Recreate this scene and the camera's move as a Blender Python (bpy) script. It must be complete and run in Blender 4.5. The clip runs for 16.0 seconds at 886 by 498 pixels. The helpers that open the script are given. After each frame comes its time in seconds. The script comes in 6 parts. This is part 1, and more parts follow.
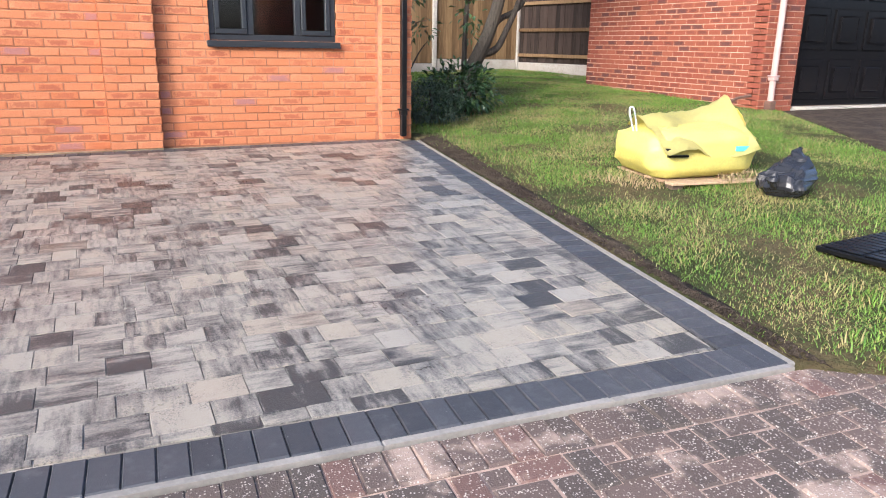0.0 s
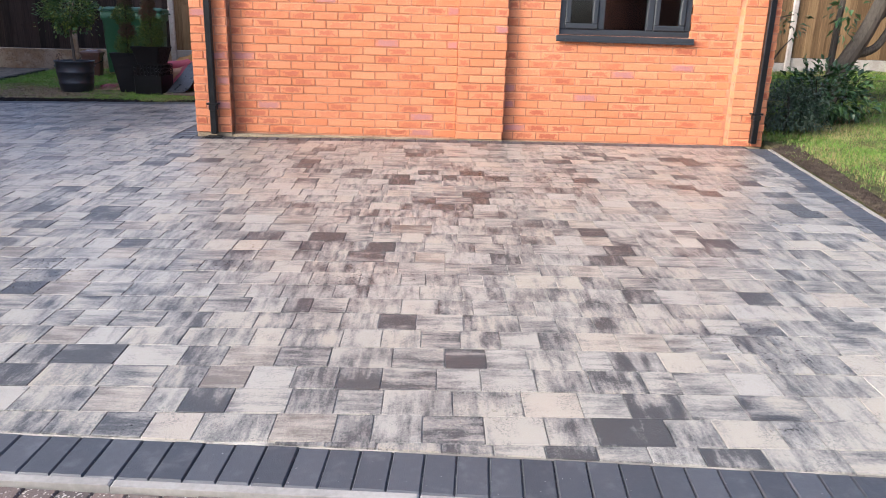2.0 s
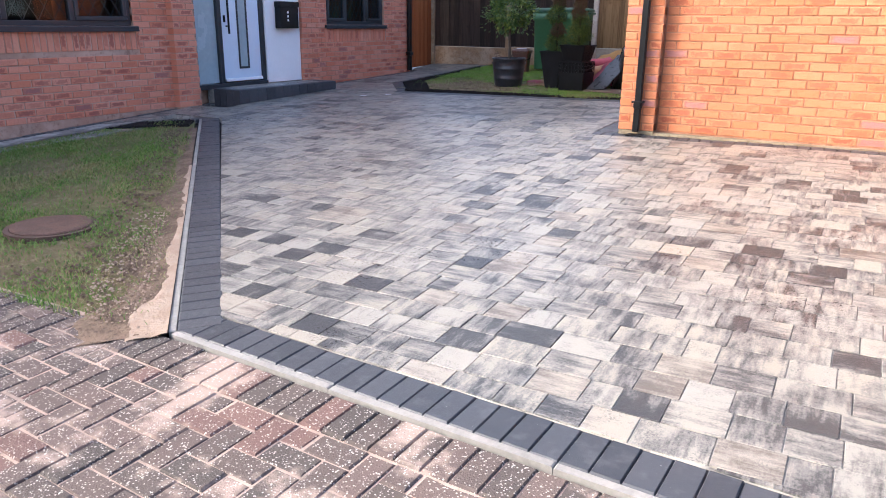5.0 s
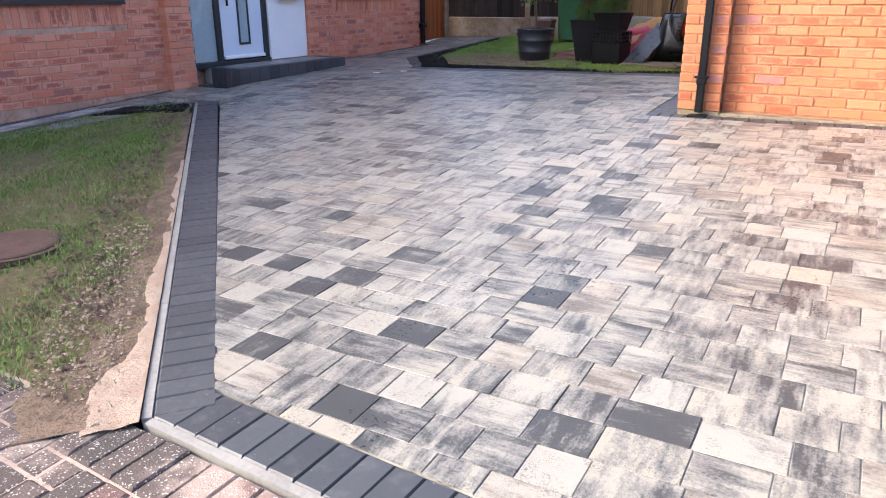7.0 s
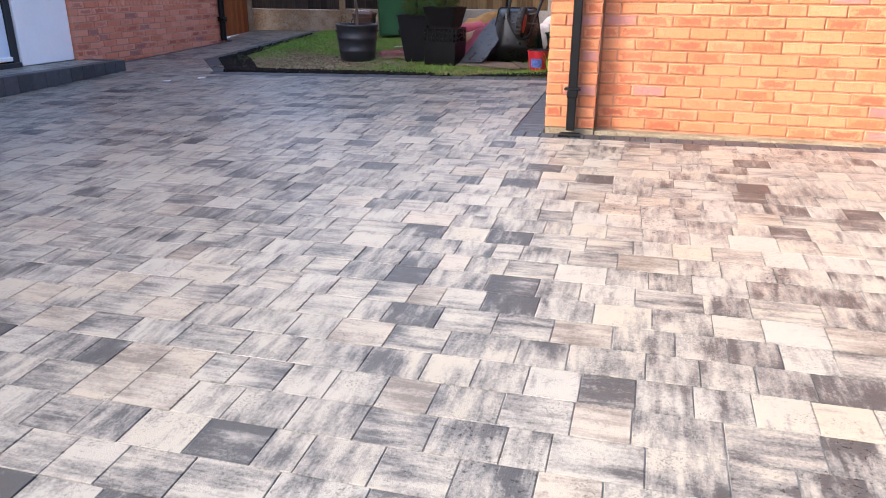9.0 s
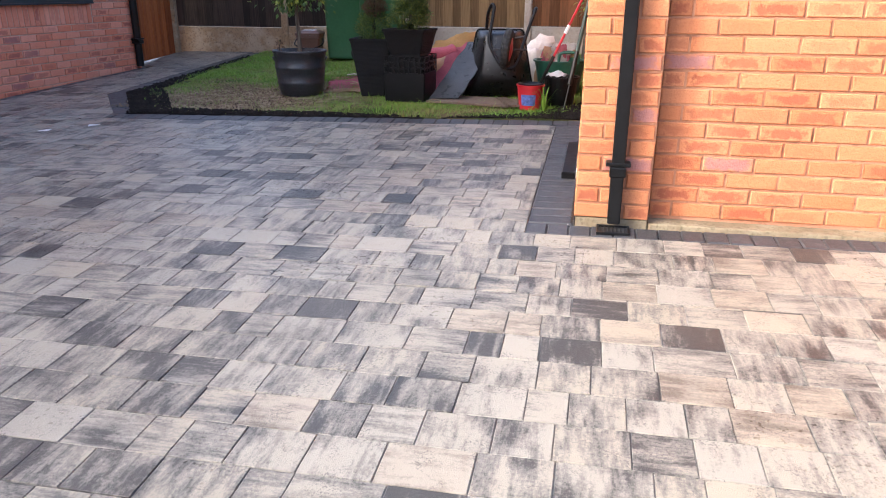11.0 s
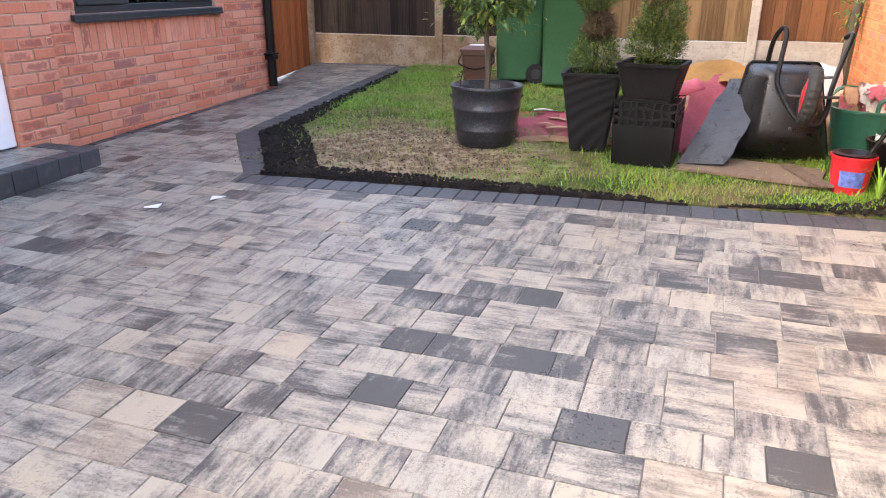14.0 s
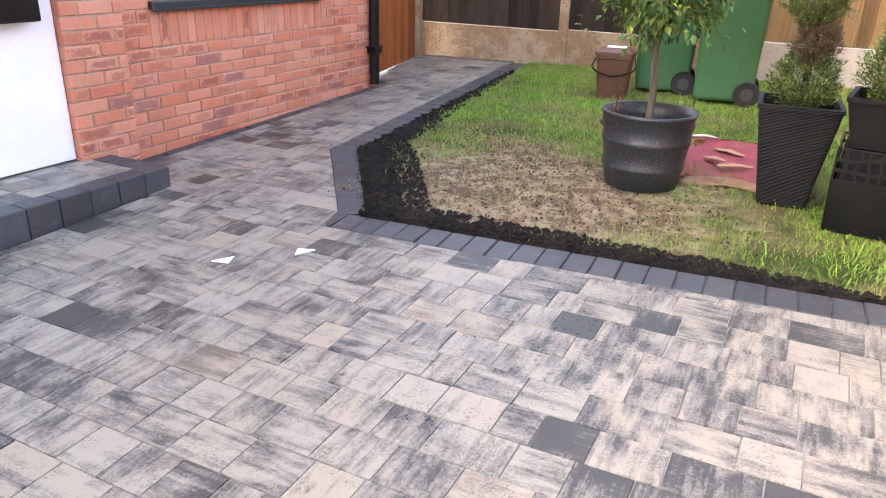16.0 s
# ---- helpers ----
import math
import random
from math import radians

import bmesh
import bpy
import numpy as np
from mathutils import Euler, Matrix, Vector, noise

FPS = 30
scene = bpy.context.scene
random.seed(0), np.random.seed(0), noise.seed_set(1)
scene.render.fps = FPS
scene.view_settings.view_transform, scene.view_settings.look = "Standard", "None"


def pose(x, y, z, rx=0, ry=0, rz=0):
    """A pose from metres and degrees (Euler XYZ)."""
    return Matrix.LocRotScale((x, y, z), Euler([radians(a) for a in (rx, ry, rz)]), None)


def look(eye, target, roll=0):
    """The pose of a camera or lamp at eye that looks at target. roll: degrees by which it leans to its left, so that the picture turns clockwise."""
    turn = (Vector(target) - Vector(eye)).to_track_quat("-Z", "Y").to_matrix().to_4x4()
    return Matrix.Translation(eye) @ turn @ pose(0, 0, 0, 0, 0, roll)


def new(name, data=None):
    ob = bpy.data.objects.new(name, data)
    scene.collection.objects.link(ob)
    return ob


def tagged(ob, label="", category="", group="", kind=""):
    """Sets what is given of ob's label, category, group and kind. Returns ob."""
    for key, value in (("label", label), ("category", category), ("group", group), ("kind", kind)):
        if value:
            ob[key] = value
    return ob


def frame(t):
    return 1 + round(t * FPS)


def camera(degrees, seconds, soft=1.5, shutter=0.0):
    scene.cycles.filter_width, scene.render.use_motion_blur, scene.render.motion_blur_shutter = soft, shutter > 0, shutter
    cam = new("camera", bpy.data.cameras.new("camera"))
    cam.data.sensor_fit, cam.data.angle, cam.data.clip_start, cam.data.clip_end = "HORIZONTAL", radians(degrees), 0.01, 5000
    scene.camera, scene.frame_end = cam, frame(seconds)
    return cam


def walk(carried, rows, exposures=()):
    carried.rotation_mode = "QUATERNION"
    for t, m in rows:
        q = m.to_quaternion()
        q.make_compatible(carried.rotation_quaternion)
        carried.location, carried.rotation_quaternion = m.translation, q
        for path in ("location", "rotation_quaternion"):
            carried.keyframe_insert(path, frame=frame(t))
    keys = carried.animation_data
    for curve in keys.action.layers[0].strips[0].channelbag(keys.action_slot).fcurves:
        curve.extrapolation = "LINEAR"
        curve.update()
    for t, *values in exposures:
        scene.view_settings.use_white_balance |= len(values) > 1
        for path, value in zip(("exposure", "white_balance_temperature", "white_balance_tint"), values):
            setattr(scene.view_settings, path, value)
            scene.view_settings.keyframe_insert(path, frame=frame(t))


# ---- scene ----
cam = camera(63.0, 16.0, soft=1.0)
PATH = [
    (0, (0.357, 0.528, 1.024), (1.178, 2.269, 0.482), 1.1),
    (0.5, (0.324, 0.519, 1.019), (1.052, 2.299, 0.472), 1.4),
    (1, (0.266, 0.535, 1.015), (0.804, 2.378, 0.455), 1.4),
    (1.5, (0.266, 0.672, 1.0), (0.558, 2.567, 0.433), 1.4),
    (2, (0.224, 0.815, 1.019), (0.252, 2.731, 0.446), 1.7),
    (2.5, (0.136, 0.836, 1.021), (-0.096, 2.736, 0.443), 1.9),
    (3, (0.093, 0.834, 1.019), (-0.379, 2.689, 0.44), 1.8),
    (3.5, (0.07, 0.819, 1.015), (-0.606, 2.612, 0.443), 1.6),
    (4, (0.058, 0.799, 1.017), (-0.774, 2.526, 0.446), 1.4),
    (4.5, (0.027, 0.792, 1.019), (-0.903, 2.465, 0.436), 1.1),
    (7, (-0.707, 1.516, 0.958), (-1.65, 3.149, 0.293), -0.2),
    (7.5, (-0.896, 1.784, 0.974), (-1.812, 3.426, 0.292), -0.7),
    (8, (-1.11, 2.003, 0.962), (-1.876, 3.717, 0.274), -0.3),
    (10.5, (-1.792, 4.073, 1.041), (-2.158, 5.916, 0.354), -0.0),
    (11, (-1.998, 4.424, 1.05), (-2.377, 6.269, 0.377), 0.3),
    (11.5, (-2.202, 4.751, 1.121), (-2.61, 6.594, 0.458), 0.3),
    (12, (-2.383, 5.121, 1.149), (-2.83, 6.955, 0.49), 0.2),
    (12.5, (-2.649, 5.417, 1.165), (-3.151, 7.235, 0.499), -0.1),
    (13, (-2.909, 5.677, 1.191), (-3.461, 7.477, 0.516), -0.1),
    (13.5, (-3.108, 5.985, 1.209), (-3.712, 7.762, 0.518), 0.1),
    (14, (-3.309, 6.206, 1.217), (-3.952, 7.964, 0.512), 0.2),
    (14.5, (-3.493, 6.447, 1.251), (-4.168, 8.188, 0.536), 0.4),
    (15, (-3.625, 6.733, 1.256), (-4.324, 8.46, 0.529), 0.6),
    (15.5, (-3.776, 6.969, 1.278), (-4.517, 8.672, 0.536), 1.0),
    (16, (-4.007, 7.13, 1.278), (-4.839, 8.782, 0.518), 1.7),
]
EXPOSURES = [(0.0, 1.72, 5850, 10), (1.5, 1.87, 5900, 10), (3.0, 2.1, 5950, 10), (4.5, 2.4, 6100, 10), (8.0, 2.52, 6300, 10), (11.0, 2.55, 6400, 10),
             (12.0, 2.85, 6600, 10), (12.5, 3.0, 6800, 10), (13.0, 3.25, 7100, 10), (14.0, 3.55, 7500, 10), (16.0, 3.98, 8100, 10)]
walk(cam, [(t, look(eye, target, roll)) for t, eye, target, roll in PATH], EXPOSURES)

# ---- light ----
SUN_EL, SUN_AZ = radians(27), radians(240)  # azimuth clockwise from +y; the light comes over the house
world = bpy.data.worlds.new("sky")
scene.world = world
world.use_nodes = True
wt = world.node_tree
sky = wt.nodes.new("ShaderNodeTexSky")
sky.sky_type, sky.sun_disc, sky.sun_elevation, sky.sun_rotation = "NISHITA", False, SUN_EL, SUN_AZ
sky.air_density, sky.dust_density, sky.ozone_density = 0.6, 5.0, 1.0
wt.nodes["Background"].inputs["Strength"].default_value = 0.15
wt.links.new(sky.outputs[0], wt.nodes["Background"].inputs["Color"])
sun_data = bpy.data.lights.new("sun", "SUN")
sun_data.energy, sun_data.angle, sun_data.color = 0.62, radians(8), (1.0, 0.94, 0.86)
sun = new("sun", sun_data)
sun_dir = Vector((math.sin(SUN_AZ) * math.cos(SUN_EL), math.cos(SUN_AZ) * math.cos(SUN_EL), math.sin(SUN_EL)))
sun.matrix_world = look(sun_dir * 60, (0, 0, 0))


# ---- the lie of the ground ----
def gz(x, y):
    """Height of the ground: it climbs from the road to the garage, then more gently."""
    x, y = min(max(x, -16), 14), min(max(y, -6), 22)
    s = min(max((x - 3.4) / 4.5, 0), 1)
    return -0.35 + (0.0126 if x < 0 else 0.007) * x + 0.05 * min(y, 8) + 0.031 * max(y - 8, 0) + 0.2 * s * s * (3 - 2 * s)


# ---- materials ----
class Mat:
    """A small builder of node materials."""

    def __init__(self, name, rough=0.7, metal=0.0, spec=0.5):
        self.m = bpy.data.materials.new(name)
        self.m.use_nodes = True
        self.t = self.m.node_tree
        self.b = self.t.nodes["Principled BSDF"]
        self.b.inputs["Roughness"].default_value = rough
        self.b.inputs["Metallic"].default_value = metal
        self.b.inputs["Specular IOR Level"].default_value = spec
        self.g = self.t.nodes.new("ShaderNodeNewGeometry")
        self.pos = self.g.outputs["Position"]

    def put(self, node, socket, value):
        s = node.inputs[socket]
        if isinstance(value, bpy.types.NodeSocket):
            self.t.links.new(value, s)
        elif isinstance(value, tuple) and len(value) == 3 and s.type == "RGBA":
            s.default_value = (*value, 1)
        else:
            s.default_value = value

    def math(self, op, a, b=0.0, c=None, clamp=False):
        n = self.t.nodes.new("ShaderNodeMath")
        n.operation, n.use_clamp = op, clamp
        self.put(n, 0, a), self.put(n, 1, b)
        if c is not None:
            self.put(n, 2, c)
        return n.outputs[0]

    def vec(self, op, a, b):
        n = self.t.nodes.new("ShaderNodeVectorMath")
        n.operation = op
        self.put(n, 0, a), self.put(n, 1, b)
        return n.outputs["Value" if op == "DISTANCE" else "Vector"]

    def noise(self, scale, detail=3.0, rough=0.55, vector=None):
        n = self.t.nodes.new("ShaderNodeTexNoise")
        self.put(n, "Vector", vector or self.pos), self.put(n, "Scale", scale)
        self.put(n, "Detail", detail), self.put(n, "Roughness", rough)
        return n.outputs[0]

    def voronoi(self, scale, vector=None):
        n = self.t.nodes.new("ShaderNodeTexVoronoi")
        self.put(n, "Vector", vector or self.pos), self.put(n, "Scale", scale)
        return n.outputs["Distance"]

    def step(self, a, lo, hi):
        n = self.t.nodes.new("ShaderNodeMapRange")
        n.interpolation_type = "SMOOTHSTEP"
        self.put(n, 0, a), self.put(n, 1, lo), self.put(n, 2, hi)
        return n.outputs[0]

    def mix(self, f, a, b):
        n = self.t.nodes.new("ShaderNodeMix")
        n.data_type = "RGBA"
        self.put(n, 0, f), self.put(n, 6, a), self.put(n, 7, b)
        return n.outputs[2]

    def rand(self, k=0.0):
        """A value between 0 and 1 for each piece, whether an object of its own or an island of a joined mesh."""
        o = self.t.nodes.new("ShaderNodeObjectInfo").outputs["Random"]
        s = self.math("ADD", self.math("MULTIPLY", o, 7.31), self.math("MULTIPLY", self.g.outputs["Random Per Island"], 3.77))
        return self.math("FRACT", self.math("MULTIPLY", self.math("ADD", s, 0.37 + k), 5.13 + 3 * k))

    def uv(self):
        n = self.t.nodes.new("ShaderNodeUVMap")
        n.uv_map = "UVMap"
        s = self.t.nodes.new("ShaderNodeSeparateXYZ")
        self.t.links.new(n.outputs[0], s.inputs[0])
        return s.outputs[0], s.outputs[1]

    def colour(self, c):
        self.put(self.b, "Base Color", c)
        return self

    def rough(self, r):
        self.put(self.b, "Roughness", r)
        return self

    def bump(self, h, dist=0.004, strength=1.0):
        n = self.t.nodes.new("ShaderNodeBump")
        self.put(n, "Height", h), self.put(n, "Distance", dist), self.put(n, "Strength", strength)
        self.t.links.new(n.outputs[0], self.b.inputs["Normal"])
        return self


def plain(name, c, rough=0.6, vary=0.25, scale=14.0, bump=0.002, metal=0.0, spec=0.5):
    """Paint, plastic, cloth and the like: one colour, worn and grained at two scales."""
    m = Mat(name, rough, metal, spec)
    f = m.math("ADD", m.math("MULTIPLY", m.noise(scale), 0.6), m.math("MULTIPLY", m.noise(scale * 9), 0.4))
    dark, light = tuple(v * (1 - vary) for v in c), tuple(min(v * (1 + vary), 0.95) for v in c)
    m.colour(m.mix(m.step(f, 0.3, 0.7), dark, light))
    m.rough(m.math("ADD", rough - 0.1, m.math("MULTIPLY", m.noise(scale * 2), 0.2), clamp=True))
    m.bump(m.noise(scale * 12), bump, 0.6)
    return m.m


def brick_material(name, base, smear, odd, pale, odd_share=0.05):
    m = Mat(name, 0.85, 0, 0.3)
    r, r2 = m.rand(), m.rand(0.41)
    u, v = m.uv()
    du = m.math("ABSOLUTE", m.math("SUBTRACT", u, 0.5))
    dv = m.math("ABSOLUTE", m.math("SUBTRACT", v, 0.5))
    d = m.math("MAXIMUM", m.math("MULTIPLY", du, 1.15), m.math("MULTIPLY", dv, 1.3))
    ragged = m.math("ADD", d, m.math("MULTIPLY", m.math("SUBTRACT", m.noise(34, 5, 0.7), 0.5), 1.1))
    centre = m.math("MULTIPLY", m.step(m.math("SUBTRACT", 0.62, ragged), 0.12, 0.34), m.math("MULTIPLY", m.step(r, 0.25, 1.0), 0.8))
    c = m.mix(m.math("MULTIPLY", r2, 0.7), base, pale)
    c = m.mix(centre, c, smear)
    c = m.mix(m.math("MULTIPLY", m.math("GREATER_THAN", r, 1 - odd_share), m.step(ragged, 0.75, 0.3)), c, odd)
    c = m.mix(m.math("MULTIPLY", m.step(m.noise(2.2, 4), 0.5, 0.85), 0.35), c, pale)
    c = m.mix(m.math("MULTIPLY", m.step(m.noise(160, 2), 0.45, 0.75), 0.3), c, smear)
    m.colour(c)
    m.bump(m.math("ADD", m.noise(130, 4), m.math("MULTIPLY", m.noise(34, 3), 1.5)), 0.006, 0.8)
    return m.m


def paver_material():
    """Marbled concrete: each block runs from charcoal to cream, with streaks one way or the other and dark flecks."""
    m = Mat("marbled_paver", 0.5, 0, 0.5)
    r, r2, r3 = m.rand(), m.rand(0.23), m.rand(0.61)
    off = m.t.nodes.new("ShaderNodeCombineXYZ")
    m.put(off, 0, m.math("MULTIPLY", r, 31.0)), m.put(off, 1, m.math("MULTIPLY", r2, 17.0)), m.put(off, 2, 0.0)
    p = m.vec("ADD", m.pos, off.outputs[0])
    along = m.noise(1.0, 8, 0.68, m.vec("MULTIPLY", p, (26, 4.5, 1)))
    across = m.noise(1.0, 8, 0.68, m.vec("MULTIPLY", p, (4.0, 27, 1)))
    streak = m.mix(m.math("GREATER_THAN", r3, 0.6), along, across)
    drift = m.noise(6.5, 2, 0.5, p)
    fleck = m.noise(85, 6, 0.8)
    # most blocks lie near the middle; few are all dark or all cream
    tone = m.math("ADD", m.math("MULTIPLY", m.math("SUBTRACT", r, 0.5), 0.16), m.math("MULTIPLY", m.math("POWER", m.math("MULTIPLY", m.math("SUBTRACT", r2, 0.5), 2.0), 5.0), 0.44))
    f = m.math("ADD", m.math("MULTIPLY_ADD", streak, 1.6, -0.335), m.math("MULTIPLY", m.math("SUBTRACT", drift, 0.5), 1.0))
    f = m.math("ADD", m.math("ADD", f, tone), m.math("MULTIPLY", m.math("SUBTRACT", fleck, 0.5), 1.0))
    c = m.mix(m.step(f, 0.16, 0.44), (0.052, 0.052, 0.051), (0.195, 0.185, 0.167))
    c = m.mix(m.step(f, 0.40, 0.66), c, m.mix(r, (0.335, 0.300, 0.240), (0.318, 0.300, 0.262)))
    c = m.mix(m.math("MULTIPLY", m.math("GREATER_THAN", r3, 0.93), 0.25), c, (0.38, 0.30, 0.22))
    c = m.mix(m.math("MULTIPLY", m.step(m.noise(0.55, 3), 0.5, 0.72), 0.22), c, (0.15, 0.13, 0.11))
    # dark grit lies in clusters
    grit = m.math("MULTIPLY", m.step(m.noise(140, 3, 0.7), 0.52, 0.60), m.step(m.noise(11, 4, 0.6, p), 0.47, 0.62))
    c = m.mix(m.math("MULTIPLY", grit, 0.7), c, (0.075, 0.073, 0.070))
    m.colour(c)
    damp = m.step(m.noise(0.9, 3), 0.4, 0.62)
    m.rough(m.math("SUBTRACT", m.math("ADD", 0.32, m.math("MULTIPLY", m.noise(60, 3), 0.22)), m.math("MULTIPLY", damp, 0.13)))
    m.bump(m.math("ADD", m.noise(260, 3), m.math("MULTIPLY", fleck, 0.8)), 0.0018, 0.8)
    return m.m


def border_material():
    m = Mat("charcoal_block", 0.5)
    r = m.rand()
    c = m.mix(r, (0.04, 0.043, 0.049), (0.062, 0.065, 0.073))
    c = m.mix(m.math("MULTIPLY", m.step(m.noise(16, 4), 0.52, 0.75), 0.35), c, (0.14, 0.14, 0.145))
    c = m.mix(m.math("MULTIPLY", m.step(m.noise(70, 3), 0.7, 0.78), 0.6), c, (0.5, 0.48, 0.45))
    m.colour(c)
    m.rough(m.math("ADD", 0.36, m.math("MULTIPLY", m.noise(50), 0.25)))
    m.bump(m.noise(240, 3), 0.0014, 0.7)
    return m.m


def road_block_material():
    m = Mat("old_red_block", 0.85, 0, 0.3)
    r, r2 = m.rand(), m.rand(0.3)
    c = m.mix(r, (0.078, 0.066, 0.059), (0.135, 0.098, 0.085))
    c = m.mix(m.math("MULTIPLY", m.math("GREATER_THAN", r2, 0.93), 0.4), c, (0.22, 0.11, 0.09))
    c = m.mix(m.math("MULTIPLY", m.step(m.noise(3.2, 4, 0.65), 0.52, 0.66), 0.75), c, (0.42, 0.32, 0.265))
    chips = m.step(m.voronoi(105), 0.40, 0.26)
    c = m.mix(m.math("MULTIPLY", chips, m.step(m.noise(60, 2), 0.44, 0.58)), c, (0.50, 0.45, 0.40))
    m.colour(c)
    m.bump(m.math("ADD", m.noise(180, 3), m.math("MULTIPLY", chips, 0.5)), 0.004, 0.8)
    return m.m


def mixed_ground(name, a, b, c, scale=2.0, bump=0.02):
    m = Mat(name, 0.95, 0, 0.2)
    k = m.mix(m.step(m.noise(scale, 5, 0.65), 0.42, 0.6), a, b)
    k = m.mix(m.math("MULTIPLY", m.step(m.noise(scale * 11, 4, 0.7), 0.5, 0.68), 0.7), k, c)
    m.colour(k)
    m.bump(m.math("ADD", m.noise(60, 5, 0.7), m.math("MULTIPLY", m.noise(14, 4), 2)), bump, 0.9)
    return m.m


def blade_material(name, a, b, dry, dry_share):
    m = Mat(name, 0.55, 0, 0.35)
    r = m.rand()
    c = m.mix(r, a, b)
    c = m.mix(m.step(m.math("ADD", m.math("MULTIPLY", m.noise(1.5, 4), 1.2), m.math("MULTIPLY", m.rand(0.5), 0.5)), 1.05 - dry_share, 1.25 - dry_share), c, dry)
    m.colour(c)
    return m.m


def fence_material(name, dark, light):
    m = Mat(name, 0.85, 0, 0.25)
    r = m.rand()
    grain = m.noise(1.0, 5, 0.65, m.vec("MULTIPLY", m.vec("ADD", m.pos, (3.7, 0, 0)), (55, 55, 2.5)))
    f = m.math("ADD", m.math("MULTIPLY", grain, 0.8), m.math("MULTIPLY", r, 0.35))
    c = m.mix(m.step(f, 0.35, 0.8), dark, light)
    c = m.mix(m.math("MULTIPLY", m.step(m.noise(7, 3), 0.62, 0.75), 0.5), c, dark)
    m.colour(c)
    m.bump(grain, 0.003, 0.8)
    return m.m


def glass_material():
    m = Mat("window_glass", 0.03, 0, 0.5)
    m.put(m.b, "Transmission Weight", 1.0)
    m.put(m.b, "Specular IOR Level", 0.3)
    m.colour((0.4, 0.44, 0.45))
    return m.m


GARAGE_BRICK = brick_material("orange_red_brick", (0.50, 0.175, 0.075), (0.30, 0.08, 0.045), (0.36, 0.165, 0.15), (0.60, 0.26, 0.13), 0.045)
HOUSE_BRICK = brick_material("red_house_brick", (0.58, 0.20, 0.115), (0.26, 0.08, 0.062), (0.33, 0.14, 0.12), (0.70, 0.34, 0.24), 0.03)
NEIGHBOUR_BRICK = brick_material("dark_red_brick", (0.22, 0.06, 0.035), (0.11, 0.035, 0.028), (0.10, 0.04, 0.035), (0.27, 0.09, 0.05), 0.15)
MORTAR = mixed_ground("mortar", (0.33, 0.15, 0.088), (0.45, 0.225, 0.14), (0.22, 0.105, 0.065), 1.2, 0.004)
GREY_MORTAR = mixed_ground("pale_mortar", (0.38, 0.23, 0.165), (0.50, 0.34, 0.26), (0.24, 0.14, 0.10), 1.2, 0.004)
CONCRETE = mixed_ground("damp_concrete", (0.22, 0.17, 0.11), (0.30, 0.25, 0.17), (0.13, 0.11, 0.07), 4, 0.006)
STAINED = mixed_ground("stained_gravel_board", (0.30, 0.20, 0.12), (0.40, 0.31, 0.22), (0.14, 0.10, 0.07), 3, 0.006)
PALE_CONCRETE = mixed_ground("pale_concrete", (0.36, 0.33, 0.29), (0.43, 0.40, 0.36), (0.28, 0.25, 0.21), 3, 0.004)
PAVER, BORDER, ROAD_BLOCK = paver_material(), border_material(), road_block_material()
JOINT = mixed_ground("jointing_sand", (0.22, 0.205, 0.185), (0.46, 0.43, 0.385), (0.10, 0.095, 0.09), 1.3, 0.003)
ROAD_JOINT = mixed_ground("pinkish_joint", (0.45, 0.33, 0.27), (0.33, 0.25, 0.21), (0.2, 0.16, 0.13), 2.5, 0.003)
BORDER_JOINT = mixed_ground("dark_border_joint", (0.05, 0.05, 0.05), (0.09, 0.088, 0.085), (0.30, 0.28, 0.26), 2.5, 0.003)
EDGING = plain("concrete_edging", (0.25, 0.235, 0.215), 0.8, 0.2, 6)
# turf coloured darker to stand in for shade in the gaps between blades
TURF = mixed_ground("turf", (0.05, 0.06, 0.02), (0.10, 0.08, 0.04), (0.035, 0.042, 0.015), 1.4, 0.03)
DRY_TURF = mixed_ground("worn_turf", (0.20, 0.16, 0.085), (0.15, 0.15, 0.06), (0.30, 0.24, 0.16), 1.8, 0.03)
SOIL = mixed_ground("dark_soil", (0.016, 0.014, 0.014), (0.029, 0.024, 0.021), (0.010, 0.010, 0.010), 9, 0.03)
SAND = mixed_ground("building_sand", (0.40, 0.31, 0.24), (0.34, 0.25, 0.19), (0.36, 0.25, 0.17), 6, 0.012)
DARK_EARTH = mixed_ground("dark_earth", (0.045, 0.034, 0.026), (0.075, 0.058, 0.043), (0.025, 0.02, 0.017), 7, 0.03)
BROWN_SOIL = mixed_ground("brown_soil", (0.17, 0.12, 0.085), (0.25, 0.18, 0.13), (0.09, 0.065, 0.05), 5, 0.03)
ASPHALT = mixed_ground("asphalt", (0.05, 0.048, 0.047), (0.075, 0.07, 0.068), (0.03, 0.03, 0.03), 3, 0.008)
GRASS = blade_material("grass_blade", (0.05, 0.13, 0.014), (0.17, 0.29, 0.04), (0.30, 0.25, 0.11), 0.20)
LUSH_GRASS = blade_material("lush_grass_blade", (0.075, 0.20, 0.018), (0.25, 0.42, 0.06), (0.27, 0.25, 0.09), 0.14)
WORN_GRASS = blade_material("worn_grass_blade", (0.12, 0.17, 0.035), (0.2, 0.21, 0.07), (0.34, 0.27, 0.15), 0.55)
BLACK = plain("black_plastic", (0.005, 0.0053, 0.006), 0.36, 0.3, 8, 0.0005, 0.0, 0.28)
ANTHRACITE = plain("anthracite_frame", (0.022, 0.026, 0.031), 0.4, 0.15, 8, 0.0004)
WHITE = plain("white_panel", (0.82, 0.83, 0.85), 0.35, 0.03, 3, 0.0004)
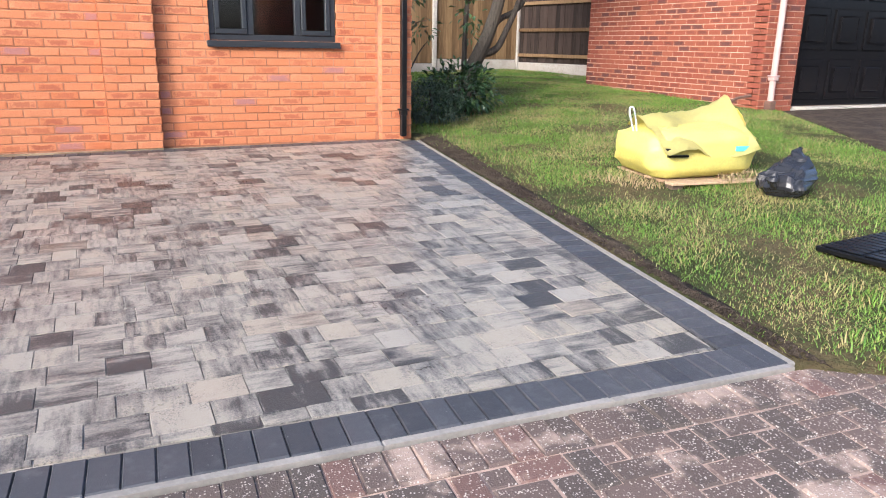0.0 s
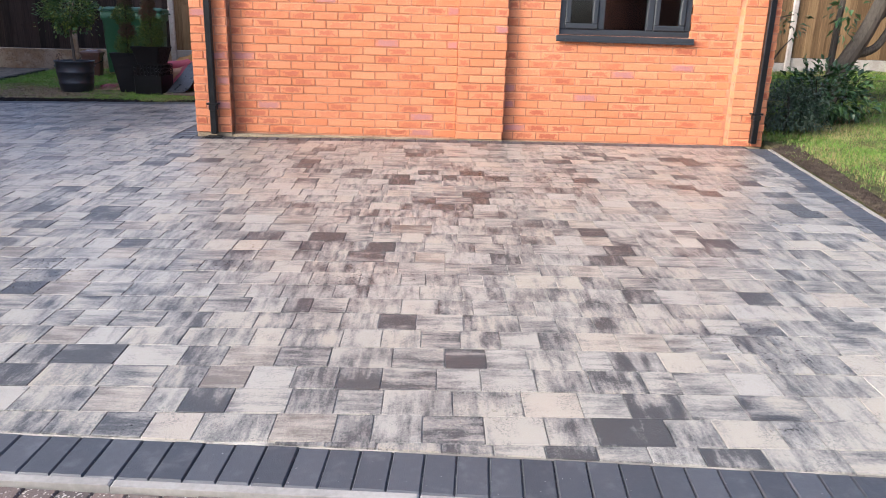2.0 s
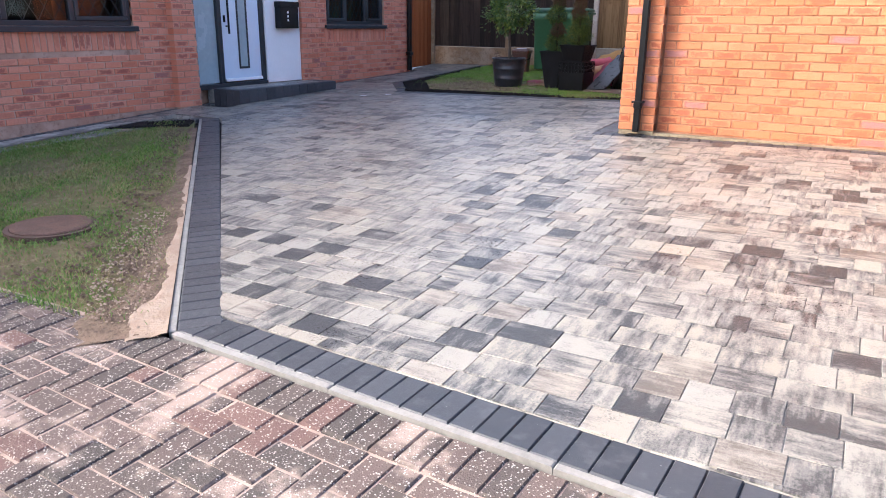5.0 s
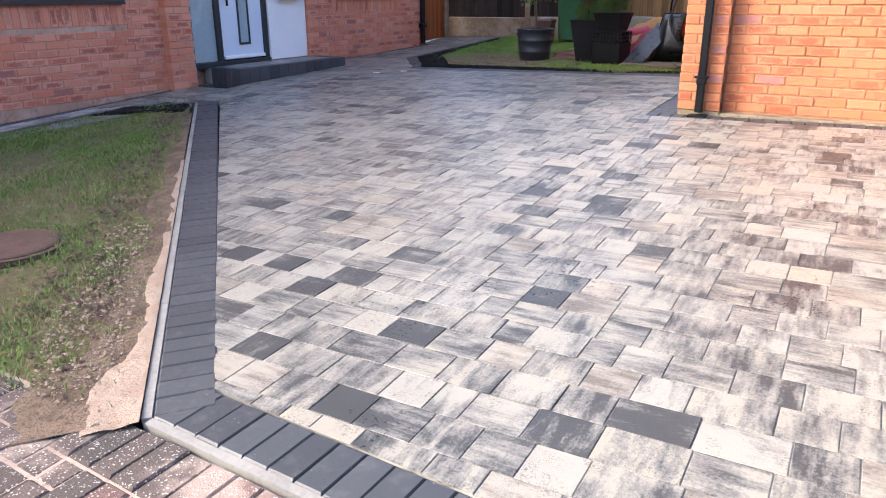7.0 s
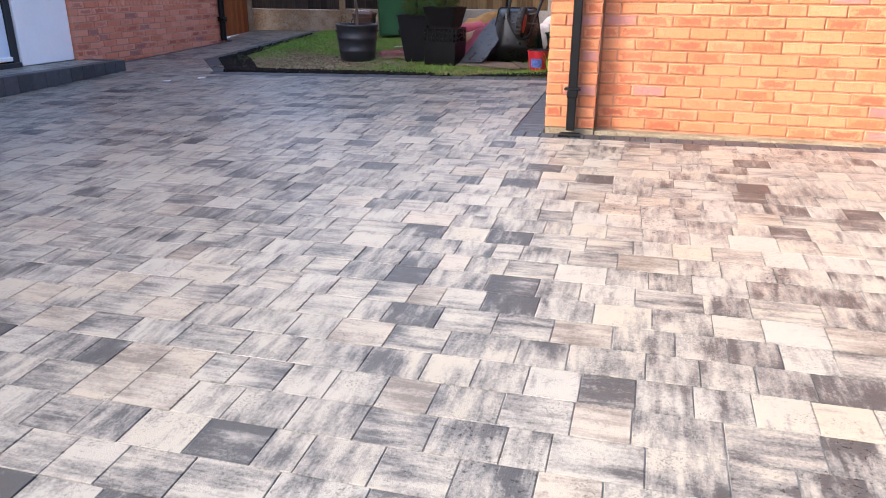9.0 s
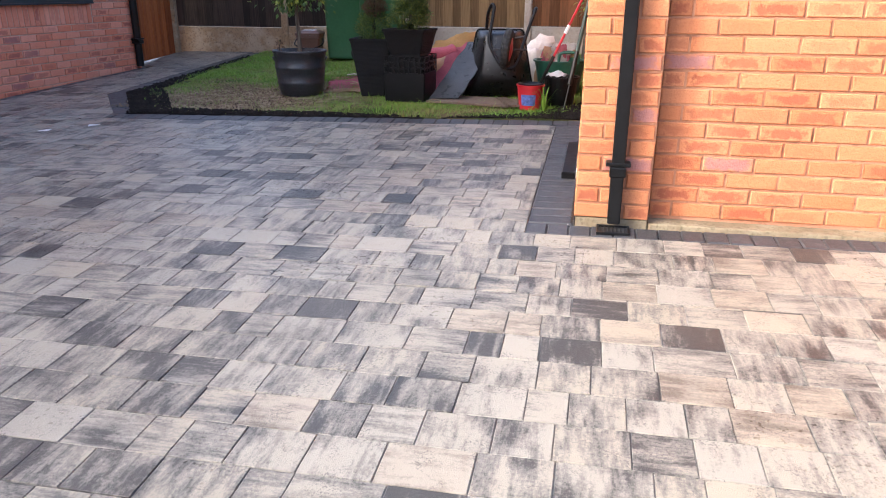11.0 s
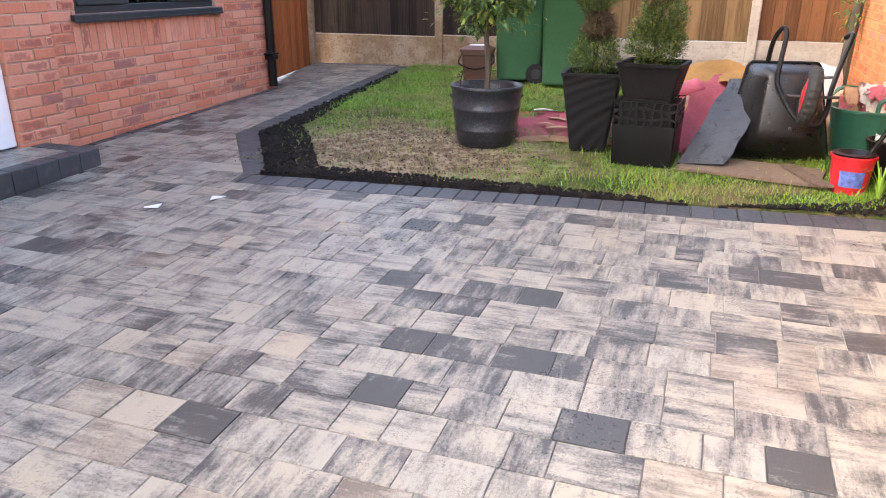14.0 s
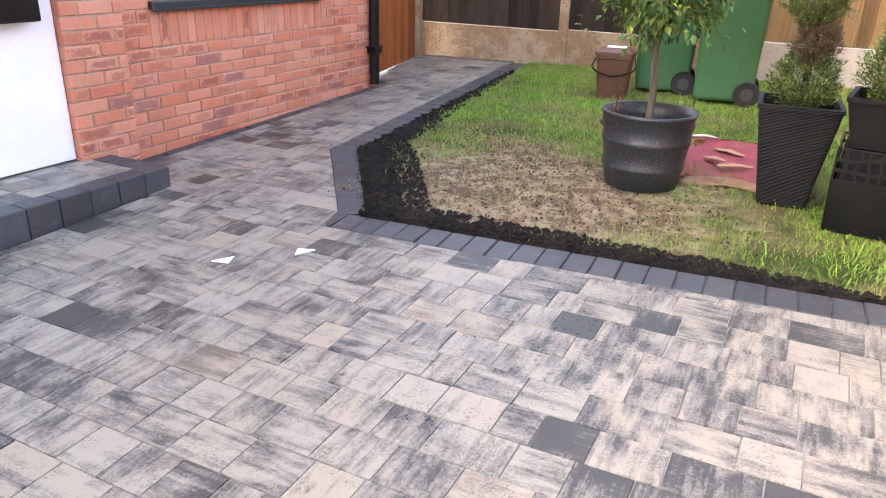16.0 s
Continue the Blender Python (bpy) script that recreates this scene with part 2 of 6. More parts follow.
DOOR_BLUE = plain("pale_blue_door", (0.60, 0.68, 0.78), 0.35, 0.03, 5, 0.0004)
FROSTED = plain("frosted_glass", (0.32, 0.40, 0.43), 0.25, 0.08, 2, 0.0004)
GLASS = glass_material()
# near-black colour stands in for unlit rooms behind glass; also colours the planter liner
NEAR_BLACK = plain("near_black", (0.012, 0.012, 0.012), 0.9, 0.3, 2, 0.001, 0.0, 0.1)
FENCE_DARK = fence_material("dark_stained_fence", (0.018, 0.013, 0.011), (0.055, 0.038, 0.03))
FENCE_TAN = fence_material("tan_fence_board", (0.10, 0.060, 0.028), (0.23, 0.15, 0.075))
FENCE_RED = fence_material("red_brown_fence_board", (0.085, 0.038, 0.018), (0.19, 0.085, 0.04))
GATE_WOOD = fence_material("orange_stained_gate", (0.20, 0.045, 0.012), (0.40, 0.12, 0.035))
BIN_GREEN = plain("green_bin_plastic", (0.055, 0.16, 0.075), 0.45, 0.12, 3, 0.0006)
BIN_LID = plain("dark_green_lid", (0.03, 0.10, 0.055), 0.45, 0.15, 4, 0.0006)
BROWN_BIN = plain("brown_caddy_plastic", (0.10, 0.045, 0.03), 0.45, 0.15, 5, 0.0006)


# ---- builders ----
def thing(name, label, category, at=(0, 0, 0), turn=0.0, group="", kind=""):
    ob = new(name)
    ob.empty_display_size = 0.1
    ob.matrix_world = pose(*at, 0, 0, turn)
    return tagged(ob, label, category, group, kind)


def finish(bm, name, material, smooth=False):
    bmesh.ops.recalc_face_normals(bm, faces=bm.faces[:])
    me = bpy.data.meshes.new(name)
    bm.to_mesh(me)
    bm.free()
    me.materials.append(material)
    if smooth:
        me.polygons.foreach_set("use_smooth", [True] * len(me.polygons))
    return me


def part(name, bm, material, parent=None, label="", smooth=False):
    """One mesh object under a thing or under a part, in the parent's own space."""
    ob = new(name, finish(bm, name, material, smooth))
    if parent is not None:
        ob.parent = parent
    if label:
        ob["label"] = label
    return ob


def structure(name, bm, material, label, category="", smooth=False):
    return tagged(part(name, bm, material, None, label, smooth), label, category or name.split("_")[0], "", "structure")


def raw_mesh(name, verts, faces, material, uvs=None):
    me = bpy.data.meshes.new(name)
    me.from_pydata(verts, [], faces)
    if uvs is not None:
        layer = me.uv_layers.new(name="UVMap")
        layer.data.foreach_set("uv", np.asarray(uvs, dtype=np.float32).ravel())
    me.materials.append(material)
    return me


def box(bm, x0, x1, y0, y1, z0, z1, bevel=0.0, seg=1):
    r = bmesh.ops.create_cube(bm, size=1.0)
    for v in r["verts"]:
        v.co = Vector(((x0 + x1) / 2 + v.co.x * (x1 - x0), (y0 + y1) / 2 + v.co.y * (y1 - y0), (z0 + z1) / 2 + v.co.z * (z1 - z0)))
    if bevel:
        edges = list({e for v in r["verts"] for e in v.link_edges})
        bmesh.ops.bevel(bm, geom=edges, offset=bevel, segments=seg, affect="EDGES", profile=0.5)
    return bm


def boxed(*a, **k):
    return box(bmesh.new(), *a, **k)


def loft(bm, rings, close=True, cap=True):
    """Skin over rings of points, each as long as the others."""
    rows = [[bm.verts.new(p) for p in r] for r in rings]
    n = len(rows[0])
    for a, b in zip(rows, rows[1:]):
        for i in range(n if close else n - 1):
            bm.faces.new((a[i], a[(i + 1) % n], b[(i + 1) % n], b[i]))
    if cap:
        bm.faces.new(rows[0]), bm.faces.new(rows[-1])
    return bm


def ring(r, z, n=24, cx=0.0, cy=0.0, sx=1.0, sy=1.0):
    return [(cx + r * sx * math.cos(2 * math.pi * i / n), cy + r * sy * math.sin(2 * math.pi * i / n), z) for i in range(n)]


def square(w, d, z, r=0.02, cx=0.0, cy=0.0, n=4):
    """A rounded rectangle as a ring of points."""
    out = []
    for qx, qy, a0 in ((1, 1, 0), (-1, 1, 90), (-1, -1, 180), (1, -1, 270)):
        for i in range(n):
            a = radians(a0 + 90 * i / (n - 1))
            out.append((cx + qx * (w / 2 - r) + r * math.cos(a), cy + qy * (d / 2 - r) + r * math.sin(a), z))
    return out


def tube(bm, points, r, n=10, ends=None):
    """A round bar along points; ends: radius at the last point."""
    pts = [Vector(p) for p in points]
    rings = []
    side = None
    for i, p in enumerate(pts):
        way = (pts[min(i + 1, len(pts) - 1)] - pts[max(i - 1, 0)]).normalized()
        if side is None:
            side = way.orthogonal().normalized()
        side = (side - way * side.dot(way)).normalized()
        up = way.cross(side)
        k = i / max(len(pts) - 1, 1)
        rr = r if ends is None else r + (ends - r) * k
        rings.append([p + (side * math.cos(2 * math.pi * j / n) + up * math.sin(2 * math.pi * j / n)) * rr for j in range(n)])
    return loft(bm, rings)


def bend(points, steps=6):
    """A smooth curve through points."""
    pts = [Vector(p) for p in points]
    pts = [pts[0] * 2 - pts[1]] + pts + [pts[-1] * 2 - pts[-2]]
    out = []
    for a, b, c, d in zip(pts, pts[1:], pts[2:], pts[3:]):
        for i in range(steps):
            t = i / steps
            out.append(0.5 * ((2 * b) + (c - a) * t + (2 * a - 5 * b + 4 * c - d) * t * t + (3 * b - a - 3 * c + d) * t ** 3))
    return out + [pts[-2]]


# ---- paving pieces ----
def clip(poly, a, b):
    """The piece of a polygon on the left of the line from a to b."""
    out = []
    side = lambda p: (b[0] - a[0]) * (p[1] - a[1]) - (b[1] - a[1]) * (p[0] - a[0])
    for p, q in zip(poly, poly[1:] + poly[:1]):
        s, t = side(p), side(q)
        if s >= 0:
            out.append(p)
        if (s > 0 > t) or (s < 0 < t):
            k = s / (s - t)
            out.append((p[0] + (q[0] - p[0]) * k, p[1] + (q[1] - p[1]) * k))
    return out


def clip_all(poly, zone):
    for a, b in zip(zone, zone[1:] + zone[:1]):
        if len(poly) < 3:
            return []
        poly = clip(poly, a, b)
    clean = []
    for p in poly:
        if not clean or math.dist(p, clean[-1]) > 0.004:
            clean.append(p)
    if len(clean) > 2 and math.dist(clean[0], clean[-1]) < 0.004:
        clean.pop()
    return clean


def area(p):
    return abs(sum(a[0] * b[1] - b[0] * a[1] for a, b in zip(p, p[1:] + p[:1]))) / 2


def prism(poly, joint=0.0019, chamfer=0.0012, depth=0.045):
    """Vertices and faces of one paving block, top at z = 0."""
    cx, cy = sum(p[0] for p in poly) / len(poly), sum(p[1] for p in poly) / len(poly)
    n = len(poly)

    def inset(d):
        out = []
        for x, y in poly:
            l = math.hypot(cx - x, cy - y) or 1
            k = min(1.41 * d / l, 0.5)
            out.append((x + (cx - x) * k, y + (cy - y) * k))
        return out
    top, low = inset(joint + chamfer), inset(joint)
    verts = [(*p, 0.0) for p in top] + [(*p, -chamfer) for p in low] + [(*p, -depth) for p in low]
    faces = [tuple(range(n))]
    for k in (0, n):
        faces += [(k + i, k + n + i, k + n + (i + 1) % n, k + (i + 1) % n) for i in range(n)]
    return verts, faces


def lay(pieces, name, material, parent, rest_name, rest_label, limit=300, near=None, uneven=0.0015, lift=0.0, **kw):
    """Blocks as objects of their own under parent, those past the limit joined into one part."""
    rng = random.Random(len(pieces))
    if near:
        pieces = sorted(pieces, key=lambda p: math.dist((p[0][0], p[0][1]), near))
    cache, verts, faces = {}, [], []
    for i, poly in enumerate(pieces):
        cx, cy = sum(p[0] for p in poly) / len(poly), sum(p[1] for p in poly) / len(poly)
        dz, tx, ty = rng.uniform(-1, 1) * uneven, rng.uniform(-1, 1) * uneven * 4, rng.uniform(-1, 1) * uneven * 4
        h = lambda x, y: gz(cx, cy) + lift + dz
        sx = (gz(cx + 0.1, cy) - gz(cx - 0.1, cy)) / 0.2 + tx
        sy = (gz(cx, cy + 0.1) - gz(cx, cy - 0.1)) / 0.2 + ty
        if i < limit:
            local = [(round(p[0] - cx, 3), round(p[1] - cy, 3)) for p in poly]
            key = tuple(local)
            if key not in cache:
                v, f = prism(local, **kw)
                cache[key] = raw_mesh(name, v, f, material)
            ob = new(name, cache[key])
            ob.parent = parent
            ob.matrix_basis = Matrix.LocRotScale((cx, cy, h(0, 0)), Euler((math.atan(sy), -math.atan(sx), 0)), None)
        else:
            v, f = prism(poly, **kw)
            b = len(verts)
            verts += [(x, y, z + h(0, 0) + (x - cx) * sx + (y - cy) * sy) for x, y, z in v]
            faces += [tuple(b + k for k in q) for q in f]
    if faces:
        ob = new(rest_name, raw_mesh(rest_name, verts, faces, material))
        ob.parent = parent
        tagged(ob, rest_label, "", "", "stuff")


def run_of_blocks(a, b, wide, deep, side=1):
    """Blocks laid side by side along the line a-b, each reaching deep to the left (side 1) or right (-1) of it."""
    l = math.dist(a, b)
    n = max(1, round(l / wide))
    ux, uy = (b[0] - a[0]) / l, (b[1] - a[1]) / l
    nx, ny = -uy * side, ux * side
    out = []
    for i in range(n):
        s, e = l * i / n, l * (i + 1) / n
        q = [(a[0] + ux * s, a[1] + uy * s), (a[0] + ux * e, a[1] + uy * e)]
        q += [(q[1][0] + nx * deep, q[1][1] + ny * deep), (q[0][0] + nx * deep, q[0][1] + ny * deep)]
        out.append(q if side == 1 else q[::-1])
    return out


def sheet(name, poly, material, label, lift=0.0, cell=0.25, rough=0.0, depth=0.08, category="ground", smooth=True, parent=None):
    """A patch of ground over a polygon, following the lie of the land, with a skirt."""
    bm = bmesh.new()
    x0, x1 = min(p[0] for p in poly), max(p[0] for p in poly)
    y0, y1 = min(p[1] for p in poly), max(p[1] for p in poly)
    bmesh.ops.contextual_create(bm, geom=[bm.verts.new((*p, 0)) for p in poly])
    for axis, lo, hi in ((0, x0, x1), (1, y0, y1)):
        k = lo + cell
        while k < hi - 0.01:
            co, no = [0, 0, 0], [0, 0, 0]
            co[axis], no[axis] = k, 1
            bmesh.ops.bisect_plane(bm, geom=bm.verts[:] + bm.edges[:] + bm.faces[:], plane_co=co, plane_no=no)
            k += cell
    rim = [e for e in bm.edges if len(e.link_faces) == 1]
    rim_verts = {v for e in rim for v in e.verts}
    for v in bm.verts:
        v.co.z = gz(v.co.x, v.co.y) + lift
        if rough:
            k = noise.noise((v.co.x * 2.2, v.co.y * 2.2, 0.3)) + 0.6 * noise.noise((v.co.x * 7, v.co.y * 7, 1.7))
            v.co.z += rough * k * (0.3 if v in rim_verts else 1)
    new_geo = bmesh.ops.extrude_edge_only(bm, edges=rim)["geom"]
    for v in new_geo:
        if isinstance(v, bmesh.types.BMVert):
            v.co.z -= depth
    ob = part(name, bm, material, parent, label, smooth)
    if parent is None:
        tagged(ob, label, category, "", "structure")
    return ob


# ---- brickwork ----
BRICK_L, BRICK_H, JOINT_W = 0.215, 0.065, 0.010
FACES = {"south": 0, "east": 90, "west": -90}


def brick_shape(l, h, deep):
    c = 0.004
    x, z = l / 2, h / 2
    v = [(-x + c, -0.002, -z + c), (x - c, -0.002, -z + c), (x - c, -0.002, z - c), (-x + c, -0.002, z - c),
         (-x, c, -z), (x, c, -z), (x, c, z), (-x, c, z), (-x, deep, -z), (x, deep, -z), (x, deep, z), (-x, deep, z)]
    f = [(0, 1, 2, 3)]
    for k in (0, 4):
        f += [(k + i, k + 4 + i, k + 4 + (i + 1) % 4, k + (i + 1) % 4) for i in range(4)]
    uv = []
    for q in f:
        uv += [(v[i][0] / l + 0.5, v[i][2] / h + 0.5) for i in q]
    return v, f, uv


def courses(u0, u1, z0, z1, gaps=(), shift=0.0, phase=0):
    """Stretcher bond over a stretch of wall, broken at the gaps (u0, u1, z0, z1)."""
    out, z, row = [], z0, phase
    while z + BRICK_H * 0.6 < z1:
        spans = [(u0, u1)]
        for a, b, c, d in gaps:
            if z + BRICK_H > c + 0.01 and z < d - 0.01:
                spans = [s for p, q in spans for s in ((p, min(q, a)), (max(p, b), q)) if s[1] - s[0] > 0.03]
        pitch = BRICK_L + JOINT_W
        for p, q in spans:
            s = u0 + shift - pitch + (pitch / 2 if row % 2 else 0)
            while s < q:
                a, b = max(s, p), min(s + BRICK_L, q)
                if b - a > 0.03:
                    out.append((a, b, z, z + BRICK_H))
                s += pitch
        z += BRICK_H + JOINT_W
        row += 1
    return out


def lay_bricks(bricks, face, at, parent, material, limit=300, near=None, deep=0.06, rest="joined_bricks", rest_label="brickwork of the same wall"):
    turn = Matrix.Rotation(radians(FACES[face]), 4, "Z")
    rng = random.Random(len(bricks) + 5)
    if near:
        bricks = sorted(bricks, key=lambda b: math.dist(((b[0] + b[1]) / 2, b[2]), near))
    cache, verts, loops, uvs = {}, [], [], []
    for i, (a, b, c, d) in enumerate(bricks):
        u, z = (a + b) / 2, (c + d) / 2
        out = rng.uniform(-0.0015, 0.0015)
        place = (u, at + out, z) if face == "south" else (at + out, u, z)
        key = (round(b - a, 3), round(d - c, 3))
        if key not in cache:
            cache[key] = (*brick_shape(*key, deep), [None])
        v, f, uv, held = cache[key]
        m = Matrix.Translation(place) @ turn
        if i < limit:
            held[0] = held[0] or raw_mesh("brick", v, f, material, uv)
            ob = new("brick", held[0])
            ob.parent, ob.matrix_basis = parent, m
        else:
            k = len(verts)
            verts += [tuple(m @ Vector(p)) for p in v]
            loops += [tuple(k + j for j in q) for q in f]
            uvs += uv
    if loops:
        ob = new(rest, raw_mesh(rest, verts, loops, material, uvs))
        ob.parent = parent
        tagged(ob, rest_label, "", "", "stuff")


def backing(u0, u1, z0, z1, face, at, thick=0.22, gaps=()):
    """The mortar body behind the bricks: a slab with its openings, its face 5 mm behind theirs."""
    bm = bmesh.new()
    us = sorted({u0, u1, *[g[0] for g in gaps], *[g[1] for g in gaps]})
    zs = sorted({z0, z1, *[min(max(g[2], z0), z1) for g in gaps], *[min(max(g[3], z0), z1) for g in gaps]})
    for a, b in zip(us, us[1:]):
        for c, d in zip(zs, zs[1:]):
            if any(g[0] < (a + b) / 2 < g[1] and g[2] < (c + d) / 2 < g[3] for g in gaps):
                continue
            if face == "south":
                box(bm, a, b, at + 0.005, at + thick, c, d)
            elif face == "east":
                box(bm, at - thick, at - 0.005, a, b, c, d)
            else:
                box(bm, at + 0.005, at + thick, a, b, c, d)
    bmesh.ops.remove_doubles(bm, verts=bm.verts[:], dist=0.0005)
    return bm


class Side:
    """Boxes on a wall: u along it, n out of it, z up."""

    def __init__(self, face, at):
        self.face, self.at = face, at

    def box(self, bm, u0, u1, n0, n1, z0, z1, bevel=0.0):
        if self.face == "south":
            return box(bm, u0, u1, self.at - n1, self.at - n0, z0, z1, bevel)
        if self.face == "east":
            return box(bm, self.at + n0, self.at + n1, u0, u1, z0, z1, bevel)
        return box(bm, self.at - n1, self.at - n0, u0, u1, z0, z1, bevel)

    def made(self, *a, **k):
        return self.box(bmesh.new(), *a, **k)


def window_unit(name, side, u0, u1, z0, z1, splits, sill, label, openers=(), leaded=False):
    """A framed window set in its opening: outer frame, mullions, casements, panes and sill; splits cut it into lights."""
    w = thing(name, label, "window", kind="structure")
    f = 0.055
    bm = bmesh.new()
    for a, b, c, d in ((u0, u1, z0, z0 + f), (u0, u1, z1 - f, z1), (u0, u0 + f, z0 + f, z1 - f), (u1 - f, u1, z0 + f, z1 - f)):
        side.box(bm, a, b, -0.10, -0.03, c, d, 0.006)
    for s in splits:
        side.box(bm, s - 0.032, s + 0.032, -0.10, -0.03, z0 + f, z1 - f, 0.006)
    part("window_frame", bm, ANTHRACITE, w)
    edges = [u0 + f, *[k for s in splits for k in (s - 0.032, s + 0.032)], u1 - f]
    for i in range(0, len(edges), 2):
        a, b, c, d = edges[i], edges[i + 1], z0 + f, z1 - f
        if i // 2 in openers:
            bm = bmesh.new()
            for p, q, r, s in ((a, b, c, c + 0.05), (a, b, d - 0.05, d), (a, a + 0.05, c + 0.05, d - 0.05), (b - 0.05, b, c + 0.05, d - 0.05)):
                side.box(bm, p, q, -0.075, -0.014, r, s, 0.008)
            part("casement", bm, ANTHRACITE, w)
            a, b, c, d = a + 0.05, b - 0.05, c + 0.05, d - 0.05
        pane = part("pane", side.made(a, b, -0.066, -0.060, c, d), GLASS, w)
        pane.visible_shadow = False
        if leaded:
            bm = bmesh.new()
            n = 4
            for k in range(-8, n + 9):
                for sgn in (1, -1):
                    pts = []
                    for j in range(2):
                        zz = c if j == 0 else d
                        pts.append((a + (b - a) * k / n + sgn * (zz - c) * 0.62, zz))
                    (ua, za), (ub, zb) = pts
                    lo, hi = (ua, ub) if ua < ub else (ub, ua)
                    if hi <= a or lo >= b:
                        continue
                    clipped = []
                    for uu, zz, ou, oz in ((ua, za, ub, zb), (ub, zb, ua, za)):
                        lim = min(max(uu, a), b)
                        t = (lim - uu) / (ou - uu)
                        clipped.append((lim, zz + (oz - zz) * t))
                    pa, pb = [Vector((side.at + 0.0, u, z)) if side.face == "east" else Vector((u, side.at, z)) for u, z in clipped]
                    off = Vector((-0.058, 0, 0)) if side.face == "east" else Vector((0, 0.058, 0))
                    if (pa - pb).length > 0.02:
                        tube(bm, [pa + off, pb + off], 0.0035, 4)
            part("lead_lattice", bm, ANTHRACITE, w, "diamond lead lattice")
    bm = side.made(u0 - sill, u1 + sill, -0.05, 0.045, z0 - 0.05, z0 - 0.003, 0.008)
    side.box(bm, u0 - sill, u1 + sill, 0.038, 0.047, z0 - 0.062, z0 - 0.045, 0.002)
    part("window_sill", bm, ANTHRACITE, w)
    # panel coloured near black in place of the room's own shade
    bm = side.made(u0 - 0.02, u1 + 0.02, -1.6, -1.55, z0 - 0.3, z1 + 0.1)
    part("unlit_room_panel", bm, NEAR_BLACK, w, "near-black panel standing in for the unlit room behind the glass")
    return w


def downpipe(name, x, y, z0, z1, label, square_pipe=True, material=None, r=0.029, out=(0, -1), clips=(0.45, 1.5)):
    p = thing(name, label, "downpipe", (x, y, 0))
    bm = bmesh.new()
    if square_pipe:
        box(bm, -r, r, -r, r, z0 + 0.03, z1, 0.006)
    else:
        tube(bm, [(0, 0, z0 + 0.03), (0, 0, z1)], r, 14)
    part("pipe", bm, material or BLACK, p)
    for c in clips:
        bm = bmesh.new()
        tx, ty = abs(out[1]), abs(out[0])
        box(bm, -r - 0.004 - 0.022 * tx, r + 0.004 + 0.022 * tx, -r - 0.004 - 0.022 * ty, r + 0.004 + 0.022 * ty, z0 + c, z0 + c + 0.018, 0.004)
        part("clip", bm, material or BLACK, p)
        part("socket", boxed(-r - 0.007, r + 0.007, -r - 0.007, r + 0.007, z0 + c - 0.05, z0 + c - 0.002, bevel=0.006), material or BLACK, p)
    return p


# ---- the garage ----
GX0, GX1, GY, GP = -2.05, 3.36, 7.75, 7.85   # sides, pier face, panel face
GZ0, GTOP = 0.052, 2.45
front = Side("south", GP)
g_win = (1.35, 2.58, 1.035, 2.06)
wall = thing("wall_garage_front", "orange-red brick garage front with three projecting piers", "wall", kind="structure")
part("mortar_body", backing(GX0 + 0.06, GX1 - 0.06, -0.4, GTOP, "south", GP, 0.24, [g_win]), MORTAR, wall)
for a, b in ((GX0, GX0 + 0.34), (0.414, 0.864), (GX1 - 0.34, GX1)):
    part("pier_body", backing(a + 0.005, b - 0.005, GZ0, GTOP, "south", GY, 0.16), MORTAR, wall)
panel = courses(GX0 + 0.345, 0.409, GZ0, GTOP, (), 0.105) + courses(0.869, GX1 - 0.345, GZ0, GTOP, [g_win], 0.105)
piers = courses(GX0, GX0 + 0.335, GZ0, GTOP) + courses(0.414, 0.864, GZ0, GTOP) + courses(GX1 - 0.335, GX1, GZ0, GTOP)
lay_bricks(panel, "south", GP, wall, GARAGE_BRICK, 210, (-0.4, 0.3), 0.06)
lay_bricks(piers, "south", GY, wall, GARAGE_BRICK, 80, (-1.6, 0.3), 0.11)
bm = box(bmesh.new(), GX0 + 0.34, GX1 - 0.34, GY + 0.003, GP + 0.1, -0.3, GZ0 - 0.016, 0.004)
for a, b in ((GX0 + 0.005, GX0 + 0.335), (0.419, 0.859), (GX1 - 0.335, GX1 - 0.005)):
    box(bm, a, b, GY + 0.0, GY + 0.1, -0.3, GZ0 - 0.004, 0.004)
structure("trim_garage_base", bm, CONCRETE, "damp mortar fillet along the foot of the brickwork", "trim")
window_unit("window_1", front, *g_win, (1.74, 2.20), 0.03, "anthracite three-light window in the garage front", (0, 2))

gside = Side("west", GX0)
gd = (8.50, 9.25, -0.2, 2.1)
gw2 = (10.62, 11.9, 1.03, 1.95)
wall = thing("wall_garage_side", "orange-red brick garage side wall with a black door", "wall", kind="structure")
part("mortar_body", backing(GY + 0.1, 14.8, -0.3, GTOP, "west", GX0, 0.22, [gd, gw2]), MORTAR, wall)
lay_bricks(courses(GY + 0.005, 14.8, GZ0, GTOP, [gd, gw2], 0.05), "west", GX0, wall, GARAGE_BRICK, 280, (8.3, 0.4), 0.11)
window_unit("window_2", gside, *gw2, (11.26,), 0.03, "small dark framed garage side window", (0,))
door = thing("door_1", "glossy black panelled side door with a small glazed top", "door", kind="structure")
bm = bmesh.new()
for a, b, c, d in ((8.50, 8.56, 0.08, 2.1), (9.19, 9.25, 0.08, 2.1), (8.56, 9.19, 2.03, 2.1)):
    gside.box(bm, a, b, -0.12, -0.045, c, d, 0.005)
part("door_frame", bm, BLACK, door)
bm = gside.made(8.565, 9.185, -0.10, -0.06, 0.13, 2.025, 0.004)
for c, d in ((0.25, 0.86),):
    gside.box(bm, 8.66, 9.09, -0.065, -0.052, c, d, 0.01)
part("door_leaf", bm, BLACK, door)
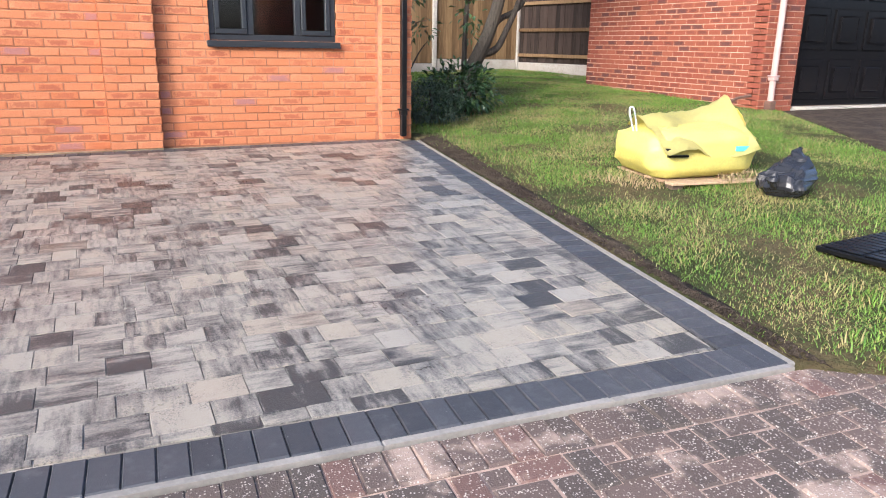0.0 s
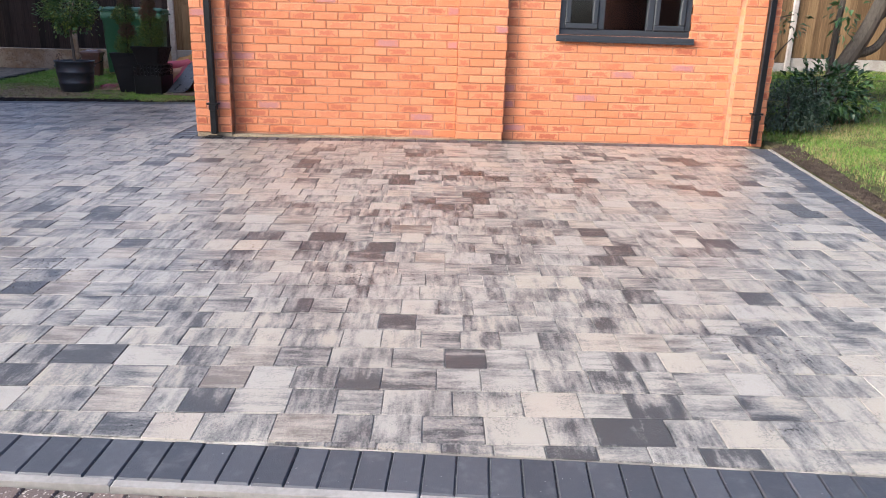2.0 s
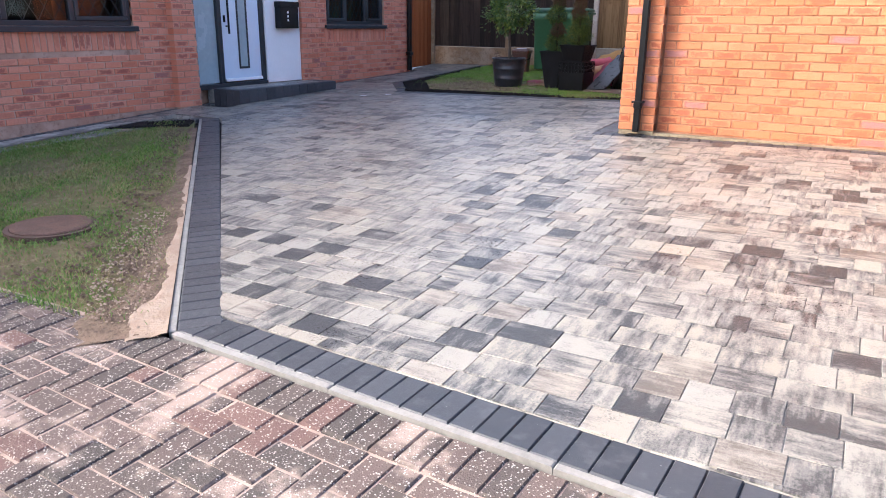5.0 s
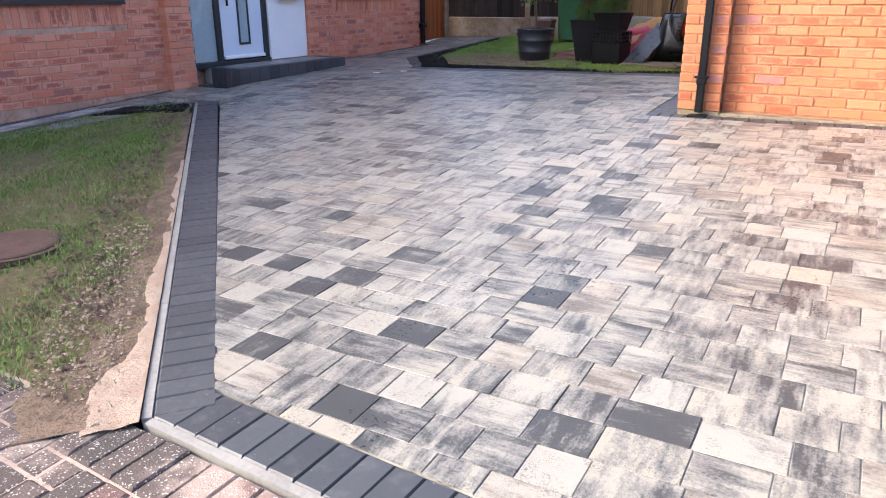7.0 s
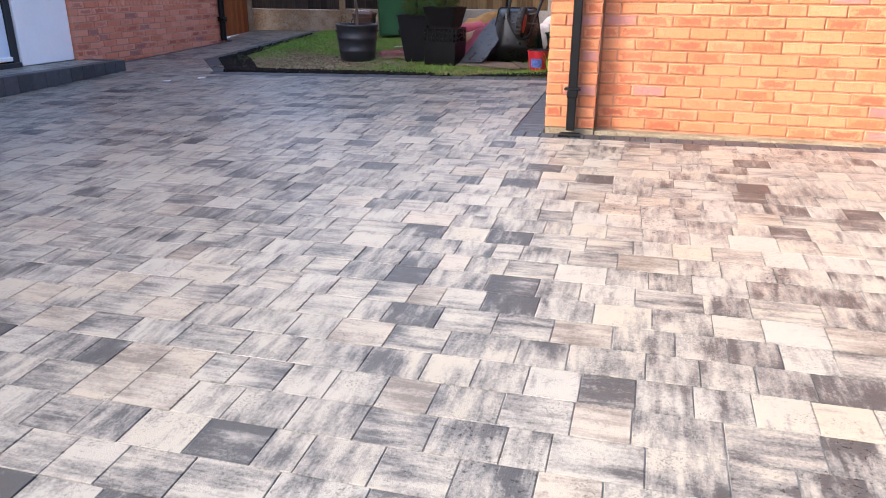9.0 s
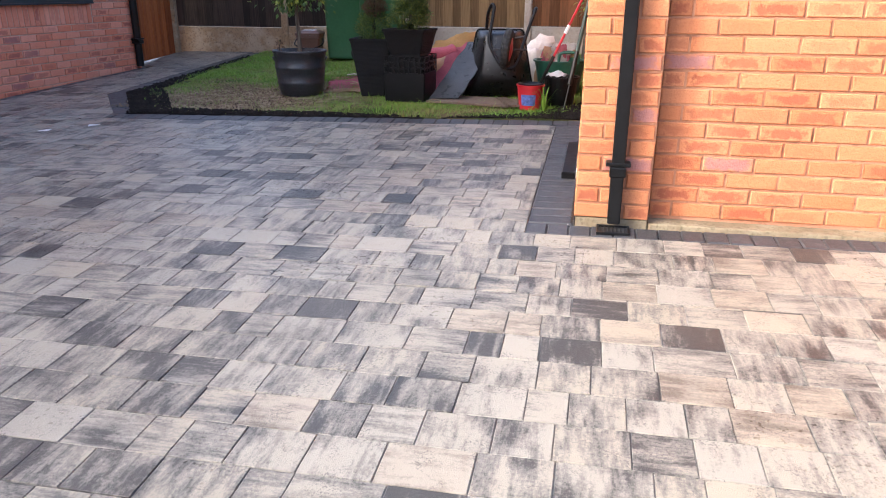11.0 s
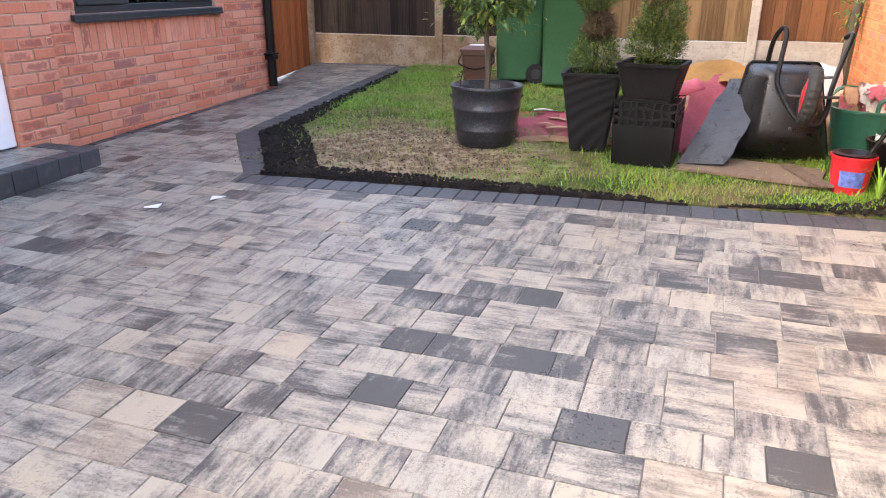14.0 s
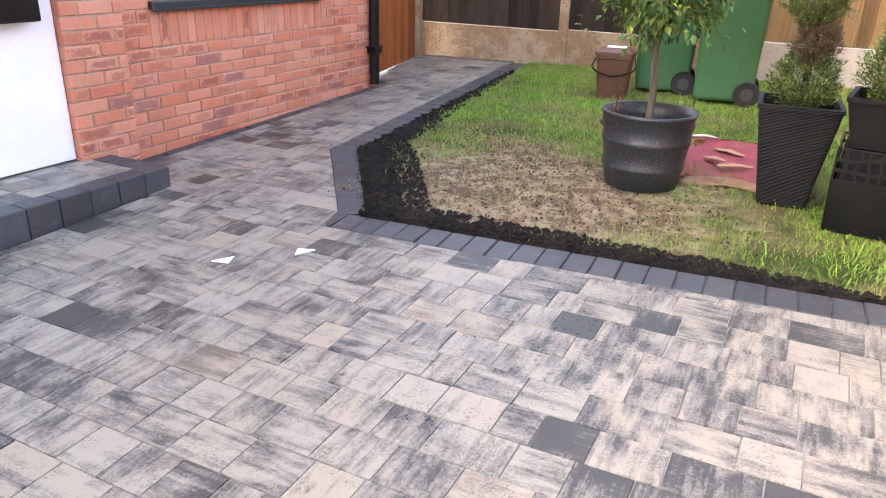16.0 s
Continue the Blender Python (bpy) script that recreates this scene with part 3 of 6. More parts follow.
bm = bmesh.new()
for a, b, c, d in ((8.64, 8.67, 1.02, 1.9), (9.08, 9.11, 1.02, 1.9), (8.67, 9.08, 1.02, 1.05), (8.67, 9.08, 1.87, 1.9)):
    gside.box(bm, a, b, -0.062, -0.045, c, d, 0.004)
part("glazing_bead", bm, BLACK, door)
part("pane", gside.made(8.67, 9.08, -0.061, -0.055, 1.05, 1.87), FROSTED, door)
part("hinge", gside.made(9.17, 9.20, -0.065, -0.045, 0.30, 0.40, 0.004), BLACK, door)
part("threshold", gside.made(8.47, 9.28, -0.10, -0.01, 0.03, 0.115, 0.004), BLACK, door, "black threshold strip")
ramp = thing("door_ramp", "black plastic drainage threshold with a white edge at the garage door", "threshold")
part("tray", boxed(-2.15, -2.072, 8.52, 9.42, 0.02, 0.078, bevel=0.006), BLACK, ramp)
part("edge_strip", boxed(-2.068, -2.060, 8.52, 9.42, 0.04, 0.080, bevel=0.002), WHITE, ramp, "white plastic edge")

downpipe("downpipe", -1.87, GY - 0.04, gz(-1.87, 7.7), GTOP, "square black plastic downpipe on the brick pier", clips=(0.30, 1.7))
downpipe("downpipe", 3.25, GY - 0.04, gz(3.25, 7.7), GTOP, "square black plastic downpipe on the brick pier", clips=(0.30, 1.7))
for x in (-1.87,):
    g = thing("drain_grate", "small black plastic drain grate under the downpipe", "drain", (x, GY - 0.065, gz(x, 7.65)))
    bm = bmesh.new()
    for a, b, c, d in ((-0.075, 0.075, -0.06, -0.049), (-0.075, 0.075, 0.049, 0.06), (-0.075, -0.064, -0.049, 0.049), (0.064, 0.075, -0.049, 0.049)):
        box(bm, a, b, c, d, -0.03, 0.012, 0.002)
    part("frame", bm, BLACK, g)
    for k in range(7):
        part("bar", boxed(-0.059 + k * 0.018, -0.050 + k * 0.018, -0.048, 0.048, -0.02, 0.006, bevel=0.002), BLACK, g)


def garage_roof():
    bm = bmesh.new()
    pts = [(GX0 - 0.25, 7.45), (GX1 + 0.25, 7.45), (GX1 + 0.25, 14.9), (GX0 - 0.25, 14.9)]
    lo = [bm.verts.new((*p, GTOP)) for p in pts]
    r0, r1 = bm.verts.new((0.65, 7.45, GTOP + 1.2)), bm.verts.new((0.65, 14.9, GTOP + 1.2))
    for f in ((lo[0], lo[1], r0), (lo[2], lo[3], r1), (lo[1], lo[2], r1, r0), (lo[3], lo[0], r0, r1), tuple(lo)):
        bm.faces.new(f)
    return bm


ROOF = mixed_ground("brown_roof_tile", (0.12, 0.08, 0.06), (0.16, 0.10, 0.08), (0.08, 0.06, 0.05), 3, 0.02)
structure("roof_garage", garage_roof(), ROOF, "brown tiled pitched garage roof", "roof")
structure("wall_garage_back", boxed(GX0 + 0.2, GX1 + 0.0, 14.60, 14.8, -0.2, GTOP), GARAGE_BRICK, "plain brick rear wall of the garage", "wall")
bm = backing(7.86, 14.6, -0.3, GTOP, "west", GX1 - 0.22, 0.22)
structure("wall_garage_east", bm, GARAGE_BRICK, "plain brick side wall of the garage", "wall")

# ---- the house ----
HX, HTOP = -7.7, 2.45
house = Side("east", HX)
hw1, hw2, porch = (4.55, 6.80, 0.93, 2.1), (10.45, 12.08, 0.955, 2.1), (7.66, 9.72, -0.3, 2.3)
wall = thing("wall_house", "weathered red brick house front beside the path", "wall", kind="structure")
part("mortar_body", backing(-3.0, 12.95, -0.6, HTOP, "east", HX, 0.26, [hw1, hw2, porch]), GREY_MORTAR, wall)
soldier1, soldier2 = (4.50, 6.86, 0.66, 0.885), (10.40, 12.14, 0.685, 0.91)
base_z = -0.065
plain_bricks = courses(2.2, 12.95, base_z, HTOP, [hw1, hw2, porch, soldier1, soldier2], 0.0)
lay_bricks([b for b in plain_bricks], "east", HX, wall, HOUSE_BRICK, 290, (10.9, 0.3), 0.06)
under = []
for a, b, c, d in (soldier1, soldier2):
    u = a
    while u < b - 0.03:
        under.append((u, min(u + BRICK_H, b), c, d - 0.012))
        u += BRICK_H + JOINT_W
lay_bricks(under, "east", HX, wall, HOUSE_BRICK, 70, (11, 0.7), 0.06)
for a, b in ((7.30, 7.655), (9.725, 10.12)):
    part("pier_body", backing(a + 0.005, b - 0.005, -0.3, HTOP, "east", HX + 0.1, 0.14), GREY_MORTAR, wall)
    lay_bricks(courses(a, b, base_z, HTOP), "east", HX + 0.1, wall, HOUSE_BRICK, 60, (9.9, 0.3), 0.11)
window_unit("window_3", house, *hw1, (5.30, 6.05), 0.05, "anthracite leaded window in the house front", (0, 2), True)
window_unit("window_4", house, *hw2, (11.0, 11.55), 0.05, "anthracite leaded window in the house front", (0, 2), True)
downpipe("downpipe", HX + 0.05, 12.86, gz(HX, 12.9), HTOP, "round black plastic downpipe at the house corner", False, None, 0.045, (1, 0), (0.35, 1.6))

entry = thing("door_2", "pale blue front door in a black frame with a frosted sidelight", "door", kind="structure")
SZ = 0.135
part("frame", house.box(house.box(house.box(house.box(bmesh.new(), 7.67, 7.72, -0.06, 0.03, SZ, 2.2, 0.005), 8.10, 8.17, -0.06, 0.035, SZ, 2.2, 0.005),
     8.90, 8.98, -0.06, 0.035, SZ, 2.2, 0.005), 7.72, 8.90, -0.06, 0.03, 2.14, 2.2, 0.005), ANTHRACITE, entry, "black door frame")
part("cill", house.made(7.67, 8.98, -0.05, 0.06, SZ - 0.02, SZ + 0.045, 0.005), ANTHRACITE, entry, "black door cill")
part("sidelight", house.made(7.72, 8.10, -0.03, -0.015, SZ + 0.05, 2.14), FROSTED, entry, "frosted glass sidelight")
leaf = part("door_leaf", house.made(8.175, 8.895, -0.03, 0.015, SZ + 0.06, 2.13, 0.006), DOOR_BLUE, entry)
bm = bmesh.new()
for a, b, c, d in ((8.46, 8.49, 0.36, 1.95), (8.63, 8.66, 0.36, 1.95), (8.49, 8.63, 0.36, 0.39), (8.49, 8.63, 1.92, 1.95)):
    house.box(bm, a, b, 0.014, 0.026, c, d, 0.004)
part("glazing_bead", bm, ANTHRACITE, leaf)
part("glazing", house.made(8.49, 8.63, 0.0145, 0.018, 0.39, 1.92), FROSTED, leaf, "narrow frosted glass strip")
bm = tube(bmesh.new(), [(HX + 0.07, 8.26, 0.83), (HX + 0.07, 8.26, 1.75)], 0.014, 10)
for z in (0.93, 1.65):
    tube(bm, [(HX + 0.014, 8.26, z), (HX + 0.07, 8.26, z)], 0.009, 8)
part("pull_handle", bm, BLACK, leaf, "long black bar handle")
part("lock", house.made(8.215, 8.25, 0.013, 0.03, 0.98, 1.07, 0.005), BLACK, leaf, "black lock plate")
part("weather_bar", house.made(8.18, 8.89, 0.015, 0.045, SZ + 0.062, SZ + 0.105, 0.006), WHITE, leaf, "white weather bar")
panel_w = structure("trim_porch_panel", house.made(8.985, 9.72, -0.06, 0.06, SZ + 0.004, 2.3, 0.006), WHITE, "smooth white cladding panel beside the front door", "panel")
structure("wall_porch_head", house.made(7.66, 8.985, -0.2, 0.02, 2.205, HTOP), HOUSE_BRICK, "brickwork over the front door", "wall")
structure("wall_porch_back", house.made(7.66, 9.72, -0.26, -0.07, -0.3, 2.204), GREY_MORTAR, "porch wall behind the door frame", "wall")
post = thing("letter_box", "black metal wall letter box on the white panel", "letter box")
part("body", house.made(9.18, 9.58, 0.062, 0.17, 0.90, 1.26, 0.008), BLACK, post)
part("flap", house.made(9.17, 9.59, 0.062, 0.182, 1.20, 1.275, 0.008), BLACK, post, "hinged top flap")
for k in range(3):
    part("emblem", house.made(9.33, 9.36, 0.168, 0.174, 1.0 + k * 0.055, 1.03 + k * 0.055, 0.002), WHITE, post, "small pale mark")
plate = thing("door_plate", "small black plate with pale bars on the white panel", "plate")
part("plate", house.made(9.33, 9.53, 0.061, 0.07, 1.38, 1.50, 0.003), BLACK, plate)
bm = house.made(9.36, 9.5, 0.069, 0.072, 1.41, 1.425)
house.box(bm, 9.36, 9.5, 0.069, 0.072, 1.45, 1.465)
part("bars", bm, WHITE, plate)

# roof and the closed sides
UY = 4.9   # unseen upper storey, added over the rear part to shade the court; the front wing is low so the sun passes
structure("wall_house_upper", boxed(-13.2, HX - 0.01, UY, 12.94, HTOP + 0.002, 5.2), HOUSE_BRICK, "unseen brick upper storey added to shade the rear court", "wall")
# unseen roof that goes with the added shading storey
bm = loft(bmesh.new(), [[(-13.5, UY - 0.1, 5.2), (HX + 0.15, UY - 0.1, 5.2), (HX + 0.15, 13.1, 5.2), (-13.5, 13.1, 5.2)],
                        [(-10.7, UY - 0.1, 6.6), (-10.5, UY - 0.1, 6.6), (-10.5, 13.1, 6.6), (-10.7, 13.1, 6.6)]])
structure("roof_house", bm, ROOF, "unseen brown tiled roof over the added upper storey", "roof")
structure("roof_house_wing", boxed(-13.4, HX + 0.12, -3.2, UY - 0.12, HTOP + 0.002, HTOP + 0.15), ROOF, "flat roof of the low house wing", "roof")
structure("wall_house_end", boxed(-13.2, HX - 0.27, 12.7, 12.94, -0.5, HTOP), HOUSE_BRICK, "plain brick end wall of the house", "wall")
structure("wall_house_south", boxed(-13.2, HX - 0.27, -3.0, -2.76, -0.8, HTOP), HOUSE_BRICK, "plain brick end wall of the house", "wall")
structure("wall_house_rear", boxed(-13.44, -13.2, -3.0, 12.94, -0.8, HTOP), HOUSE_BRICK, "plain brick rear wall of the house", "wall")

# ---- ground and paving ----
ground_poly = bmesh.new()
xs = [-400, -120, -40, -16, -12, -8, -4, 0, 3, 4, 5, 6, 7, 8, 9, 11, 14, 40, 120, 400]
ys = [-400, -120, -40, -12, -6, -2, 2, 5, 8, 11, 14, 18, 22, 40, 120, 400]
grid = [[ground_poly.verts.new((x, y, gz(x, y) - 0.07)) for x in xs] for y in ys]
for r0, r1 in zip(grid, grid[1:]):
    for i in range(len(xs) - 1):
        ground_poly.faces.new((r0[i], r0[i + 1], r1[i + 1], r1[i]))
structure("ground", ground_poly, ASPHALT, "dark tarmac and earth reaching to the horizon", "ground")

F0, F1 = (-2.42, 2.715), (2.83, 2.40)             # front edge of the charcoal border
L1, L0 = (-6.70, 6.82), F0                        # left edge
R1 = (3.36, 7.60)
FI0, FI1 = (-2.37, 2.915), (2.63, 2.615)          # inner corners
LI = (-6.52, 6.95)
RI = (3.155, 7.60)
drive = thing("driveway", "new driveway of marbled grey and cream rectangular concrete blocks, damp in places", "driveway", kind="structure")
zones = [
    [FI0, FI1, (3.135, 6.95), LI],
    [LI, (3.135, 6.95), (3.15, 7.60), (-7.60, 7.60), (-7.60, 6.95)],
    [(-7.10, 7.60), (-2.27, 7.60), (-2.27, 10.008), (-7.10, 9.738)],
    [(-7.60, 9.71), (-6.02, 9.798), (-6.06, 10.0), (-6.79, 10.95), (-7.60, 10.95)],
    [(-7.60, 10.95), (-6.79, 10.95), (-6.95, 13.1), (-7.60, 13.1)],
    [(-8.2, 13.1), (-6.95, 13.1), (-7.06, 14.72), (-8.2, 14.72)],
    [(-7.60, 3.0), (-7.36, 3.0), (-7.30, 6.40), (-6.72, 6.95), (-7.60, 6.95)],
]
ROW = 0.16
rng = random.Random(11)
pieces = []
for k in range(-32, 46):
    y0 = 7.60 + k * ROW
    x = -8.3 + rng.uniform(-0.1, 0.1)
    while x < 3.3:
        w = rng.choice((0.12, 0.16, 0.16, 0.16, 0.20, 0.20, 0.20, 0.24))
        for z in zones:
            q = clip_all([(x, y0), (x + w, y0), (x + w, y0 + ROW), (x, y0 + ROW)], z)
            if len(q) > 2 and area(q) > 0.0015:
                pieces.append(q)
        x += w
lay(pieces, "paving_block", PAVER, drive, "joined_paving_blocks", "marbled grey and cream blocks of the same driveway", 300, (-3.7, 8.0), 0.0013)
for i, z in enumerate(zones):
    sheet("joint_bed", z, JOINT, "pale jointing sand between the blocks", -0.005, 0.5, 0, 0.05, parent=drive, smooth=False)

edging = thing("paving_border", "charcoal block border round the driveway", "paving", kind="structure")
borders = run_of_blocks(F0, F1, 0.098, 0.20)
borders += run_of_blocks(L1, L0, 0.10, 0.195)
borders += run_of_blocks((2.83, 2.40), (3.36, 7.60), 0.10, 0.20)
lay(borders, "border_block", BORDER, edging, "joined_border_blocks", "charcoal border blocks", 300, None, 0.002, 0.0, joint=0.003, chamfer=0.006)
wall_edge = thing("paving_border", "charcoal block edging along the garage and house walls", "paving", kind="structure")
blocks = run_of_blocks((-2.27, 7.60), (3.15, 7.60), 0.10, 0.14)
blocks += run_of_blocks((-2.27, 10.0), (-2.27, 7.75), 0.10, 0.215)
blocks += [[(-2.27, 7.60), (-2.17, 7.60), (-2.17, 7.745), (-2.27, 7.745)]]
blocks += run_of_blocks((-7.60, 12.9), (-7.60, 10.15), 0.20, 0.09, -1)
blocks += run_of_blocks((-7.60, 7.30), (-7.60, 3.0), 0.20, 0.09, -1)
blocks += run_of_blocks((-8.2, 14.72), (-7.06, 14.72), 0.20, 0.10)
lay(blocks[1:], "border_block", BORDER, wall_edge, "joined_border_blocks", "charcoal border blocks", 300, None, 0.002, 0.0, joint=0.003, chamfer=0.006)
bed_edge = thing("paving_border", "charcoal block border round the rear lawn", "paving", kind="structure")
blocks = run_of_blocks((-5.98, 9.80), (-2.06, 10.02), 0.115, 0.20)
blocks += run_of_blocks((-6.79, 10.95), (-6.05, 9.98), 0.30, 0.185)
blocks += [[(-6.06, 9.99), (-6.0, 9.80), (-5.985, 9.80), (-5.99, 10.0), (-5.90, 10.10)]]
blocks += run_of_blocks((-7.06, 14.72), (-6.79, 10.97), 0.115, 0.19)
lay(blocks, "border_block", BORDER, bed_edge, "joined_border_blocks", "charcoal border blocks", 300, None, 0.002, 0.0, joint=0.003, chamfer=0.006)
lawn_edge = thing("paving_border", "charcoal block border beside the front lawn path", "paving", kind="structure")
blocks = run_of_blocks((-7.36, 3.0), (-7.30, 6.40), 0.2, 0.10, -1) + run_of_blocks((-7.30, 6.40), (-6.72, 6.93), 0.2, 0.10, -1)
lay(blocks, "border_block", BORDER, lawn_edge, "joined_border_blocks", "charcoal border blocks", 300, None, 0.002, 0.0, joint=0.003, chamfer=0.006)


def strip(a, b, wide, side):
    """The four corners of a strip along a line."""
    return run_of_blocks(a, b, 1000, wide, side)[0]


for name, a, b, w, s in (("front", F0, F1, 0.20, 1), ("left", L1, L0, 0.195, 1), ("right", F1, (3.36, 7.6), 0.20, 1), ("wall", (-2.27, 7.60), (3.2, 7.60), 0.148, 1),
                         ("side", (-2.27, 9.8), (-2.27, 7.60), 0.22, 1), ("bed", (-5.98, 9.80), (-2.06, 10.02), 0.2, 1), ("bed", (-6.79, 10.95), (-6.03, 9.95), 0.185, 1),
                         ("path", (-7.06, 14.72), (-6.79, 10.97), 0.19, 1), ("house", (-7.6, 12.9), (-7.6, 3.0), 0.1, -1)):
    sheet("mortar_bed", strip(a, b, w, s), BORDER_JOINT, "mortar between the border blocks", -0.009, 0.6, 0, 0.05, parent=edging, smooth=False)
kerb = thing("kerb_edging", "narrow grey concrete edging strip outside the charcoal border", "kerb", kind="structure")
for a, b in ((F0, F1), (L1, F0), (F1, (3.36, 7.60))):
    for q in run_of_blocks(a, b, 0.91, 0.030, -1):
        lay([q], "edging_strip", EDGING, kerb, "", "", 1, None, 0.001, 0.0, joint=0.001, chamfer=0.004, depth=0.12)

# ---- step at the front door ----
step = thing("door_step", "raised entrance step of charcoal kerb blocks, wet on top", "step")
SX, SY0, SY1 = -7.12, 7.86, 9.90
n = 12
for i in range(n):
    a, b = SY0 + (SY1 - SY0) * i / n, SY0 + (SY1 - SY0) * (i + 1) / n
    part("kerb_block", boxed(SX - 0.125, SX, a + 0.002, b - 0.002, -0.2, SZ, bevel=0.006, seg=2), BORDER, step)
for y0, y1 in ((SY0, SY0 + 0.125), (SY1 - 0.125, SY1)):
    for i in range(3):
        a, b = HX + 0.11 + (SX - 0.125 - HX - 0.11) * i / 3, HX + 0.11 + (SX - 0.125 - HX - 0.11) * (i + 1) / 3
        part("kerb_block", boxed(a + 0.002, b - 0.002, y0, y1, -0.2, SZ, bevel=0.006, seg=2), BORDER, step)
for i in range(9):
    for j in range(3):
        a, b = SY0 + 0.125 + (SY1 - SY0 - 0.25) * i / 9, SY0 + 0.125 + (SY1 - SY0 - 0.25) * (i + 1) / 9
        c, d = HX + 0.0 + (SX - 0.125 - HX) * j / 3, HX + 0.0 + (SX - 0.125 - HX) * (j + 1) / 3
        part("tread_block", boxed(c + 0.002, d - 0.002, a + 0.002, b - 0.002, SZ - 0.06, SZ - 0.004, bevel=0.004), PAVER, step)
part("core", boxed(HX - 0.02, SX - 0.02, SY0 + 0.02, SY1 - 0.02, -0.25, SZ - 0.012), JOINT, step)

# ---- the road of old red blocks ----
road = thing("road", "old speckled red-brown block paving in front of the driveway", "road", kind="structure")
K0, K1 = (F0[0] - 0.06, F0[1] - 0.034), (F1[0] + 0.30, F1[1] - 0.056)
soldiers = run_of_blocks(K0, K1, 0.098, 0.20, -1)
lay(soldiers, "road_block", ROAD_BLOCK, road, "", "", 300, None, 0.003, -0.006, joint=0.004, chamfer=0.007)
ux, uy = (K1[0] - K0[0]) / math.dist(K0, K1), (K1[1] - K0[1]) / math.dist(K0, K1)
S0, S1 = (K0[0] + uy * 0.2, K0[1] - ux * 0.2), (K1[0] + uy * 0.2, K1[1] - ux * 0.2)
road_zone = [(-5.6, -1.0), (4.8, -1.0), (4.8, 1.2), (S1[0], S1[1]), (S0[0], S0[1]), (-3.0, 2.52), (-5.6, 2.52)]
herring = []
W = 0.1
for i in range(-70, 70):
    for j in range(-45, 45):
        for horizontal in (True, False):
            if horizontal and (i - j) % 4 == 0:
                r = (i, j, 2, 1)
            elif not horizontal and (i - j) % 4 == 3:
                r = (i, j, 1, 2)
            else:
                continue
            q = [(r[0] * W, r[1] * W), ((r[0] + r[2]) * W, r[1] * W), ((r[0] + r[2]) * W, (r[1] + r[3]) * W), (r[0] * W, (r[1] + r[3]) * W)]
            q = [(S0[0] + x * ux - y * uy, S0[1] + x * uy + y * ux) for x, y in q]
            if not -0.4 < q[0][1] < 2.9 or not -5.3 < q[0][0] < 4.6:
                continue
            for zone in ([(S0[0], -1.0), (4.8, -1.0), (4.8, 1.0), S1, S0], [(-5.6, -1.0), (S0[0], -1.0), (S0[0], 2.66), (-5.6, 2.66)]):
                half = clip_all(q, zone)
                if len(half) > 2 and area(half) > 0.002:
                    herring.append(half)
lay(herring, "road_block", ROAD_BLOCK, road, "joined_road_blocks", "old speckled red-brown blocks of the same road", 230, (0.6, 2.0), 0.0035, -0.010, joint=0.003, chamfer=0.007)
sheet("joint_bed", [(-30, -12), (30, -12), (30, 1.0), (4.8, 1.0), (3.2, 2.3), (2.83, 2.35), (-2.48, 2.66), (-3.0, 2.68), (-30, 2.68)], ROAD_JOINT, "sandy joints and worn mortar of the road", -0.016, 1.2, 0, 0.06, parent=road, smooth=False)


# ---- lawns, soil and sand ----
def inside(poly, x, y):
    hit = False
    for (ax, ay), (bx, by) in zip(poly, poly[1:] + poly[:1]):
        if (ay > y) != (by > y) and x < (bx - ax) * (y - ay) / (by - ay) + ax:
            hit = not hit
    return hit


def blades(name, poly, per_m2, height, width, material, label, lift, keep=lambda x, y: 1.0, seed=3):
    """Grass: one bent blade of two triangles for each root."""
    rng = random.Random(seed)
    x0, x1, y0, y1 = min(p[0] for p in poly), max(p[0] for p in poly), min(p[1] for p in poly), max(p[1] for p in poly)
    verts, faces = [], []
    for _ in range(int((x1 - x0) * (y1 - y0) * per_m2)):
        x, y = rng.uniform(x0, x1), rng.uniform(y0, y1)
        if not inside(poly, x, y) or rng.random() > keep(x, y):
            continue
        tuft = 0.75 + 0.5 * noise.noise((x * 1.7, y * 1.7, 4.0))
        h = height * tuft * rng.uniform(0.4, 1.2)
        a, lean = rng.uniform(0, 6.283), rng.uniform(0.3, 1.9)
        wx, wy = math.cos(a + 1.57) * width / 2, math.sin(a + 1.57) * width / 2
        dx, dy = math.cos(a) * h * lean, math.sin(a) * h * lean
        z = gz(x, y) + lift
        k = len(verts)
        verts += [(x - wx, y - wy, z), (x + wx, y + wy, z), (x + wx * 0.7 + dx * 0.35, y + wy * 0.7 + dy * 0.35, z + h * 0.6),
                  (x - wx * 0.7 + dx * 0.35, y - wy * 0.7 + dy * 0.35, z + h * 0.6), (x + dx, y + dy, z + h * 0.92)]
        faces += [(k, k + 1, k + 2, k + 3), (k + 3, k + 2, k + 4)]
    return tagged(new(name, raw_mesh(name, verts, faces, material)), label, "grass", "", "stuff")


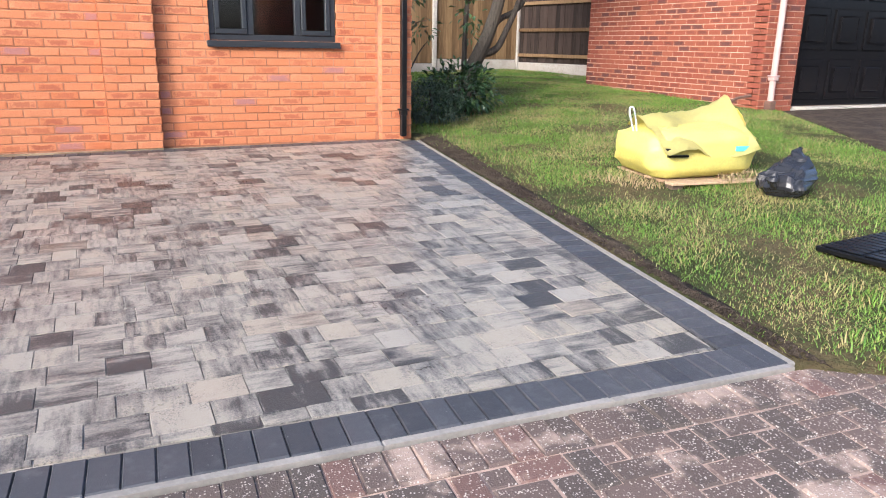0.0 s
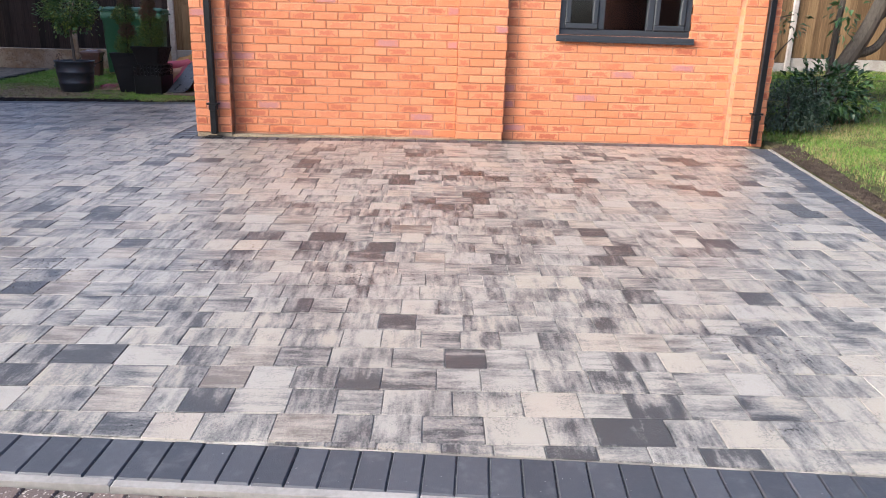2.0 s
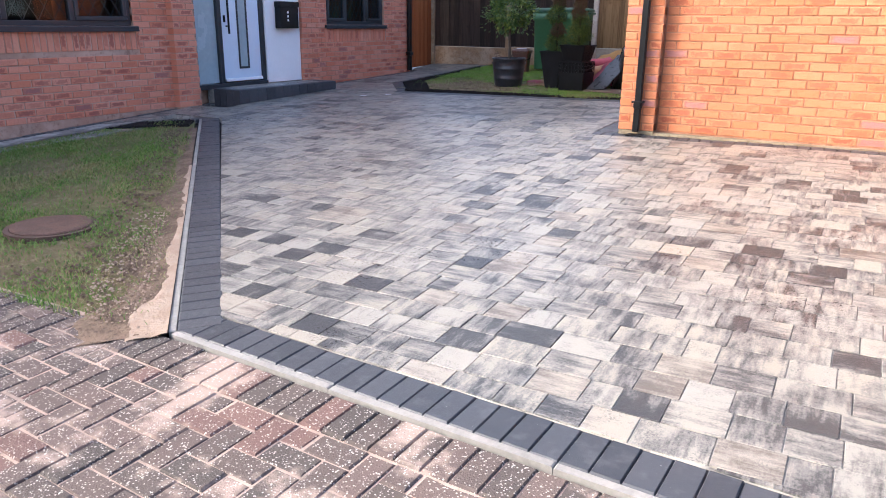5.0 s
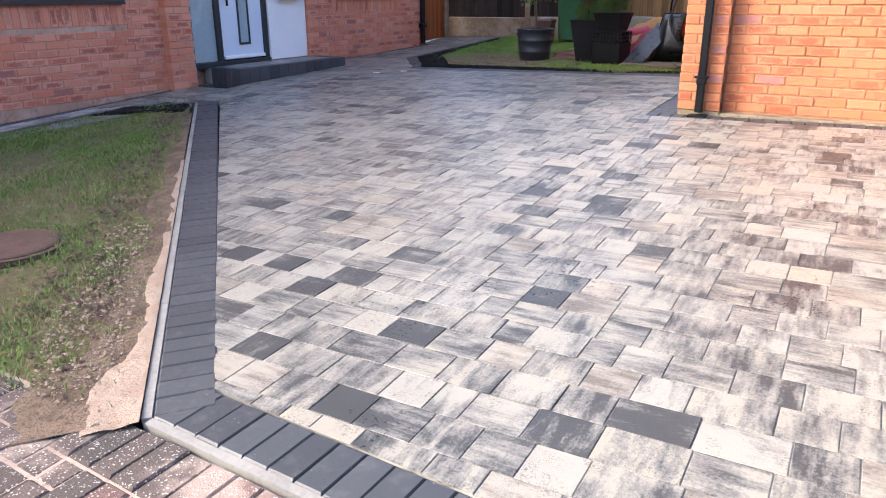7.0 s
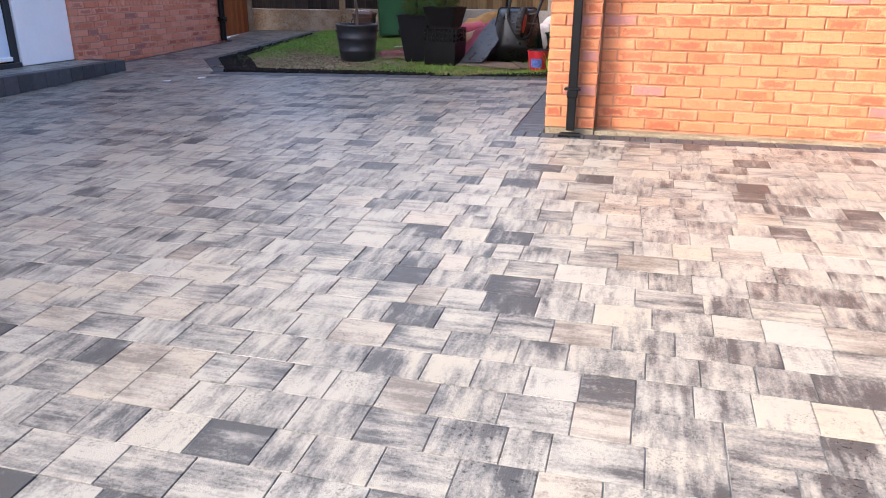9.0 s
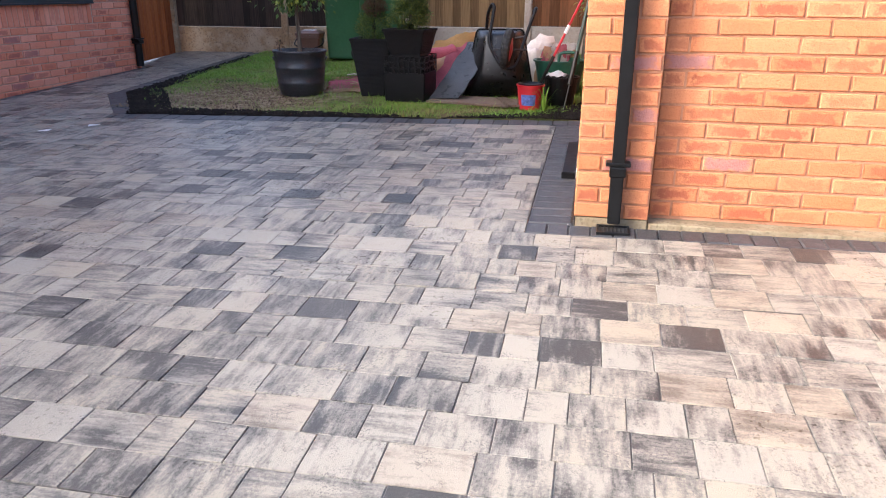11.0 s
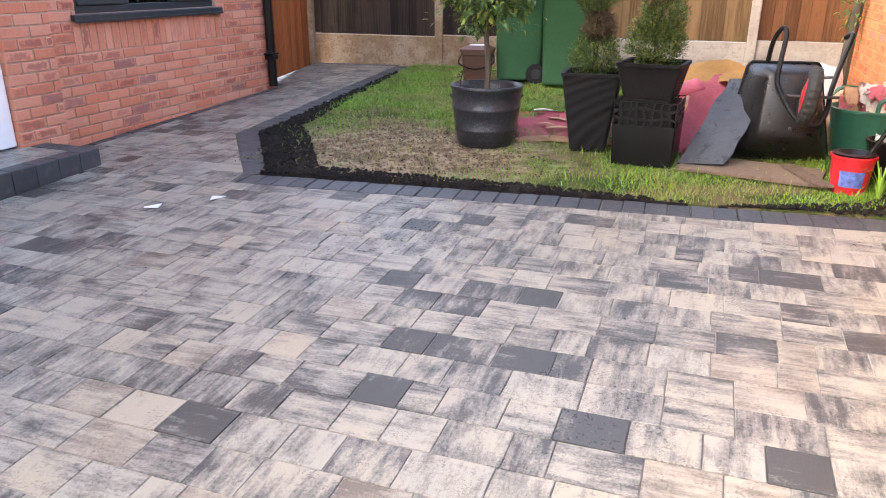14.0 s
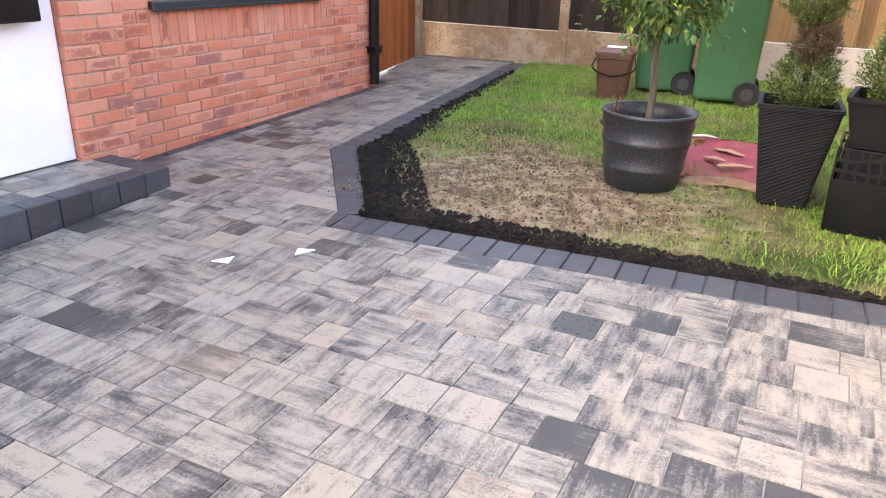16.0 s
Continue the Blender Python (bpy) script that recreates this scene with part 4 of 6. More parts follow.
def clods(name, poly, count, size, material, label, lift=0.0, seed=5, category="soil"):
    """Crumbs of earth: small uneven lumps, joined."""
    rng = random.Random(seed)
    x0, x1, y0, y1 = min(p[0] for p in poly), max(p[0] for p in poly), min(p[1] for p in poly), max(p[1] for p in poly)
    base = [(1, 0, 0), (-1, 0, 0), (0, 1, 0), (0, -1, 0), (0, 0, 1), (0, 0, -1)]
    tri = [(0, 2, 4), (2, 1, 4), (1, 3, 4), (3, 0, 4), (2, 0, 5), (1, 2, 5), (3, 1, 5), (0, 3, 5)]
    verts, faces, made = [], [], 0
    for _ in range(count * 12):
        x, y = rng.uniform(x0, x1), rng.uniform(y0, y1)
        if not inside(poly, x, y):
            continue
        s = size * rng.uniform(0.3, 1.0) ** 1.5
        k = len(verts)
        turn = rng.uniform(0, 6.28)
        for p in base:
            q = Vector(p) * s * rng.uniform(0.6, 1.2)
            q.rotate(Euler((0, 0, turn)))
            verts.append((x + q.x, y + q.y, gz(x, y) + lift + q.z * 0.7 + s * 0.2))
        faces += [tuple(k + i for i in f) for f in tri]
        made += 1
        if made >= count:
            break
    return tagged(new(name, raw_mesh(name, verts, faces, material)), label, category, "", "stuff")


def patchy_turf():
    """Turf that is bare and dry round the middle of the rear bed."""
    m = Mat("patchy_turf", 0.95, 0, 0.2)
    d = m.vec("DISTANCE", m.vec("MULTIPLY", m.pos, (1, 1.25, 0)), (-5.35, 10.72 * 1.25, 0))
    f = m.step(m.math("ADD", d, m.math("MULTIPLY", m.math("SUBTRACT", m.noise(2.6, 4), 0.5), 1.3)), 0.8, 1.4)
    bare = m.mix(m.step(m.noise(9, 5, 0.7), 0.42, 0.6), (0.17, 0.115, 0.078), (0.42, 0.33, 0.235))
    # green tones darkened in place of the shadows among the grass
    green = m.mix(m.step(m.noise(3, 5), 0.4, 0.6), (0.06, 0.09, 0.022), (0.16, 0.13, 0.065))
    m.colour(m.mix(f, bare, green))
    m.bump(m.math("ADD", m.noise(60, 5, 0.7), m.math("MULTIPLY", m.noise(14, 4), 2)), 0.03, 0.9)
    return m.m


rear = [(-5.90, 10.03), (-2.06, 10.23), (-2.06, 14.85), (-6.87, 14.85), (-6.60, 11.0)]
sheet("lawn_rear", rear, patchy_turf(), "patchy rear lawn with a bare dry middle", 0.0, 0.2, 0.005, 0.08, "lawn")


soils = [[(-6.62, 11.02), (-5.92, 10.04), (-5.66, 10.06), (-5.80, 10.22), (-6.36, 11.02)],
         [(-6.61, 11.0), (-6.40, 11.0), (-6.62, 12.6), (-6.80, 14.2), (-6.84, 14.2)],
         [(-5.95, 10.02), (-3.35, 10.155), (-4.2, 10.18), (-5.6, 10.14)],
         [(-3.2, 10.165), (-2.07, 10.23), (-2.07, 10.6), (-2.5, 10.28)]]
# loose crumbs run out past the beds into the turf
spills = [[(-6.62, 11.02), (-5.92, 10.04), (-5.5, 10.08), (-5.72, 10.34), (-6.22, 11.1), (-6.5, 11.4)],
          [(-6.61, 11.0), (-6.32, 11.0), (-6.56, 12.6), (-6.78, 14.2), (-6.84, 14.2)],
          [(-5.95, 10.02), (-3.35, 10.155), (-4.2, 10.23), (-5.6, 10.23)],
          [(-3.2, 10.165), (-2.07, 10.23), (-2.07, 11.0), (-2.5, 10.36)]]


def bare(x, y):
    d = math.hypot(x + 5.3, (y - 10.75) * 1.15) - 0.3 + 0.65 * noise.noise((x * 2.6, y * 2.6, 0))
    if any(inside(p, x, y) for p in soils):
        return 0.01
    return min(max((d - 0.3) / 1.2, 0.06), 0.9) * min(1, max(0.2, 0.7 + 1.1 * noise.noise((x * 1.9, y * 1.9, 9))))


blades("lawn_grass", rear, 11000, 0.034, 0.0038, LUSH_GRASS, "short green lawn grass", 0.0, bare)
clods("bed_crumbs", [(-6.3, 10.2), (-3.6, 10.2), (-4.0, 10.5), (-4.6, 11.2), (-5.6, 11.6), (-6.4, 12.2)], 900, 0.009, SOIL, "scattered dark crumbs on the bed", 0.006, 41)
clods("bed_crumbs", [(-6.1, 10.3), (-4.5, 10.3), (-4.4, 11.5), (-6.0, 11.8)], 1600, 0.016, BROWN_SOIL, "dry brown crumbs on the bare patch", 0.002, 43)
blades("tall_grass", rear, 900, 0.075, 0.006, LUSH_GRASS, "longer tufts of lawn grass", 0.0, lambda x, y: bare(x, y) * (1 if noise.noise((x * 2.3, y * 2.3, 5)) > 0.05 else 0.15), 19)
blades("dry_grass", [(-6.3, 10.3), (-4.4, 10.25), (-4.4, 11.7), (-6.2, 11.9)], 2600, 0.028, 0.005, WORN_GRASS, "thin yellowed grass on bare earth", 0.0, lambda x, y: 0.8, 8)
for i, s in enumerate(soils):
    sheet("soil_bed", s, SOIL, "dark crumbly compost along the border", 0.006, 0.06, 0.012, 0.05, "soil")
    clods("soil_crumbs", spills[i], (2000, 900, 1300, 800)[i], 0.02, SOIL, "dark crumbs of compost", 0.012, 20 + i)

left = [(-2.49, 2.68), (-6.73, 6.74), (-7.19, 6.33), (-7.25, 3.0), (-7.6, 2.6), (-3.0, 2.6)]
sheet("lawn_left", left, DRY_TURF, "worn front lawn with bare earth near the driveway", -0.018, 0.2, 0.006, 0.1, "lawn")


def worn(x, y):
    d = ((x + 2.49) * 0.69 + (y - 2.68) * 0.72) * -1      # distance from the diagonal edge
    n = noise.noise((x * 2.1, y * 2.1, 2.0))
    return min(max((d - 0.02 + 0.4 * n) / 0.35, 0.08), 1) * (1 if y > 3.0 else 0.5) * min(1, max(0.1, 0.62 + 1.3 * noise.noise((x * 1.7, y * 1.7, 6.0))))


blades("lawn_grass", left, 9500, 0.036, 0.0048, GRASS, "patchy green lawn grass", -0.01, worn, 14)


def edge_strip(name, spans, inner, lift, material, label, seed, category):
    """A ragged ribbon of loose earth beside the diagonal edge, thinning outwards: (distance along it, width)."""
    dx, dy, nx, ny = -0.722, 0.692, -0.692, -0.722
    bm = bmesh.new()
    rows = []
    for (d0, w0), (d1, w1) in zip(spans, spans[1:]):
        steps = max(4, int((d1 - d0) / 0.06))
        for k in range(steps):
            d, w = d0 + (d1 - d0) * k / steps, w0 + (w1 - w0) * k / steps
            w *= 1 + 0.8 * noise.noise((d * 2.3, seed, 0)) + 0.22 * noise.noise((d * 7, seed, 2))
            row = []
            for j in range(9):
                o = inner + w * j / 8
                x, y = F0[0] + dx * d + nx * o, F0[1] + dy * d + ny * o
                z = gz(x, y) + lift - 0.022 * (j / 8) ** 3 + 0.008 * noise.noise((x * 9, y * 9, seed)) + 0.004 * noise.noise((x * 31, y * 31, seed))
                row.append(bm.verts.new((x, y, z)))
            rows.append(row)
    for a, b in zip(rows, rows[1:]):
        for j in range(8):
            bm.faces.new((a[j], a[j + 1], b[j + 1], b[j]))
    return structure(name, bm, material, label, category, True)


edge_strip("sand_strip", ((-0.03, 0.20), (0.35, 0.14), (0.9, 0.08), (1.8, 0.06), (3.4, 0.05)), 0.032, 0.006, SAND, "spilt pinkish building sand along the driveway edge", 1.0, "sand")
edge_strip("bare_earth", ((0.0, 0.45), (0.8, 0.28), (1.8, 0.18), (3.0, 0.14), (5.4, 0.10)), 0.04, 0.0, BROWN_SOIL, "bare brown earth between sand and grass", 4.0, "soil")
clods("earth_crumbs", [(-2.7, 2.65), (-6.4, 6.3), (-6.6, 6.2), (-3.6, 3.0), (-4.1, 2.75)], 900, 0.02, BROWN_SOIL, "brown crumbs of earth", -0.004, 31)
corner = [(-6.70, 6.70), (-7.17, 6.31), (-7.18, 5.9), (-6.9, 6.1), (-6.5, 6.45)]
sheet("soil_bed", corner, SOIL, "dark crumbly compost in the lawn corner", 0.006, 0.06, 0.02, 0.05, "soil")
clods("sand_crumbs", [(-2.55, 2.66), (-3.9, 3.95), (-4.1, 3.85), (-3.3, 2.95), (-2.9, 2.62)], 700, 0.012, SAND, "loose crumbs of pinkish sand", 0.0, 35, "sand")
clods("soil_crumbs", corner, 300, 0.016, SOIL, "dark crumbs of compost", 0.01, 33)
RUST = plain("rusty_iron", (0.10, 0.055, 0.04), 0.8, 0.35, 9, 0.004)
cover = thing("manhole_cover", "rust-brown round iron cover set in the lawn", "manhole cover", (-4.32, 3.40, gz(-4.32, 3.4)))
part("lid", loft(bmesh.new(), [ring(0.235, -0.05, 28), ring(0.235, 0.012, 28), ring(0.225, 0.018, 28)]), RUST, cover)
part("rim", loft(bmesh.new(), [ring(0.27, -0.06, 28), ring(0.27, 0.008, 28), ring(0.24, 0.008, 28), ring(0.24, -0.06, 28)], cap=False), RUST, cover)

right = [(2.86, 2.36), (4.9, 0.9), (5.8, 0.9), (7.0, 4.9), (8.4, 7.35), (8.2, 7.5), (8.2, 11.3), (9.6, 11.3), (9.6, 15.0), (3.40, 15.0), (3.40, 7.62)]
sheet("lawn_right", right, TURF, "sloping side lawn of green and yellowed grass", 0.0, 0.25, 0.02, 0.1, "lawn")


def edge_bare(x, y):
    d = x - (2.86 + (y - 2.4) * 0.102)
    k = min(max((d - 0.05 + 0.35 * noise.noise((x * 2, y * 2, 7))) / 0.5, 0.0), 1) if y < 8 else 1
    return k * min(1, max(0.12, 0.7 + 1.2 * noise.noise((x * 1.3, y * 1.3, 3))))


blades("tall_grass", right, 420, 0.075, 0.008, GRASS, "longer tufts of lawn grass", 0.0, lambda x, y: edge_bare(x, y) * (1 if noise.noise((x * 1.6, y * 1.6, 5)) > 0 else 0.15), 18)
blades("lawn_grass", right, 8000, 0.034, 0.0045, GRASS, "sunny green lawn grass with dry patches", 0.0, edge_bare, 17)
band = [(2.875, 2.42), (3.395, 7.60), (3.68, 7.75), (3.52, 6.6), (3.17, 4.6), (3.01, 3.1), (2.96, 2.3)]
sheet("soil_bed", band, DARK_EARTH, "dark crumbly earth along the driveway border", 0.006, 0.07, 0.018, 0.05, "soil")
clods("soil_crumbs", band, 3200, 0.02, DARK_EARTH, "dark crumbs of earth", 0.010, 37)
sheet("neighbour_drive", [(5.9, 0.9), (14, 0.9), (14, 7.45), (8.45, 7.35), (7.05, 4.9)], DARK_EARTH, "dark weathered drive next door", 0.004, 0.4, 0.004, 0.06, "drive")
structure("trim_drive_slabs", boxed(8.9, 12.5, 7.36, 7.60, 0.0, gz(9, 7.4) + 0.03, bevel=0.008), PALE_CONCRETE, "pale concrete sill slabs before the garage door", "sill")

# ---- fences ----
def fence_bay(x0, x1, y, material, board_h, label, z_board=0.35, post=True, rails=False, post_mat=None):
    """One bay of a fence facing the camera: post, gravel board and upright boards."""
    f = thing("fence", label, "fence", group="rear fence bays")
    z0 = gz((x0 + x1) / 2, y)
    part("gravel_board", boxed(x0 + 0.10, x1, y - 0.02, y + 0.025, z0 - 0.15, z0 + z_board, bevel=0.006), board_h, f, "concrete gravel board")
    if post:
        part("post", boxed(x0, x0 + 0.10, y - 0.055, y + 0.055, z0 - 0.2, z0 + 1.98, bevel=0.012), post_mat or board_h, f, "concrete fence post")
    w = 0.125
    n = max(1, round((x1 - x0 - 0.10) / w))
    step_w = (x1 - x0 - 0.10) / n
    rg = random.Random(int(abs(x0) * 100))
    me = finish(boxed(-step_w / 2 - 0.008, step_w / 2 + 0.006, -0.009, 0.006, 0, 1.58, bevel=0.003), "board", material)
    for i in range(n):
        ob = new("board", me)
        ob.parent = f
        ob.matrix_basis = pose(x0 + 0.10 + step_w * (i + 0.5), y - 0.004 + 0.006 * (i % 2), z0 + z_board + 0.006, 0, rg.uniform(-0.3, 0.3), rg.uniform(-3, 1))
    if rails:
        for k in (0.12, 0.72, 1.35):
            part("rail", boxed(x0 + 0.1, x1, y - 0.055, y - 0.018, z0 + z_board + k, z0 + z_board + k + 0.07, bevel=0.005), material, f)
    return f


FY = 14.92
for x0, x1, mat_b, gb, lab in ((-8.42, -6.60, FENCE_DARK, STAINED, "dark stained board fence on a stained concrete gravel board"),
                               (-6.60, -4.77, FENCE_DARK, STAINED, "dark stained board fence on a stained concrete gravel board"),
                               (-4.77, -3.02, FENCE_TAN, PALE_CONCRETE, "tan weathered board fence on a pale concrete gravel board"),
                               (-3.02, -1.20, FENCE_RED, PALE_CONCRETE, "red-brown board fence on a pale concrete gravel board"),
                               (-1.20, 0.6, FENCE_RED, PALE_CONCRETE, "red-brown board fence on a pale concrete gravel board")):
    fence_bay(x0, x1, FY, mat_b, gb, lab, 0.35, True, False, PALE_CONCRETE if x0 > -5 else STAINED)
for x0, x1, mat_b, rails in ((3.36, 5.0, FENCE_TAN, False), (5.0, 6.85, FENCE_TAN, False), (6.85, 8.9, FENCE_TAN, False)):
    fence_bay(x0, x1, 15.05, mat_b, PALE_CONCRETE, "tan weathered board fence between concrete posts", 0.22, True, rails)
dark = thing("fence", "dark brown board fence with three rails on a pale gravel board", "fence", (8.97, 15.0, gz(8.4, 14) - 0.0), -80, "rear fence bays")
part("gravel_board", boxed(0.0, 3.4, -0.02, 0.025, -0.25, 0.20, bevel=0.006), PALE_CONCRETE, dark, "pale concrete gravel board")
part("post", boxed(-0.11, 0.0, -0.055, 0.055, -0.25, 1.98, bevel=0.012), PALE_CONCRETE, dark, "concrete fence post")
me = finish(boxed(-0.068, 0.068, -0.009, 0.006, 0, 1.65, bevel=0.003), "board", FENCE_DARK)
for i in range(27):
    ob = new("board", me)
    ob.parent = dark
    ob.matrix_basis = pose(0.065 + i * 0.125, 0.006 * (i % 2), 0.205, 0, 0, -2)
for k in (0.12, 0.65, 1.2):
    part("rail", boxed(0.02, 3.38, -0.06, -0.02, 0.2 + k, 0.27 + k, bevel=0.005), FENCE_TAN, dark, "pale weathered rail")

gate = thing("gate", "orange-brown stained board gate beside the house corner", "gate", (-7.86, 13.02, gz(-7.9, 13.2) + 0.03), 103)
me = finish(boxed(-0.066, 0.066, -0.01, 0.01, 0, 1.75, bevel=0.004), "board", GATE_WOOD)
for i in range(12):
    ob = new("board", me)
    ob.parent = gate
    ob.matrix_basis = pose(0.07 + i * 0.137, 0.002 * (i % 2), 0)
for k in (0.2, 0.85, 1.5):
    part("ledge", boxed(0.0, 1.65, 0.011, 0.045, k, k + 0.09, bevel=0.004), GATE_WOOD, gate)
part("gate_post", boxed(1.655, 1.78, -0.06, 0.06, -0.25, 1.9, bevel=0.01), STAINED, gate, "weathered concrete gate post")
plinth = structure("trim_gate_kerb", boxed(-8.35, -8.22, 13.0, 14.8, -0.1, gz(-8.2, 14) + 0.03), STAINED, "stained concrete kerb under the gate", "kerb")

# ---- neighbour's garage ----
GLOSS = plain("glossy_black_paint", (0.006, 0.006, 0.007), 0.14, 0.2, 5, 0.0003, 0.0, 0.22)
NX, NY, NZ0 = 8.15, 7.50, 0.26
ngar = thing("neighbour_garage", "dark red brick neighbouring garage with a glossy black panelled door", "garage")
part("mortar_body", backing(NY + 0.02, 11.3, -0.1, 3.0, "west", NX, 0.22), GREY_MORTAR, ngar)
lay_bricks(courses(NY + 0.003, 11.3, NZ0, 3.0), "west", NX, ngar, NEIGHBOUR_BRICK, 120, (8.6, 0.6), 0.06)
part("front_body", backing(NX + 0.005, NX + 0.62, -0.1, 3.0, "south", NY + 0.002, 0.22), GREY_MORTAR, ngar)
lay_bricks(courses(NX + 0.003, NX + 0.62, NZ0, 3.0), "south", NY, ngar, NEIGHBOUR_BRICK, 0, None, 0.06)
nd = part("garage_door", boxed(NX + 0.62, NX + 3.2, NY + 0.10, NY + 0.14, NZ0 + 0.06, 2.35), GLOSS, ngar, "glossy black panelled garage door")
for i in range(4):
    for j in range(3):
        a, z = NX + 0.70 + i * 0.64, NZ0 + 0.14 + j * 0.66
        bm = boxed(a, a + 0.54, NY + 0.085, NY + 0.101, z, z + 0.54, bevel=0.012)
        box(bm, a + 0.09, a + 0.45, NY + 0.06, NY + 0.088, z + 0.09, z + 0.45, 0.024)
        part("door_panel", bm, GLOSS, nd)
part("door_sill", boxed(NX + 0.62, NX + 3.2, NY + 0.02, NY + 0.16, NZ0 - 0.1, NZ0 + 0.02, bevel=0.005), PALE_CONCRETE, ngar, "pale metal sill strip")
part("lintel_body", boxed(NX + 0.62, NX + 3.6, NY + 0.0, NY + 0.2, 2.36, 3.0), NEIGHBOUR_BRICK, ngar)
part("rear_body", boxed(NX + 0.2, NX + 3.6, NY + 0.3, 11.3, 0.0, 3.0), GREY_MORTAR, ngar, "plain body of the garage")
# unseen pitched roof, added to block bright sky mirrored in the paving
part("roof", loft(bmesh.new(), [[(NX - 0.2, NY - 0.2, 3.0), (NX + 3.8, NY - 0.2, 3.0), (NX + 3.8, 11.5, 3.0), (NX - 0.2, 11.5, 3.0)],
                           [(NX + 1.75, NY - 0.2, 4.4), (NX + 1.85, NY - 0.2, 4.4), (NX + 1.85, 11.5, 4.4), (NX + 1.75, 11.5, 4.4)]]), ROOF, ngar)
PINK_PIPE = plain("faded_pink_pipe", (0.42, 0.30, 0.275), 0.6, 0.12, 6)
dp = downpipe("downpipe", NX + 0.17, NY - 0.045, gz(NX, NY) - 0.02, 3.0, "faded pinkish downpipe on the red brick corner", False, PINK_PIPE, 0.04, (0, -1), (0.45,))
part("shoe", boxed(-0.055, 0.055, -0.055, 0.055, gz(NX, NY) - 0.02, gz(NX, NY) + 0.12, bevel=0.012), RUST, dp, "rusty iron drain shoe")

# ---- bins ----
TYRE = plain("black_rubber", (0.018, 0.018, 0.018), 0.75, 0.25, 12)
GREY_HUB = plain("grey_hub", (0.045, 0.045, 0.045), 0.6, 0.2, 10)


def wheelie_bin(x, y, turn, label, w=0.50, d=0.56, h=1.04):
    b = thing("wheelie_bin", label, "bin", (x, y, gz(x, y)), turn, "wheelie bins by the fence")
    bm = loft(bmesh.new(), [square(w * 0.80, d * 0.80, 0.03, 0.03), square(w * 0.82, d * 0.82, 0.06, 0.04), square(w * 0.92, d * 0.92, h * 0.86, 0.05),
                            square(w * 0.98, d * 0.98, h * 0.87, 0.05), square(w, d, h * 0.9, 0.05), square(w, d, h, 0.05)])
    part("body", bm, BIN_GREEN, b, "", True)
    bm = loft(bmesh.new(), [square(w * 1.06, d * 1.06, h + 0.002, 0.05), square(w * 1.07, d * 1.07, h + 0.035, 0.05), square(w * 0.98, d * 0.98, h + 0.06, 0.06), square(w * 0.6, d * 0.6, h + 0.075, 0.06)])
    part("lid", bm, BIN_LID, b, "dark green hinged lid")
    part("handle", tube(bmesh.new(), [(-w * 0.42, d * 0.56, h - 0.02), (w * 0.42, d * 0.56, h - 0.02)], 0.016, 8), BIN_LID, b)
    part("axle", tube(bmesh.new(), [(-w * 0.46, d * 0.33, 0.10), (w * 0.46, d * 0.33, 0.10)], 0.012, 8), GREY_HUB, b)
    for s in (-1, 1):
        cx = s * w * 0.46
        bm = bmesh.new()
        prof = [(0.055, -0.02), (0.10, -0.024), (0.105, 0), (0.10, 0.024), (0.055, 0.02)]
        loft(bm, [[(cx + o, d * 0.33 + r * math.cos(2 * math.pi * i / 24), 0.10 + r * math.sin(2 * math.pi * i / 24)) for i in range(24)] for r, o in prof])
        wheel = part("wheel", bm, TYRE, b)
        bm = loft(bmesh.new(), [[(cx + o, d * 0.33 + r * math.cos(2 * math.pi * i / 16), 0.10 + r * math.sin(2 * math.pi * i / 16)) for i in range(16)] for r, o in ((0.05, -0.027), (0.05, 0.027))])
        part("hub", bm, GREY_HUB, wheel)
    part("number_mark", boxed(-0.07, 0.07, -d * 0.475, -d * 0.462, 0.66, 0.72, bevel=0.002), BIN_LID, b, "faint embossed mark")
    return b


wheelie_bin(-4.72, 13.74, -84, "tall green wheeled bin standing on the lawn before the fence")
wheelie_bin(-5.28, 13.98, -80, "green wheeled bin partly behind the potted tree")
caddy = thing("food_caddy", "small brown food waste caddy with a pale lid on the lawn", "caddy", (-5.59, 13.45, gz(-5.59, 13.45)), 8)
part("body", loft(bmesh.new(), [square(0.24, 0.22, 0.0, 0.03), square(0.29, 0.27, 0.33, 0.03), square(0.31, 0.29, 0.335, 0.03), square(0.31, 0.29, 0.365, 0.03)]), BROWN_BIN, caddy)
part("lid", loft(bmesh.new(), [square(0.33, 0.31, 0.366, 0.03), square(0.33, 0.31, 0.39, 0.03), square(0.22, 0.2, 0.42, 0.03)]), BROWN_BIN, caddy)
part("paper", boxed(-0.08, 0.08, -0.06, 0.06, 0.421, 0.427), WHITE, caddy, "white sticker on the lid")
part("handle", tube(bmesh.new(), bend([(-0.165, 0, 0.33), (-0.17, -0.12, 0.25), (0.0, -0.17, 0.2), (0.17, -0.12, 0.25), (0.165, 0, 0.33)]), 0.008, 6), BLACK, caddy)

# ---- plants ----
def leaf_material(name, a, b, c, rough=0.4):
    m = Mat(name, rough, 0, 0.5)
    k = m.mix(m.rand(), a, b)
    k = m.mix(m.math("MULTIPLY", m.math("GREATER_THAN", m.rand(0.77), 0.82), 0.9), k, c)
    m.colour(k)
    return m.m


